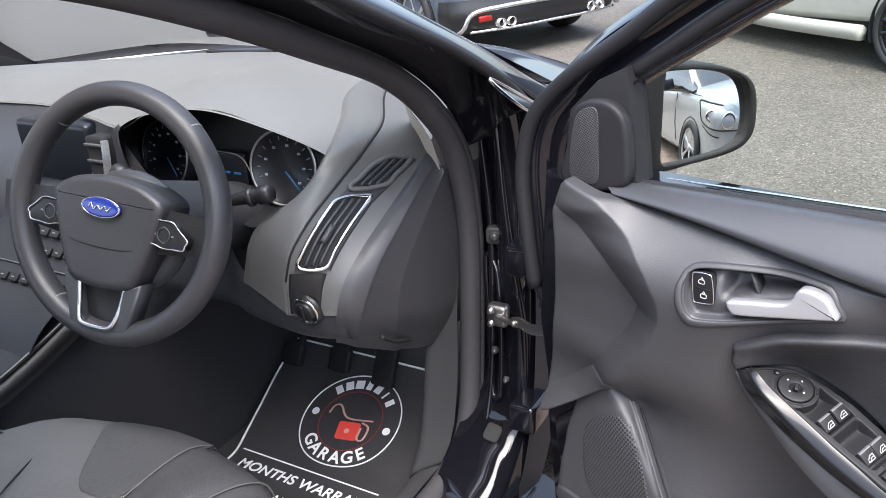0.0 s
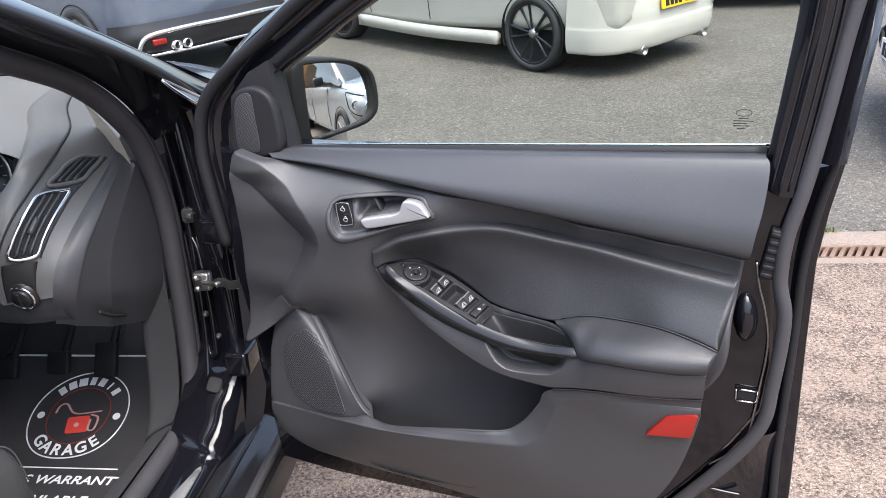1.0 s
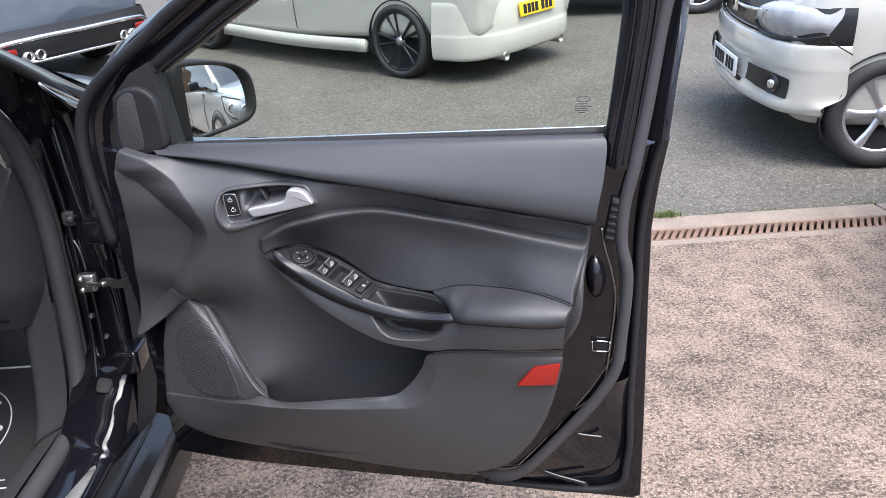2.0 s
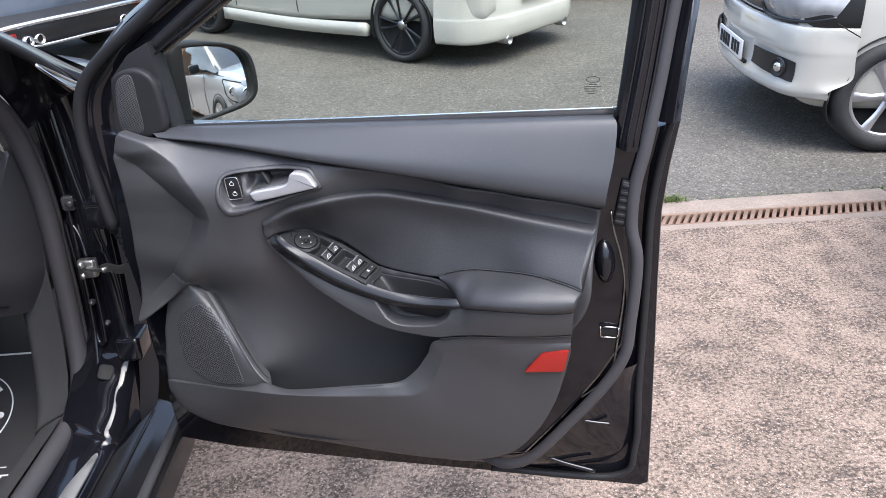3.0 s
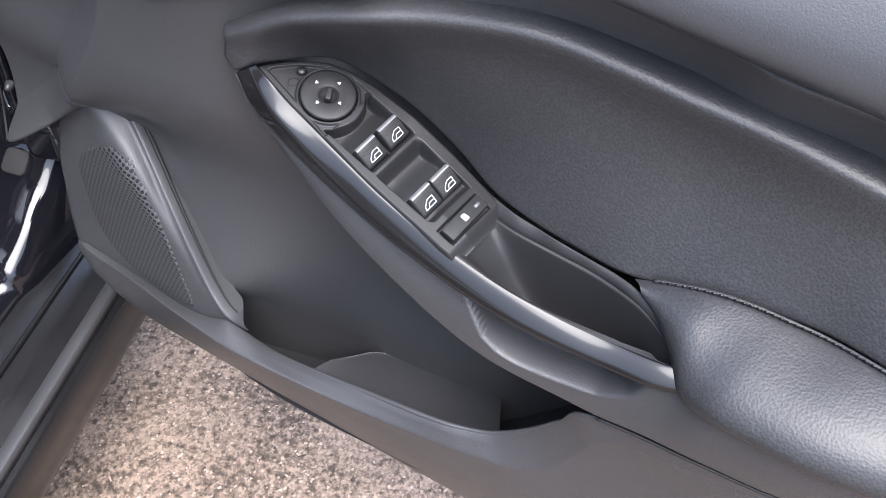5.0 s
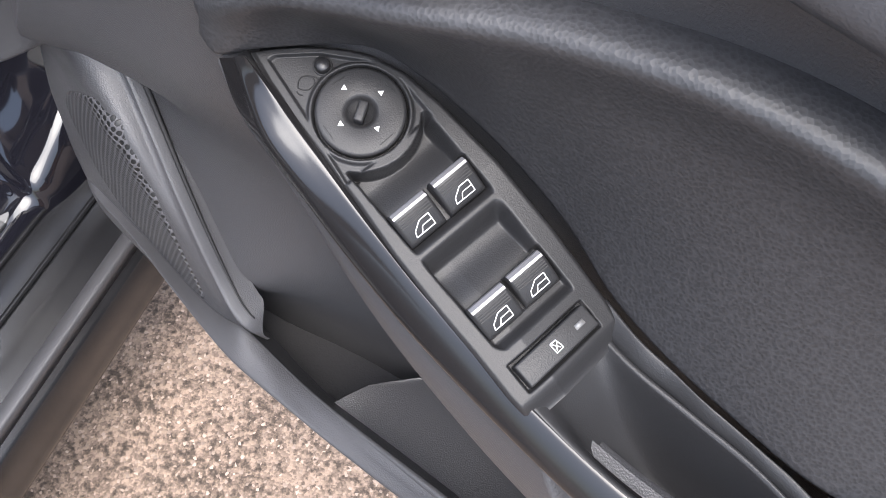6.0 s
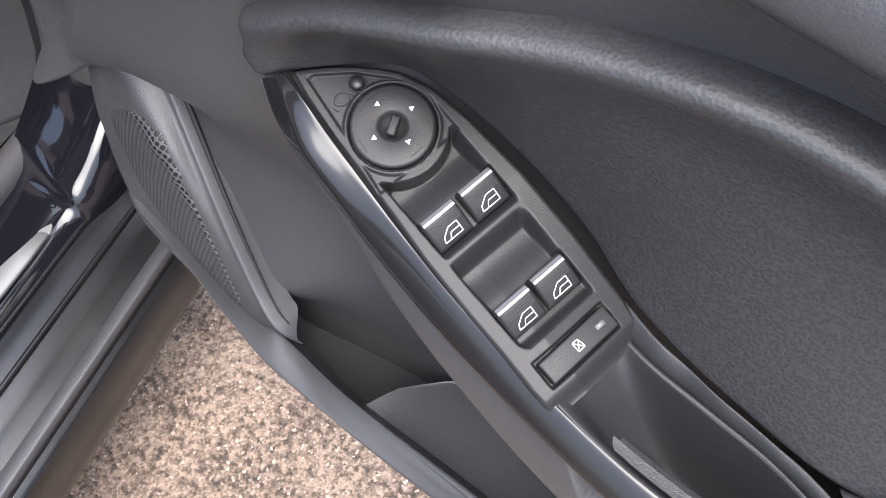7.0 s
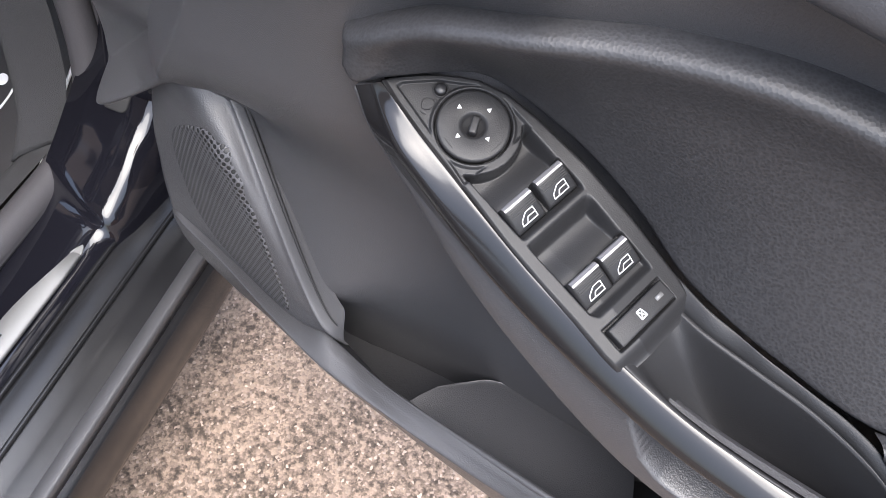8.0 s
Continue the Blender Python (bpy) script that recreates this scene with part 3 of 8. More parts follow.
arm = part("arm_pad", (pad_shape[0], list(pad_shape[1]) + [tuple(range(n_arm - 1, 70 * n_arm, n_arm))]), M_LEATHER, door, "padded black armrest with twin stitching")
stitches = []
for off, back in ((0.0012, 0.0012), (-0.0048, 0.0022)):
    line = [(p[0], -(p[1] + back), p[2] + off) for p in s_cur[6:-1]]
    part("piping", tube(line, 0.0013, 110, 6), M_LEATHER, arm, "stitched seam ridge")
    run = spline(line, 106)
    for k in range(0, 105, 2):
        stitches.append(tube([run[k] + (0, -0.0012, 0.0006), (run[k] + run[k + 1]) / 2 + (0, -0.0018, 0.0010), run[k + 1] + (0, -0.0012, 0.0006)], 0.0006, 4, 5))
part("stitching", joined(*stitches), M_HARD, arm, "fine dark thread stitches")

# lower panel: pocket lip with a broad flat top, crease, and a face that falls away to the lower edge
LIP_IN = [(-0.044, 0.038, 0.514), (-0.016, 0.045, 0.514), (0.040, 0.054, 0.515), (0.100, 0.065, 0.520), (0.148, 0.0755, 0.5330), (0.172, 0.0775, 0.5430), (0.192, 0.0790, 0.5405), (0.221, 0.0825, 0.5370), (0.258, 0.087, 0.543), (0.325, 0.0925, 0.5565), (0.393, 0.097, 0.570), (0.425, 0.0945, 0.5745), (0.446, 0.092, 0.583), (0.469, 0.091, 0.606), (0.488, 0.093, 0.636), (0.507, 0.099, 0.6665), (0.600, 0.113, 0.6870), (0.722, 0.102, 0.6900)]
LIP_OUT = [(-0.043, 0.043, 0.506), (-0.018, 0.052, 0.513), (0.042, 0.064, 0.519), (0.100, 0.079, 0.526), (0.148, 0.091, 0.533), (0.182, 0.098, 0.536), (0.216, 0.101, 0.5375), (0.248, 0.103, 0.540), (0.282, 0.105, 0.5425), (0.340, 0.107, 0.5475), (0.400, 0.107, 0.5525), (0.438, 0.1055, 0.5555), (0.466, 0.1035, 0.560), (0.494, 0.1005, 0.580), (0.510, 0.1005, 0.618), (0.528, 0.1035, 0.652), (0.606, 0.1115, 0.673), (0.7215, 0.1005, 0.676)]
LOW_EDGE = [(-0.043, 0.036, 0.470), (-0.026, 0.041, 0.445), (0.030, 0.045, 0.421), (0.095, 0.048, 0.413), (0.140, 0.051, 0.411), (0.180, 0.054, 0.410), (0.222, 0.058, 0.4105), (0.260, 0.061, 0.4105), (0.300, 0.0645, 0.410), (0.365, 0.069, 0.4075), (0.430, 0.0735, 0.407), (0.485, 0.077, 0.4085), (0.550, 0.0795, 0.413), (0.622, 0.084, 0.441), (0.666, 0.088, 0.492), (0.694, 0.0905, 0.548), (0.711, 0.093, 0.606), (0.722, 0.097, 0.660)]
nl = 200
li, lo_, le_ = even(LIP_IN, nl), even(LIP_OUT, nl), even(LOW_EDGE, nl)
wall = np.interp(np.linspace(0, 17, nl), [0, 3.6, 5, 7, 13, 15, 15.6, 17], [0.1, 0.1, 0.7, 1, 1, 0.6, 0.12, 0.1])
crisp = np.interp(np.linspace(0, 17, nl), [0, 4, 6, 11, 13.5, 15, 17], [0.5, 0.8, 1, 1, 0.45, 0.15, 0.0])
rows = []


def low_row(p, out=0.0, rise=0.0):
    rows.append([(a[0], -(a[1] + o), a[2] + r) for a, o, r in zip(p, np.broadcast_to(out, nl), np.broadcast_to(rise, nl))])


low_row(li, -0.020, -0.055 * wall - 0.001)
low_row(li, -0.0055, -0.012 * wall - 0.001)
low_row(li, -0.0032, -0.0025)
low_row(li, -0.0010, -0.0004)
low_row(li + (lo_ - li) * 0.10, 0.0, 0.0004)
for k in (0.3, 0.5, 0.7):
    low_row(li + (lo_ - li) * k, 0.0008 * crisp, 0.0010 * crisp)
low_row(li + (lo_ - li) * 0.86, 0.0008 * crisp, 0.0008 * crisp)
low_row(li + (lo_ - li) * 0.95, 0.0006 * crisp, 0.0)
low_row(lo_ + (le_ - lo_) * 0.010, 0.0002 * crisp, 0.0)
for k in (0.04, 0.1, 0.25, 0.5, 0.75, 0.93):
    low_row(lo_ + (le_ - lo_) * k, 0.004 * math.sin(math.pi * k))
low_row(lo_ + (le_ - lo_) * 0.985, -0.0008)
low_row(le_, -0.0035)
low_row(le_, -0.022)
lower = part("lower_panel", skin(rows, nl, 110, paired=True), M_CARD, door, "moulded lower panel with a map pocket")
part("lip_rim", tube([(p[0], -(p[1] - 0.0010), p[2] - 0.0018) for p in li[54:176]], [0.0006, 0.0024, 0.0028, 0.0028, 0.0028, 0.0024, 0.0006], 122, 8), M_CARD, lower, "rounded inner edge of the pocket")
# the floor takes the darker rubber colour to stand for deep pocket shade
part("pocket_floor", skin([D((0.10, 0.055, 0.56), (0.135, 0.058, 0.45), (0.2, 0.066, 0.425), (0.32, 0.075, 0.43), (0.42, 0.085, 0.46), (0.52, 0.08, 0.58)),
                           D((0.10, -0.02, 0.56), (0.13, -0.02, 0.45), (0.2, -0.02, 0.425), (0.32, -0.02, 0.435), (0.42, -0.02, 0.45), (0.52, -0.02, 0.58))], 30, 6), M_RUBBER, lower, "pocket floor, darkened for the shade inside")
HOLD_F = [(0.250, 0.072, 0.500), (0.275, 0.082, 0.498), (0.310, 0.087, 0.499), (0.350, 0.089, 0.502), (0.400, 0.090, 0.510), (0.450, 0.087, 0.535)]
HOLD_B = [(0.262, 0.045, 0.497), (0.277, 0.026, 0.4895), (0.296, 0.010, 0.4880), (0.330, 0.004, 0.4895), (0.368, 0.003, 0.4905), (0.425, 0.005, 0.496)]
hf_, hb_ = spline(HOLD_F, 60), spline(HOLD_B, 60)
part("bottle_holder", skin([[(p[0], -p[1], p[2]) for p in hf_ + (hb_ - hf_) * k + np.array((0, 0, dz))] for k, dz in ((0.0, -0.03), (0.0, -0.002), (0.05, 0.0), (0.5, 0.001), (0.95, 0.0), (1.0, -0.003), (1.0, -0.04))], 60, 30), M_CARD, lower, "moulded bottle holder step in the pocket")

# armrest side: gloss strip above, finger pull let into it, plain band under the arm pad
GLO_UP = [(0.231, 0.057, 0.8275), (0.247, 0.060, 0.8175), (0.272, 0.066, 0.8055), (0.305, 0.074, 0.791), (0.343, 0.081, 0.7740), (0.393, 0.087, 0.757), (0.440, 0.091, 0.746), (0.496, 0.091, 0.739), (0.548, 0.093, 0.742), (0.60, 0.070, 0.744)]
GLO_LOW = [(0.2145, 0.057, 0.8165), (0.232, 0.065, 0.802), (0.269, 0.071, 0.7785), (0.30, 0.076, 0.7635), (0.34, 0.082, 0.7475), (0.391, 0.089, 0.734), (0.438, 0.094, 0.726), (0.497, 0.097, 0.7255), (0.548, 0.096, 0.728), (0.60, 0.070, 0.730)]
SIDE_UP = GLO_LOW[:8] + [(0.532, 0.098, 0.7275), (0.549, 0.102, 0.7305), (0.567, 0.1115, 0.7335), (0.590, 0.1175, 0.7362), (0.614, 0.1215, 0.7372), (0.637, 0.1225, 0.7372), (0.660, 0.1215, 0.7362), (0.682, 0.1195, 0.7352), (0.703, 0.1165, 0.7352), (0.725, 0.1115, 0.7362)]
SIDE_LOW = [(0.213, 0.054, 0.811), (0.229, 0.060, 0.790), (0.262, 0.069, 0.764), (0.293, 0.079, 0.745), (0.334, 0.0885, 0.7225), (0.388, 0.0965, 0.695), (0.432, 0.1005, 0.680), (0.487, 0.1005, 0.6715), (0.511, 0.1025, 0.6715), (0.540, 0.1075, 0.679), (0.567, 0.1125, 0.6845), (0.590, 0.1150, 0.6872), (0.614, 0.1165, 0.6885), (0.637, 0.1165, 0.6897), (0.660, 0.1150, 0.6905), (0.682, 0.1120, 0.6910), (0.703, 0.1085, 0.6915), (0.723, 0.1045, 0.6920)]
ns, nk = 260, 64
su, sl_ = even(SIDE_UP, ns), even(SIDE_LOW, ns)
verts = []
ks = np.concatenate([[-0.02, -0.012], np.linspace(0, 1, nk), [1.006, 1.006]])
for j, k in enumerate(ks):
    for i in range(ns):
        p = su[i] + (sl_[i] - su[i]) * min(max(k, 0), 1)
        lip_k = float(np.interp(p[0], [0.404, 0.413, 0.424, 0.436, 0.452, 0.475, 0.505, 0.522, 0.534], [0.02, 0.28, 0.58, 0.70, 0.72, 0.67, 0.58, 0.42, 0.15]))
        hole = ramp((k - 0.03) / 0.07) * ramp((lip_k - k) / 0.13) * ramp((p[0] - 0.404) / 0.01) * ramp((0.534 - p[0]) / 0.03)
        roll = 0.0035 * (1 - min(k / 0.05, 1)) ** 2 if k >= 0 else (0.010 if j == 1 else 0.02)
        if k > 0.93:
            roll = 0.005 * min((k - 0.93) / 0.07, 1) ** 2
        if j == nk + 2:
            roll = 0.010
        if j == nk + 3:
            roll = 0.070 if p[0] < 0.5 else 0.02
        belly = 0.002 * math.sin(math.pi * min(max(k, 0), 1))
        rise = 0.012 if j == nk + 3 and p[0] < 0.5 else 0.0
        verts.append((p[0], -(p[1] + belly - roll - 0.026 * hole), p[2] + rise))
part("armrest_body", (verts, grid_faces(len(ks), ns)), M_CARD, door, "moulded armrest with a finger pull let into it")
# thin dark tubes draw the shadow in the joints above and below the band
for line, k0 in ((SIDE_UP[8:], 0.0008), (SIDE_LOW[8:], -0.0010)):
    part("panel_shadow_gap", tube([(p[0], -(p[1] - 0.0006), p[2] + k0) for p in spline(line, 60)], 0.0011, 60, 6), M_DARK, door)
n_b = 70
gl = spline(GLO_LOW, n_b)
gu = spline(GLO_UP, n_b)
taper = np.array([ramp(0.15 + k / 8) for k in range(n_b)])
turn = np.array([ramp((k / n_b - 0.06) / 0.22) for k in range(n_b)])
rows = []
for k, off, dz, dz_far in ((0.0, -0.006, -0.006, -0.006), (0.0, -0.0005, 0.0, 0.0), (0.02, 0.0006, 0.0016, 0.0012), (0.12, 0.0036, 0.0022, 0.0008), (0.22, 0.0064, 0.0027, -0.0004), (0.31, 0.0086, 0.0028, -0.0018), (0.355, 0.0094, 0.0020, -0.0030), (0.39, 0.0096, 0.0004, -0.0040), (0.46, 0.0090, -0.0006, -0.0044), (0.7, 0.0062, 0.0, -0.0016), (0.96, 0.0030, 0.0, 0.0), (1.0, 0.0012, -0.0006, -0.0006), (1.0, -0.008, 0.002, 0.002)):
    row = gu + (gl - gu) * k
    row[:, 1] += off * taper
    row[:, 2] += (dz + (dz_far - dz) * turn) * taper
    rows.append([(p[0], -p[1], p[2]) for p in row])
v, f = skin(rows, n_b, 60)
f = list(f) + [tuple(range(n_b - 1, 60 * n_b, n_b))]
part("gloss_trim", (v, f), M_GLOSS, door, "gloss piano-black trim strip")

# ---- window switch pack, in a frame of its own: a along the armrest, b across it, n up ----
A_AX, B_AX, N_AX = Vector((0.929, -0.181, -0.322)), Vector((0.266, 0.932, 0.246)), Vector((0.255, -0.314, 0.914))
SWM = Matrix.Translation((0.275, -0.041, 0.81)) @ Matrix((A_AX, B_AX, N_AX)).transposed().to_4x4()
pack = part("switch_panel", box(0, 0, 0, 0.001, 0.001, 0.001, 0), M_PACK, door, "matte black window switch panel")


def twist(a, b):
    return -0.011 * max(0.0, (a - 0.05) / 0.08) * max(0.0, (b + 0.01) / 0.036)


def sw(a, b, h=0.0):
    return SWM @ Vector((a, b, h + twist(a, b)))


BEZ_HI = ([-0.0479, -0.0455, -0.0422, -0.037, -0.0307, -0.0240, -0.0166, -0.0017, 0.0174, 0.0512, 0.0862, 0.1224, 0.1400], [-0.0185, -0.0135, -0.0082, -0.0008, 0.0064, 0.0132, 0.0192, 0.0254, 0.0284, 0.0306, 0.0312, 0.0298, 0.0270])
BEZ_LO = ([-0.0479, -0.0335, -0.0164, 0.007, 0.0301, 0.0539, 0.0828, 0.1033, 0.1245, 0.1400], [-0.0185, -0.0211, -0.0231, -0.0244, -0.0258, -0.0279, -0.0286, -0.0285, -0.0291, -0.0285])


def edge(x, lo, hi, w=0.0009):
    return ramp((x - lo) / w) * ramp((hi - x) / w)


def bez_h(a, b):
    rk = math.hypot(a, b)
    h = 0.0
    # inset round the mirror knob
    ins = edge(a, -0.041, 0.02, 0.0015) * ramp((b - float(np.interp(a, [-0.041, -0.004, 0.02], [-0.0155, -0.0198, -0.024]))) / 0.0015)
    ins *= ramp((float(np.interp(a, [-0.041, -0.03, -0.015, 0.0], [-0.012, 0.003, 0.0165, 0.022])) - b) / 0.0015)
    h -= 0.0018 * ins * ramp((rk - 0.0208) / 0.0012)
    h -= 0.005 * ramp((0.0198 - rk) / 0.0006)
    # a well in front of each row of switches: steep by the collar, drawn in on its far side
    for a0, run, a1, a2 in ((0.0150, 0.0010, 0.0405, 0.0600), (0.0610, 0.0085, 0.0880, 0.1110)):
        lo_b = -0.0205 if a < a1 + 0.017 else -0.0205 + 0.004 * ramp((a - a1 - 0.017) / 0.009)
        far = 0.0050 if a < a1 - 0.001 else 0.0016
        inside = ramp((a - a0) / run) * ramp((b - lo_b) / 0.0015) * ramp((0.0214 - b) / far) * ramp((rk - 0.0243) / 0.0018)
        if a < a1 + 0.0155:
            depth = 0.0120 - 0.0055 * ramp((a - a0 - 0.010) / (a1 - a0 - 0.010))
        else:
            depth = 0.0050 * ramp((a2 - a) / 0.005)
        h -= depth * inside
    h -= 0.0045 * edge(a, 0.1152, 0.1292, 0.0006) * edge(b, -0.0212, 0.0203, 0.0006)
    return h


na, nb, verts = 360, 110, []
for a in np.linspace(-0.0479, 0.1400, na):
    lo, hi = float(np.interp(a, *BEZ_LO)), float(np.interp(a, *BEZ_HI))
    for k, t in enumerate(np.linspace(0, 1, nb)):
        b = lo + (hi - lo) * t
        rim = -0.006 if k in (0, nb - 1) else 0.0
        verts.append(sw(a, b, rim - 0.006 * ramp((a - 0.130) / 0.010) + bez_h(a, b) - 0.0016 * (1 - ramp(min(b - lo, hi - b) / 0.0022))))
pack.data = mesh_of("switch_panel", verts, grid_faces(na, nb))
pack.data.materials.append(M_PACK)

# scoop for pulling the door
UP_E = [(0.394, 0.038, 0.7565), (0.418, 0.044, 0.7540), (0.449, 0.048, 0.7520), (0.479, 0.053, 0.7510), (0.509, 0.0635, 0.7495), (0.527, 0.075, 0.7455), (0.539, 0.087, 0.7415)]
LO_E = [(0.378, 0.0845, 0.7620), (0.415, 0.0895, 0.7515), (0.44, 0.0915, 0.7465), (0.47, 0.0918, 0.7425), (0.50, 0.0918, 0.7400), (0.525, 0.0925, 0.7405), (0.545, 0.0935, 0.7415)]
ue, le = spline(UP_E, 60), spline(LO_E, 60)
along = np.linspace(0, 1, 60)
dep = np.array([ramp(s / 0.42) * ramp((1 - s) / 0.10) for s in along])
rows = []
for k, w, lift in ((0.0, 0.0, -0.004), (0.02, 0.0, 0.001), (0.07, 0.0, 0.0015), (0.10, 0.06, 0.0), (0.16, 0.6, 0), (0.24, 0.92, 0), (0.36, 1.0, 0), (0.55, 0.96, 0), (0.72, 0.75, 0), (0.85, 0.28, 0), (0.93, 0.04, 0), (1.0, 0.0, 0.0), (1.0, 0.0, -0.004)):
    row = ue + (le - ue) * k
    row[:, 2] += lift - 0.050 * w * dep
    rows.append([(p[0], -p[1], p[2]) for p in row])
part("grab_recess", skin(rows, 60, 60), M_PACK, door, "scooped pull recess in the armrest")

# mirror knob
knob = part("mirror_knob", lathe([(0.0, -0.004), (0.0184, -0.004), (0.0186, 0.0002), (0.0182, 0.0011), (0.0172, 0.0014), (0.0078, 0.0012), (0.0068, 0.0009), (0.0058, -0.0002), (0.0048, -0.0018), (0.0, -0.0022)], 64, SWM), M_PACK, door, "round mirror adjuster knob")
part("toggle", box(0, 0, 0.0006, 0.0042, 0.0092, 0.0062, 0.0012, 3, SWM @ pose(0.0004, 0, 0, 0, 0, 32)), M_PACK, knob)
for aa, bb, rot in ((-0.0116, 0.001, 140), (-0.0007, 0.0112, 85), (-0.0009, -0.0096, 265), (0.0098, 0.0006, 340)):
    part("arrow_mark", plate([(math.cos(radians(rot + k * 120)) * 0.0014, math.sin(radians(rot + k * 120)) * 0.0014) for k in range(3)], 0, 0.0003, 0, m=SWM @ pose(aa, bb, 0.0013)), M_WHITE, knob, "white arrow", smooth=False)
for ang in (3, 93, 175, 265):
    m = SWM @ pose(0, 0, 0.0014, 0, 0, ang) @ pose(0.0156, 0, 0, 0, 0, 90)
    part("groove_mark", box(0, 0, 0, 0.0070, 0.0004, 0.0004, 0, 1, m), M_DARK, knob, smooth=False)
part("lamp_button", lathe([(0.0, 0.0016), (0.0026, 0.0014), (0.0031, 0.0006), (0.0032, -0.004)], 24, SWM @ pose(-0.0251, 0.0006, 0)), M_HARD, pack, "small round button")
part("button_ring", lathe([(0.0033, -0.0030), (0.0034, -0.0009), (0.0041, -0.0009), (0.0042, -0.0030)], 24, SWM @ pose(-0.0251, 0.0006, 0)), M_DARK, pack)
fold = [tube([tuple(sw(a, b, -0.0015)) for a, b in pts], 0.00024, 30, 5, closed=len(pts) > 4) for pts in (
    [(-0.0243, -0.0128), (-0.0268, -0.0100), (-0.0262, -0.0073), (-0.0237, -0.0056), (-0.0214, -0.0070), (-0.0213, -0.0105)],
    [(-0.0252, -0.0060), (-0.0224, -0.0044), (-0.0206, -0.0060)], [(-0.0224, -0.0061), (-0.0206, -0.0060), (-0.0207, -0.0042)],
    [(-0.0236, -0.0143), (-0.0218, -0.0143), (-0.0206, -0.0134)])]
part("fold_symbol", joined(*fold), M_DARK, pack, "raised folding mirror symbol")


# window switches
M_LIP = mat("satin_grey_lip", (0.17, 0.17, 0.18), 0.36, 0.4)
M_GROOVE = mat("groove_black", (0.004, 0.004, 0.004), 0.7)
def window_switch(a0, b0, w=0.0156, l=0.0184, lift=0.0046):
    z0 = twist(a0 + w / 2, b0 + l / 2)
    prof = [(0.0, -0.006), (0.0, 0.0018), (0.0006, 0.0034), (0.0022, 0.0046), (0.0034, 0.0046), (0.006, 0.0036), (0.010, 0.0016), (0.0140, -0.0006), (0.0153, -0.0016), (w, -0.0036), (w, -0.0075)]
    verts = []
    bs = [0.0, 0.0006, 0.0016, l / 2, l - 0.0016, l - 0.0006, l]
    sink = [0.0018, 0.0005, 0.0, 0.0, 0.0, 0.0005, 0.0018]
    for b, s in zip(bs, sink):
        for a, h in prof:
            verts.append(SWM @ Vector((a0 + a, b0 + b, z0 + h - s + 0.0004)))
    np_ = len(prof)
    faces = grid_faces(len(bs), np_) + [tuple(range(np_)), tuple(range((len(bs) - 1) * np_, len(bs) * np_))]
    ob = part("window_switch", (verts, faces), M_PACK, door, "ribbed window switch with a bright lip", sharp=50)
    strip = []
    for b in (0.0008, l - 0.0008):
        for a, h in ((0.0001, 0.0024), (0.0006, 0.0037), (0.0022, 0.0049), (0.0034, 0.0049), (0.0034, 0.0040), (0.001, 0.0020)):
            strip.append(SWM @ Vector((a0 + a, b0 + b, z0 + h + 0.0004)))
    part("bright_lip", (strip, grid_faces(2, 6, True) + [(0, 1, 2, 3, 4, 5), (6, 7, 8, 9, 10, 11)]), M_LIP, ob, "satin bright lip", smooth=False)
    for k in range(4):
        aa = 0.0046 + 0.0011 * k
        hh = float(np.interp(aa, [p[0] for p in prof[1:]], [p[1] for p in prof[1:]]))
        part("rib", box(0, 0, 0, 0.0005, l - 0.003, 0.0006, 0, 1, SWM @ pose(a0 + aa, b0 + l / 2, z0 + hh + 0.0004)), M_GROOVE, ob, smooth=False)
    sym = [(0.0136, 0.0044), (0.0136, 0.0138), (0.0088, 0.0138), (0.0088, 0.0092), (0.0114, 0.0052)]

    def on(a, b, up=0.0006):
        return tuple(SWM @ Vector((a0 + a, b0 + b, z0 + float(np.interp(a, [p[0] for p in prof[1:]], [p[1] for p in prof[1:]])) + up)))

    shapes = []
    for p, q in zip(sym, sym[1:] + sym[:1]):
        shapes.append(tube([on(*p), on(*q)], 0.00024, 2, 5))
    shapes.append(tube([on(0.0136, 0.0072), on(0.0112, 0.0090)], 0.00021, 2, 5))
    shapes.append(tube([on(0.0112, 0.0090), on(0.0112, 0.0138)], 0.00021, 2, 5))
    part("window_symbol", joined(*shapes), M_WHITE, ob, "white window symbol")
    return ob


window_switch(0.0402, 0.0012)
window_switch(0.0404, -0.0198)
window_switch(0.0880, 0.0006)
window_switch(0.0882, -0.0198)
lock_z = twist(0.122, 0.0)
lockm = SWM @ Matrix.Translation((0.1222, -0.0004, lock_z * 0.95)) @ pose(0, 0, 0, -8.5, 0, 1.0)
lock_sw = part("lock_switch", box(0, 0, -0.0012, 0.0108, 0.0385, 0.0060, 0.0009, 2, lockm), M_PACK, door, "long child lock switch")
cross = [tube([tuple(lockm @ Vector((p[0] * 0.72, p[1] * 0.72 - 0.001, p[2]))) for p in pq], 0.00024, 2, 5) for pq in (
    ((-0.003, -0.002, 0.002), (-0.003, 0.002, 0.002)), ((-0.003, 0.002, 0.002), (0.001, 0.003, 0.002)), ((0.001, 0.003, 0.002), (0.003, 0.003, 0.002)), ((0.003, 0.003, 0.002), (0.003, -0.002, 0.002)),
    ((0.003, -0.002, 0.002), (-0.003, -0.002, 0.002)), ((0.002, -0.001, 0.002), (-0.002, 0.002, 0.002)), ((-0.002, -0.001, 0.002), (0.002, 0.002, 0.002)))]
part("lock_symbol", joined(*cross), M_WHITE, lock_sw, "white crossed window symbol")
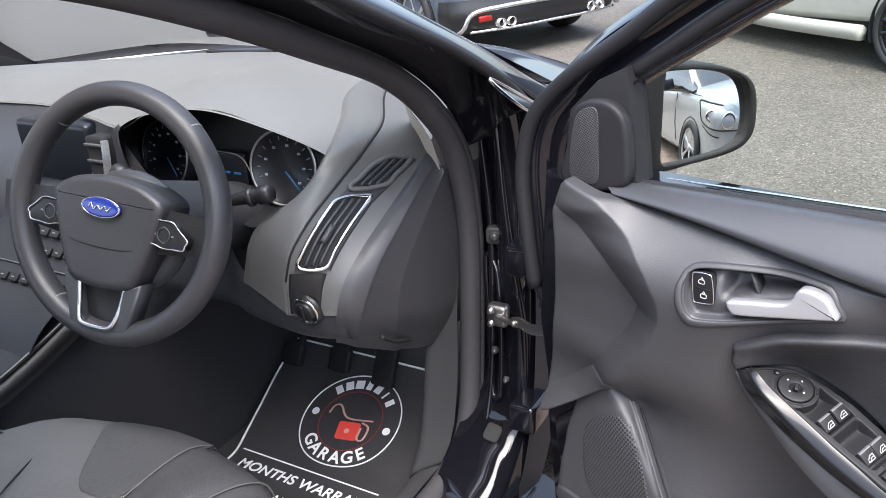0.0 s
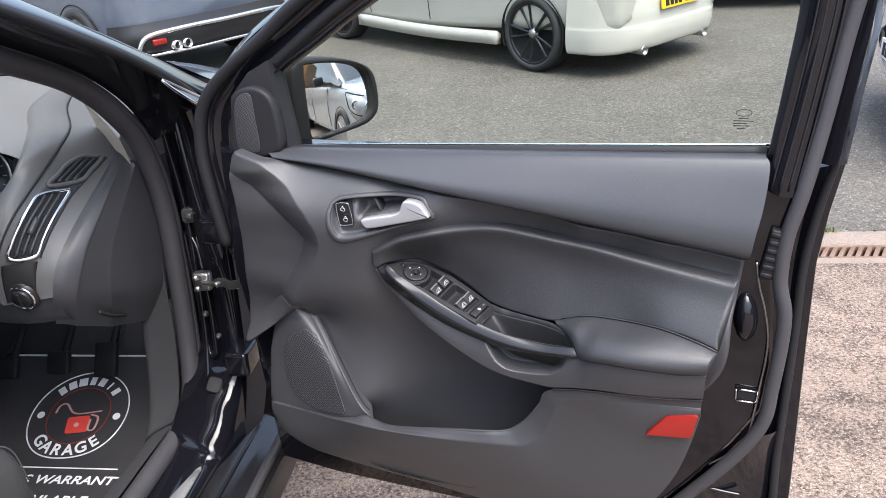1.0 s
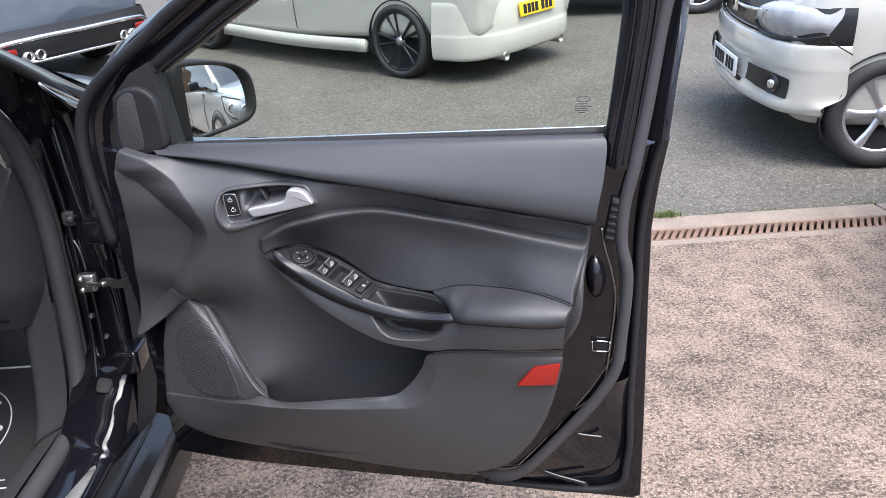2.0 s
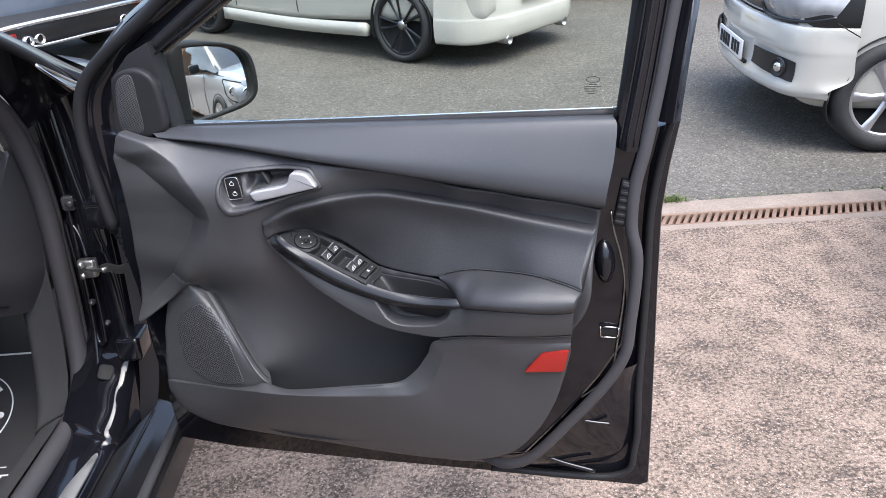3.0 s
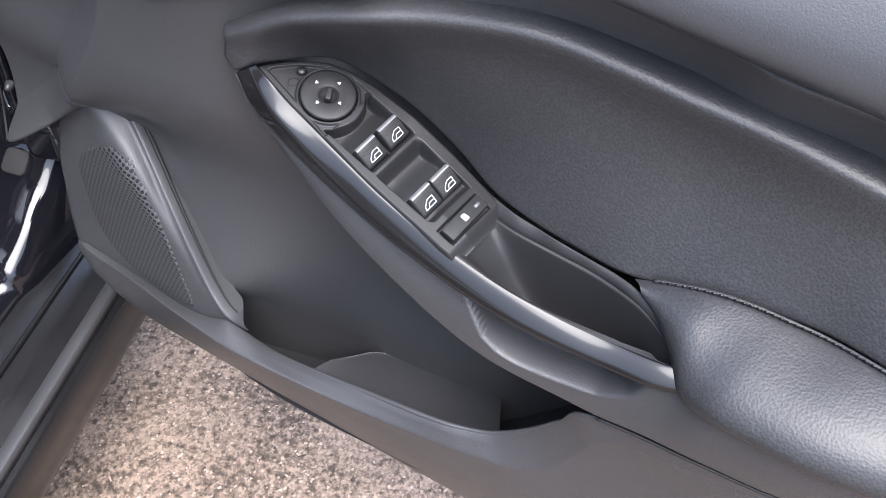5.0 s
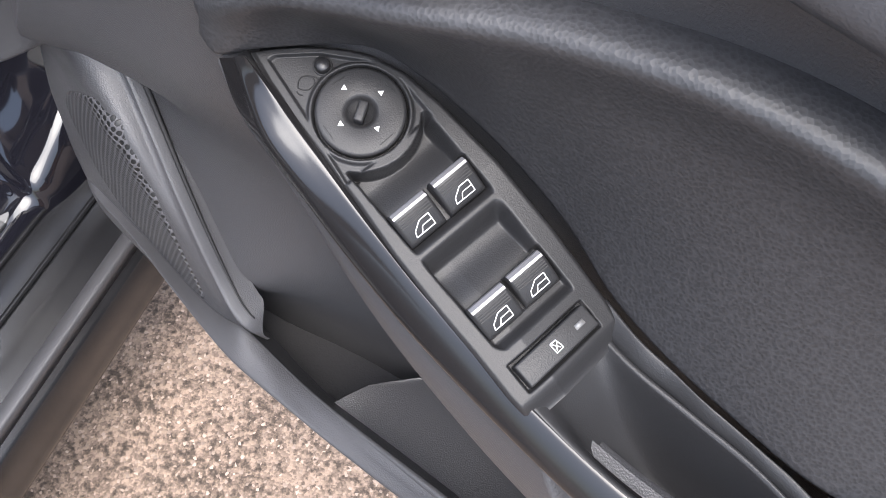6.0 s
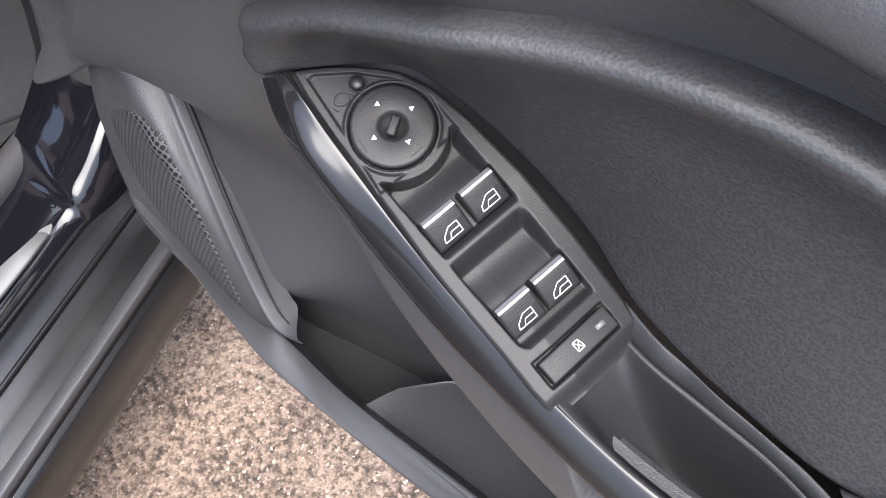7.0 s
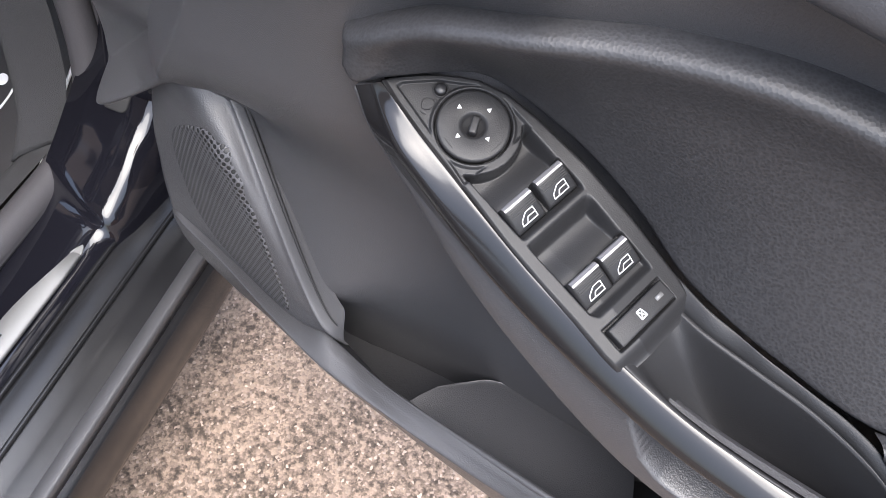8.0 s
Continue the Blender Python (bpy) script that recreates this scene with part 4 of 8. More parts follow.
part("lock_lamp", box(0, 0.0125, 0.0019, 0.0022, 0.0048, 0.0004, 0, 1, lockm), mat("grey_lamp", (0.12, 0.12, 0.12), 0.4), lock_sw)

# ---- inner door handle ----
CARDM = Matrix(((1, 0, 0, 0), (0, 0, -1, 0), (0, 1, 0, 0), (0, 0, 0, 1)))     # x along, y up, z into the cabin


def ring_row(pts, lift):
    loop = pts + pts[:1]
    return [(u, -(float(carrier_d(u, z)) + lift), z) for u, z in loop]


def shrink(pts, inner, k):
    return [(a[0] + (b[0] - a[0]) * k, a[1] + (b[1] - a[1]) * k) for a, b in zip(pts, inner)]


handle = part("handle_bezel", skin([ring_row(HAND, -0.004), ring_row(HAND, 0.0006), ring_row(shrink(HAND, HAND_IN, 0.15), 0.0030), ring_row(shrink(HAND, HAND_IN, 0.5), 0.0038), ring_row(shrink(HAND, HAND_IN, 0.85), 0.0030), ring_row(HAND_IN, 0.0004), ring_row(HAND_IN, -0.008)], 130, 30, paired=True), M_CARD, door, "moulded handle surround")
LEVER = [(0.1955, 0.8945), (0.1975, 0.8995), (0.222, 0.9050), (0.250, 0.9105), (0.261, 0.9165), (0.2665, 0.9290), (0.272, 0.9335), (0.284, 0.9330), (0.296, 0.9280), (0.304, 0.9180), (0.309, 0.9095), (0.303, 0.9060), (0.262, 0.8965), (0.212, 0.8855), (0.201, 0.8865)]
lev = plate([tuple(p[:2]) for p in spline([(x, y, 0) for x, y in LEVER], 80, closed=True)], 0.0, 0.0150, 0.0040, 4)
for v in lev.verts:
    v.co.z += carrier_d(0.25, 0.905) - 0.0060 + (0.245 - v.co.x) * 0.06
bmesh.ops.transform(lev, matrix=CARDM, verts=lev.verts)
part("lever", lev, mat("satin_silver", (0.50, 0.50, 0.52), 0.38, 0.6, grain=0.03, gscale=900, rough_var=0.04), handle, "satin silver pull lever")
part("cup_web", plate([(0.2085, 0.9285), (0.2115, 0.9285), (0.2240, 0.9050), (0.2195, 0.9040)], 0.0, 0.020, 0.0010, 2, m=CARDM @ Matrix.Translation((0, 0, carrier_d(0.215, 0.915) - 0.034))), M_CARD, handle, "moulded web in the hollow")
LOCK = [(0.1520, 0.9175), (0.1560, 0.9225), (0.1705, 0.9235), (0.1750, 0.9195), (0.1790, 0.8930), (0.1755, 0.8880), (0.1595, 0.8855), (0.1550, 0.8885)]
lock_d = float(carrier_d(0.166, 0.905)) - 0.0085
lock_loop = loop2(LOCK, 50)
lk = part("lock_buttons", plate(lock_loop, lock_d - 0.008, lock_d + 0.0035, 0.001, m=CARDM), M_HARD, door, "central locking rocker")
part("rim", tube([(u, -(lock_d + 0.0034), z) for u, z in lock_loop], 0.0008, 80, 6, closed=True, up=(0, 1, 0)), M_CHROME, lk, "bright rim")
part("split", box(0.1655, -(lock_d + 0.0036), 0.9045, 0.018, 0.0008, 0.0008, 0, 1, None), M_DARK, lk)
for zc in (0.9135, 0.8965):
    cx = 0.1635 if zc > 0.905 else 0.1668
    part("padlock_mark", joined(tube([(cx - 0.003, -(lock_d + 0.0035), zc - 0.003), (cx + 0.003, -(lock_d + 0.0035), zc - 0.003), (cx + 0.003, -(lock_d + 0.0035), zc + 0.001), (cx - 0.003, -(lock_d + 0.0035), zc + 0.001)], 0.0003, 24, 5, closed=True, up=(0, 1, 0)),
                                tube([(cx - 0.0018, -(lock_d + 0.0035), zc + 0.001), (cx, -(lock_d + 0.0035), zc + 0.0045), (cx + 0.0018, -(lock_d + 0.0035), zc + 0.001)], 0.0003, 12, 5, up=(0, 1, 0))), M_WHITE, lk)

# ---- speaker grille, divider, reflector, end cap ----
def perforated(name, scale, tone):
    """Black plastic with a fine lattice of round holes, in the plane of the door."""
    m = mat(name, (0.02, 0.02, 0.021), 0.5)
    n, l = m.node_tree.nodes, m.node_tree.links
    co, sep, com, mp, vo, rg, bp, mx = (n.new("ShaderNode" + k) for k in ("TexCoord", "SeparateXYZ", "CombineXYZ", "Mapping", "TexVoronoi", "MapRange", "Bump", "Mix"))
    mp.inputs["Rotation"].default_value = (0, 0, radians(28))
    vo.voronoi_dimensions = "2D"
    vo.inputs["Scale"].default_value, vo.inputs["Randomness"].default_value = scale, 0.0
    rg.inputs[1].default_value, rg.inputs[2].default_value = 0.33, 0.43
    bp.inputs["Distance"].default_value = 0.0006
    mx.data_type = "RGBA"
    mx.inputs[6].default_value, mx.inputs[7].default_value = (0.002, 0.002, 0.002, 1), (tone, tone, tone * 1.1, 1)
    l.new(co.outputs["Object"], sep.inputs[0])
    l.new(sep.outputs["X"], com.inputs["X"])
    l.new(sep.outputs["Z"], com.inputs["Y"])
    l.new(com.outputs[0], mp.inputs[0])
    l.new(mp.outputs[0], vo.inputs["Vector"])
    l.new(vo.outputs["Distance"], rg.inputs[0])
    l.new(rg.outputs[0], bp.inputs["Height"])
    l.new(rg.outputs[0], mx.inputs[0])
    l.new(mx.outputs[2], n["Principled BSDF"].inputs["Base Color"])
    l.new(bp.outputs[0], n["Principled BSDF"].inputs["Normal"])
    return m


M_GRILLE = perforated("perforated_plastic", 235, 0.052)
M_TWEET = perforated("tweeter_mesh", 360, 0.060)
# the speaker panel swells out from the divider; its right-hand side is a narrow wall with a dark joint at its foot
SP_R = [(0.044, 0.0155, 0.7245), (0.060, 0.0235, 0.7035), (0.071, 0.0285, 0.6900), (0.092, 0.0400, 0.6610), (0.113, 0.0515, 0.6300), (0.133, 0.0615, 0.5990), (0.152, 0.0700, 0.5710), (0.167, 0.0755, 0.5540), (0.178, 0.0755, 0.5425), (0.186, 0.0690, 0.5260)]
SP_M = [(0.030, 0.0380, 0.7230), (0.048, 0.0400, 0.6980), (0.063, 0.0450, 0.6840), (0.085, 0.0530, 0.6580), (0.099, 0.0590, 0.6310), (0.112, 0.0640, 0.6010), (0.122, 0.0680, 0.5720), (0.130, 0.0710, 0.5480), (0.136, 0.0740, 0.5300), (0.140, 0.0680, 0.5150)]
SP_C = [(0.010, 0.0370, 0.7170), (0.020, 0.0390, 0.6930), (0.027, 0.0430, 0.6780), (0.038, 0.0490, 0.6480), (0.045, 0.0530, 0.6190), (0.051, 0.0550, 0.5890), (0.055, 0.0565, 0.5610), (0.059, 0.0575, 0.5370), (0.062, 0.0585, 0.5160), (0.062, 0.0550, 0.5050)]
SP_L = [(-0.008, 0.0250, 0.7050), (-0.012, 0.0280, 0.6900), (-0.016, 0.0300, 0.6750), (-0.025, 0.0340, 0.6400), (-0.031, 0.0360, 0.6150), (-0.034, 0.0380, 0.5880), (-0.038, 0.0400, 0.5600), (-0.041, 0.0410, 0.5350), (-0.042, 0.0420, 0.5120), (-0.042, 0.0400, 0.5030)]
sp_rows = [even(q, 100) for q in (SP_R, SP_M, SP_C, SP_L)]
cols, seat = [], []
for i in range(100):
    r0, r1, r2, r3 = (q[i] for q in sp_rows)
    t = sp_rows[0][min(i + 1, 99)] - sp_rows[0][max(i - 1, 0)]
    nrm = np.array((-t[2], 0.0, t[0])) / math.hypot(t[0], t[2])
    body = spline([r0, r1, r2, r3], 34)
    deep = ramp((97 - i) / 16)
    col = [r0 + nrm * n + (0, o * (0.08 + 0.92 * deep), 0) for n, o in ((0.0036, -0.024), (0.0032, -0.0105), (0.0030, -0.0085), (0.0025, -0.0028), (0.0019, -0.0011), (0.0009, -0.0001))]
    col += [p + (0, -0.0004 if k == 0 else 0, 0) for k, p in enumerate(body)] + [r3 + (-0.002, -0.004, 0), r3 + (-0.003, -0.030, 0)]
    cols.append(col)
    if i % 9 == 0:
        seat += [(p[0], p[2], p[1]) for p in body[::3]]
speaker = part("speaker_panel", ([(p[0], -p[1], p[2]) for c in cols for p in c], grid_faces(100, len(cols[0]))), M_CARD, door, "moulded panel round the speaker")
sp_d = tps(seat)
GRILLE = [(0.0655, 0.6820), (0.0790, 0.6740), (0.0945, 0.6530), (0.1045, 0.6310), (0.1175, 0.5950), (0.1275, 0.5620), (0.1330, 0.5400), (0.1290, 0.5330), (0.1000, 0.5260), (0.0660, 0.5230), (0.0300, 0.5340), (0.0080, 0.5620), (0.0020, 0.6050), (0.0030, 0.6350), (0.0170, 0.6570), (0.0440, 0.6760)]


def grille_d(u, z, s):
    return sp_d(u, z) + 0.0014 - 0.0022 * (1 - np.minimum(s / 0.0022, 1)) ** 2


part("speaker_grille", relief(loop2(GRILLE, 120), grille_d, (), 0.0045, back=0.004), M_GRILLE, speaker, "perforated black speaker grille")
part("gap", tube([(p[0] + 0.0040, -(p[1] - 0.0092), p[2] + 0.0024) for p in sp_rows[0][6:86]], [0.0022, 0.0022, 0.0022, 0.0018, 0.0006], 80, 6), M_DARK, speaker)
RED = [(0.6500, 0.624), (0.653, 0.629), (0.674, 0.6565), (0.679, 0.6600), (0.7165, 0.666), (0.7185, 0.6635), (0.7125, 0.630), (0.7095, 0.626)]
refl = plate(RED, 0.0, 0.016, 0.0015, m=None)
for v in refl.verts:
    v.co.z += 0.0905 + 0.10 * (0.715 - v.co.x) + 0.05 * (v.co.y - 0.645)
bmesh.ops.transform(refl, matrix=CARDM, verts=refl.verts)
part("door_reflector", refl, M_RED, door, "red plastic door reflector", sharp=40)
RIM_A = [(0.400, 0.0405, 0.7575), (0.418, 0.0450, 0.7555), (0.434, 0.0465, 0.7540), (0.449, 0.0490, 0.7535), (0.465, 0.0510, 0.7525), (0.479, 0.0540, 0.7525), (0.493, 0.0575, 0.7525), (0.509, 0.0645, 0.7510), (0.525, 0.0740, 0.7475), (0.536, 0.0840, 0.7435), (0.5425, 0.0910, 0.7405)]
RIM_B = [(0.393, 0.0300, 0.7655), (0.412, 0.0370, 0.7635), (0.429, 0.0400, 0.7610), (0.445, 0.0440, 0.7600), (0.460, 0.0460, 0.7582), (0.475, 0.0485, 0.7572), (0.490, 0.0515, 0.7567), (0.508, 0.0580, 0.7557), (0.524, 0.0690, 0.7522), (0.540, 0.0870, 0.7440), (0.549, 0.0970, 0.7380)]
ra_, rb_ = np.array(RIM_A), np.array(RIM_B)
part("recess_rim", skin([[(p[0], -p[1], p[2] + dz) for p in ra_ + (rb_ - ra_) * k] for k, dz in ((-0.15, -0.008), (0.0, -0.0005), (0.2, 0.0014), (0.55, 0.0018), (0.85, 0.0010), (1.08, -0.0025))], 70, 24, paired=True), M_PACK, door, "rolled rim of the pull recess")

# ---- painted door shell, seals, window frame ----
SHELL = [(-0.135, 0.27), (0.0, 0.258), (0.3, 0.256), (0.6, 0.257), (0.852, 0.256), (0.868, 0.265), (0.866, 0.45), (0.861, 0.70), (0.860, 0.83), (0.868, 0.91), (0.880, 0.985), (0.80, 0.963), (0.6, 0.957), (0.3, 0.950), (0.0, 0.944), (-0.10, 0.944), (-0.155, 0.935), (-0.165, 0.8), (-0.155, 0.5)]
shell = part("door_shell", plate(SHELL, -0.125, -0.085, 0.006, 2, m=CARDM), M_PAINT, door, "gloss black painted door shell", sharp=35)
INNER_SHEET = [(-0.06, 0.42), (0.1, 0.42), (0.4, 0.42), (0.52, 0.40), (0.57, 0.36), (0.64, 0.375), (0.71, 0.465), (0.768, 0.552), (0.806, 0.622), (0.812, 0.70), (0.806, 0.79), (0.80, 0.84), (0.812, 0.92), (0.828, 0.99), (0.5, 0.985), (-0.10, 0.985), (-0.11, 0.75)]
part("inner_sheet", plate(INNER_SHEET, -0.088, 0.0, 0.012, 3, m=CARDM), M_PAINT, shell, "gloss black pressed inner sheet", sharp=35)
part("drain_flange", skin([D((0.55, -0.03, 0.345), (0.64, -0.02, 0.365), (0.72, -0.02, 0.455), (0.78, -0.02, 0.55)), D((0.5, -0.05, 0.305), (0.68, -0.05, 0.325), (0.77, -0.05, 0.42), (0.825, -0.05, 0.55)), D((0.52, -0.082, 0.285), (0.74, -0.082, 0.295), (0.83, -0.082, 0.37), (0.845, -0.082, 0.55))], 30, 12), M_PAINT, shell)
part("stiffener", tube(D((0.655, -0.046, 0.345), (0.70, -0.05, 0.325), (0.765, -0.056, 0.305)), 0.0045, 16, 6), M_PAINT, shell, "pressed stiffening rib")
part("stiffener", tube(D((0.725, -0.035, 0.438), (0.755, -0.04, 0.430), (0.79, -0.045, 0.425)), 0.004, 16, 6), M_PAINT, shell)
seal_line = D((0.56, -0.02, 0.345), (0.60, 0.0, 0.350), (0.650, 0.006, 0.376), (0.722, 0.008, 0.466), (0.775, 0.009, 0.541), (0.807, 0.010, 0.606), (0.814, 0.010, 0.671), (0.819, 0.010, 0.744), (0.818, 0.010, 0.793), (0.808, 0.010, 0.839), (0.810, 0.009, 0.902), (0.823, 0.006, 0.967), (0.838, -0.004, 1.06), (0.853, -0.012, 1.175), (0.868, -0.014, 1.26))
part("door_seal", tube(seal_line, 0.0100, 130, 12, up=(0, 1, 0)), M_SEAL, door, "grey-black rubber door seal")
outer_seal = D((0.56, -0.075, 0.275), (0.80, -0.075, 0.282), (0.838, -0.072, 0.36), (0.838, -0.072, 0.5), (0.841, -0.072, 0.71), (0.841, -0.072, 0.83), (0.852, -0.066, 0.93), (0.868, -0.055, 1.02))
part("outer_seal", tube(outer_seal, 0.007, 80, 8, up=(0, 1, 0)), M_RUBBER, door)
bulb = Matrix.Translation((0.769, 0.0, 0.775)) @ pose(0, 0, 0, 0, -4, 0) @ Matrix.Diagonal((0.017, 0.020, 0.038, 1))
part("latch_bulb", lathe([(0.0, -1.0), (0.35, -0.95), (0.72, -0.72), (0.96, -0.3), (1.0, 0.0), (0.93, 0.3), (0.74, 0.62), (0.45, 0.88), (0.2, 0.98), (0.0, 1.0)], 28, bulb), M_PAINT, shell, "gloss black bulge over the latch")
# steel colour on this black edge stands in for its sky highlight
part("flange_highlight", tube(D((0.776, 0.0045, 0.862), (0.782, 0.0045, 0.829), (0.793, 0.0045, 0.791), (0.801, 0.0045, 0.748), (0.801, 0.0045, 0.707), (0.798, 0.0045, 0.670), (0.794, 0.0045, 0.621), (0.788, 0.0045, 0.576), (0.767, 0.0045, 0.541), (0.738, 0.0045, 0.513)), 0.0016, 70, 6, up=(0, 1, 0)), M_STEEL, shell, "pressed flange edge, made pale for its highlight")
latch = [(0.767, 0.637), (0.795, 0.637), (0.796, 0.656), (0.766, 0.657)]
part("latch_plate", joined(*[tube([(latch[k][0], -0.006, latch[k][1]), (latch[k - 1][0], -0.006, latch[k - 1][1])], 0.0014, 4, 6, up=(0, 1, 0)) for k in range(4)]), M_BRIGHT, shell, "bright latch opening")
part("latch_hole", box(0.781, 0.0, 0.6470, 0.026, 0.01, 0.016, 0.002), M_DARK, shell)
foam = part("foam_block", box(0, 0, 0, 0.018, 0.018, 0.074, 0.003, 2, pose(0.7940, -0.003, 0.876, 0, 9, 0)), M_RUBBER, shell, "ribbed foam block")
for k in range(6):
    part("rib", box(0, -0.0090, -0.030 + 0.012 * k, 0.016, 0.003, 0.007, 0.0012, 1, pose(0.7940, -0.003, 0.876, 0, 9, 0)), M_RUBBER, foam)

FRAME_A = [(-0.085, 0.80), (-0.098, 0.90), (-0.105, 0.98), (-0.095, 1.04), (-0.06, 1.083), (0.0, 1.136), (0.091, 1.192), (0.165, 1.237), (0.30, 1.310), (0.45, 1.372), (0.60, 1.402), (0.74, 1.395), (0.83, 1.335), (0.845, 1.22), (0.835, 1.09), (0.828, 1.0)]
frame_pts = [(u, 0.035, z) for u, z in FRAME_A]
fr = part("window_frame", sweep(frame_pts, [(-0.046, -0.03), (0.034, -0.03), (0.038, -0.012), (0.030, 0.004), (0.012, 0.012), (-0.006, 0.006), (-0.018, 0.016), (-0.034, 0.018), (-0.046, 0.0)], 110, up=(0, -1, 0)), M_PAINT, door, "gloss black window frame", sharp=40)
fa = spline([(u, z, 0) for u, z in FRAME_A], 110)[:, :2]
ft = np.gradient(fa, axis=0)
fnrm = np.c_[-ft[:, 1], ft[:, 0]] / np.linalg.norm(ft, axis=1)[:, None]
for off, y in ((-0.033, 0.0165), (-0.012, 0.026), (0.024, 0.0285)):
    part("frame_bead", tube([(p[0], y, p[1]) for p in (fa + fnrm * off)[6:-2]], 0.0018, 110, 6, up=(0, 1, 0)), M_PAINT, fr, "fine raised bead")
part("frame_seal", tube([(u, 0.012, z) for u, z in [(-0.125, 0.80), (-0.140, 0.90), (-0.145, 0.98), (-0.125, 1.055), (-0.07, 1.112), (0.015, 1.170), (0.088, 1.222), (0.24, 1.305), (0.42, 1.385)]], 0.011, 70, 10, up=(0, 1, 0)), M_RUBBER, fr, "rubber seal along the frame")
part("glass_channel", tube([(u, 0.028, z) for u, z in [(0.018, 1.125), (0.055, 1.150), (0.145, 1.210), (0.222, 1.252), (0.352, 1.312), (0.5, 1.350), (0.62, 1.362), (0.72, 1.350), (0.795, 1.30), (0.806, 1.215), (0.797, 1.10), (0.786, 1.0)]], 0.010, 110, 8, up=(0, 1, 0)), M_RUBBER, fr)
cover = part("pillar_cover", skin([D((0.776, 0.004, 0.968), (0.795, -0.004, 1.1), (0.806, -0.008, 1.22), (0.80, -0.010, 1.31)), D((0.796, 0.010, 0.960), (0.815, 0.002, 1.1), (0.828, -0.002, 1.22), (0.82, -0.004, 1.32)), D((0.821, 0.006, 0.960), (0.837, -0.004, 1.1), (0.850, -0.008, 1.22), (0.84, -0.010, 1.33))], 24, 10), M_PAINT, fr, "gloss black pillar cover")
for off in (0.006, 0.016, 0.027, 0.036):
    part("cover_line", tube(D((0.778 + off, 0.0105 - 0.1 * abs(off - 0.02), 0.968), (0.797 + off, 0.0025 - 0.1 * abs(off - 0.02), 1.1), (0.809 + off, -0.0015 - 0.1 * abs(off - 0.02), 1.22), (0.802 + off, -0.0035 - 0.1 * abs(off - 0.02), 1.31)), 0.0013, 24, 5, up=(0, 1, 0)), M_RUBBER, cover, "fine upright line")
part("belt_strip", sweep([(0.0, 0.020, 0.986), (0.2, 0.020, 0.993), (0.5, 0.020, 1.004), (0.775, 0.020, 1.014)], [(-0.004, -0.012), (0.006, -0.012), (0.004, 0.006), (-0.002, 0.006)], 30, up=(0, 0, 1)), M_RUBBER, door)
waist = part("outer_waist", sweep([(-0.08, 0.066, 0.9735), (0.2, 0.066, 0.9835), (0.5, 0.066, 0.9945), (0.80, 0.066, 1.0055)], [(-0.005, -0.030), (0.006, -0.030), (0.006, 0.001), (0.003, 0.004), (-0.003, 0.004), (-0.005, 0.001)], 30, up=(0, 0, 1)), M_HARD, door, "black outer waist strip")
part("bright_edge", tube([(-0.08, 0.0665, 0.9785), (0.2, 0.0665, 0.9885), (0.5, 0.0665, 0.9995), (0.80, 0.0665, 1.0105)], 0.0022, 30, 6), M_BRIGHT, waist, "thin bright edge")
GLASS = [(0.0, 0.985), (0.785, 1.005), (0.806, 1.215), (0.795, 1.30), (0.72, 1.35), (0.62, 1.362), (0.5, 1.350), (0.352, 1.312), (0.222, 1.252), (0.055, 1.150), (0.018, 1.12)]
pane = part("window_pane", plate(GLASS, -0.036, -0.032, 0.0, m=CARDM), M_GLASS, door, "clear raised window glass", smooth=False)
pane.visible_shadow = False
M_ETCH = mat("etched_mark", (0.03, 0.03, 0.03), 0.6)
etch = [tube([(0.742 + 0.010 * math.cos(a), 0.0312, 1.0615 + 0.0045 * math.sin(a)) for a in np.linspace(0, 2 * np.pi, 16, endpoint=False)], 0.0006, 32, 4, closed=True, up=(0, 1, 0))]
for k, (x0, w) in enumerate(((0.736, 0.012), (0.729, 0.026), (0.729, 0.018), (0.730, 0.020), (0.735, 0.010))):
    etch.append(tube([(x0, 0.0312, 1.054 - 0.0034 * k), (x0 + w, 0.0312, 1.054 - 0.0034 * k)], 0.0007, 2, 4, up=(0, 1, 0)))
part("glass_mark", joined(*etch), M_ETCH, pane, "small etched glazing mark")

# tweeter sail panel
SAIL = [(-0.062, 0.985), (-0.055, 1.03), (-0.050, 1.07), (-0.035, 1.088), (-0.012, 1.095), (0.010, 1.092), (0.028, 1.078), (0.036, 1.05), (0.038, 0.998), (0.02, 0.984), (-0.014, 0.975)]
sail_back = [(-0.065, 0.985), (-0.06, 1.075), (-0.02, 1.115), (0.022, 1.135), (0.030, 1.08), (0.042, 0.99), (0.0, 0.975)]
sail = part("sail_panel", plate(sail_back, -0.045, -0.004, 0.004, m=CARDM), M_RUBBER, door, "matte black sail panel", sharp=40)
part("tweeter_cover", plate([tuple(p[:2]) for p in spline([(x, y, 0) for x, y in SAIL], 50, closed=True)], -0.006, 0.013, 0.008, 4, m=CARDM), M_RUBBER, sail, "rounded tweeter cover")
part("tweeter_mesh", plate([tuple(p[:2]) for p in spline([(-0.047, 0.995, 0), (-0.044, 1.05, 0), (-0.034, 1.078, 0), (-0.008, 1.084, 0), (-0.004, 1.04, 0), (-0.004, 0.992, 0), (-0.025, 0.986, 0)], 40, closed=True)], 0.006, 0.0138, 0.002, 2, m=CARDM), M_TWEET, sail, "fine tweeter mesh")

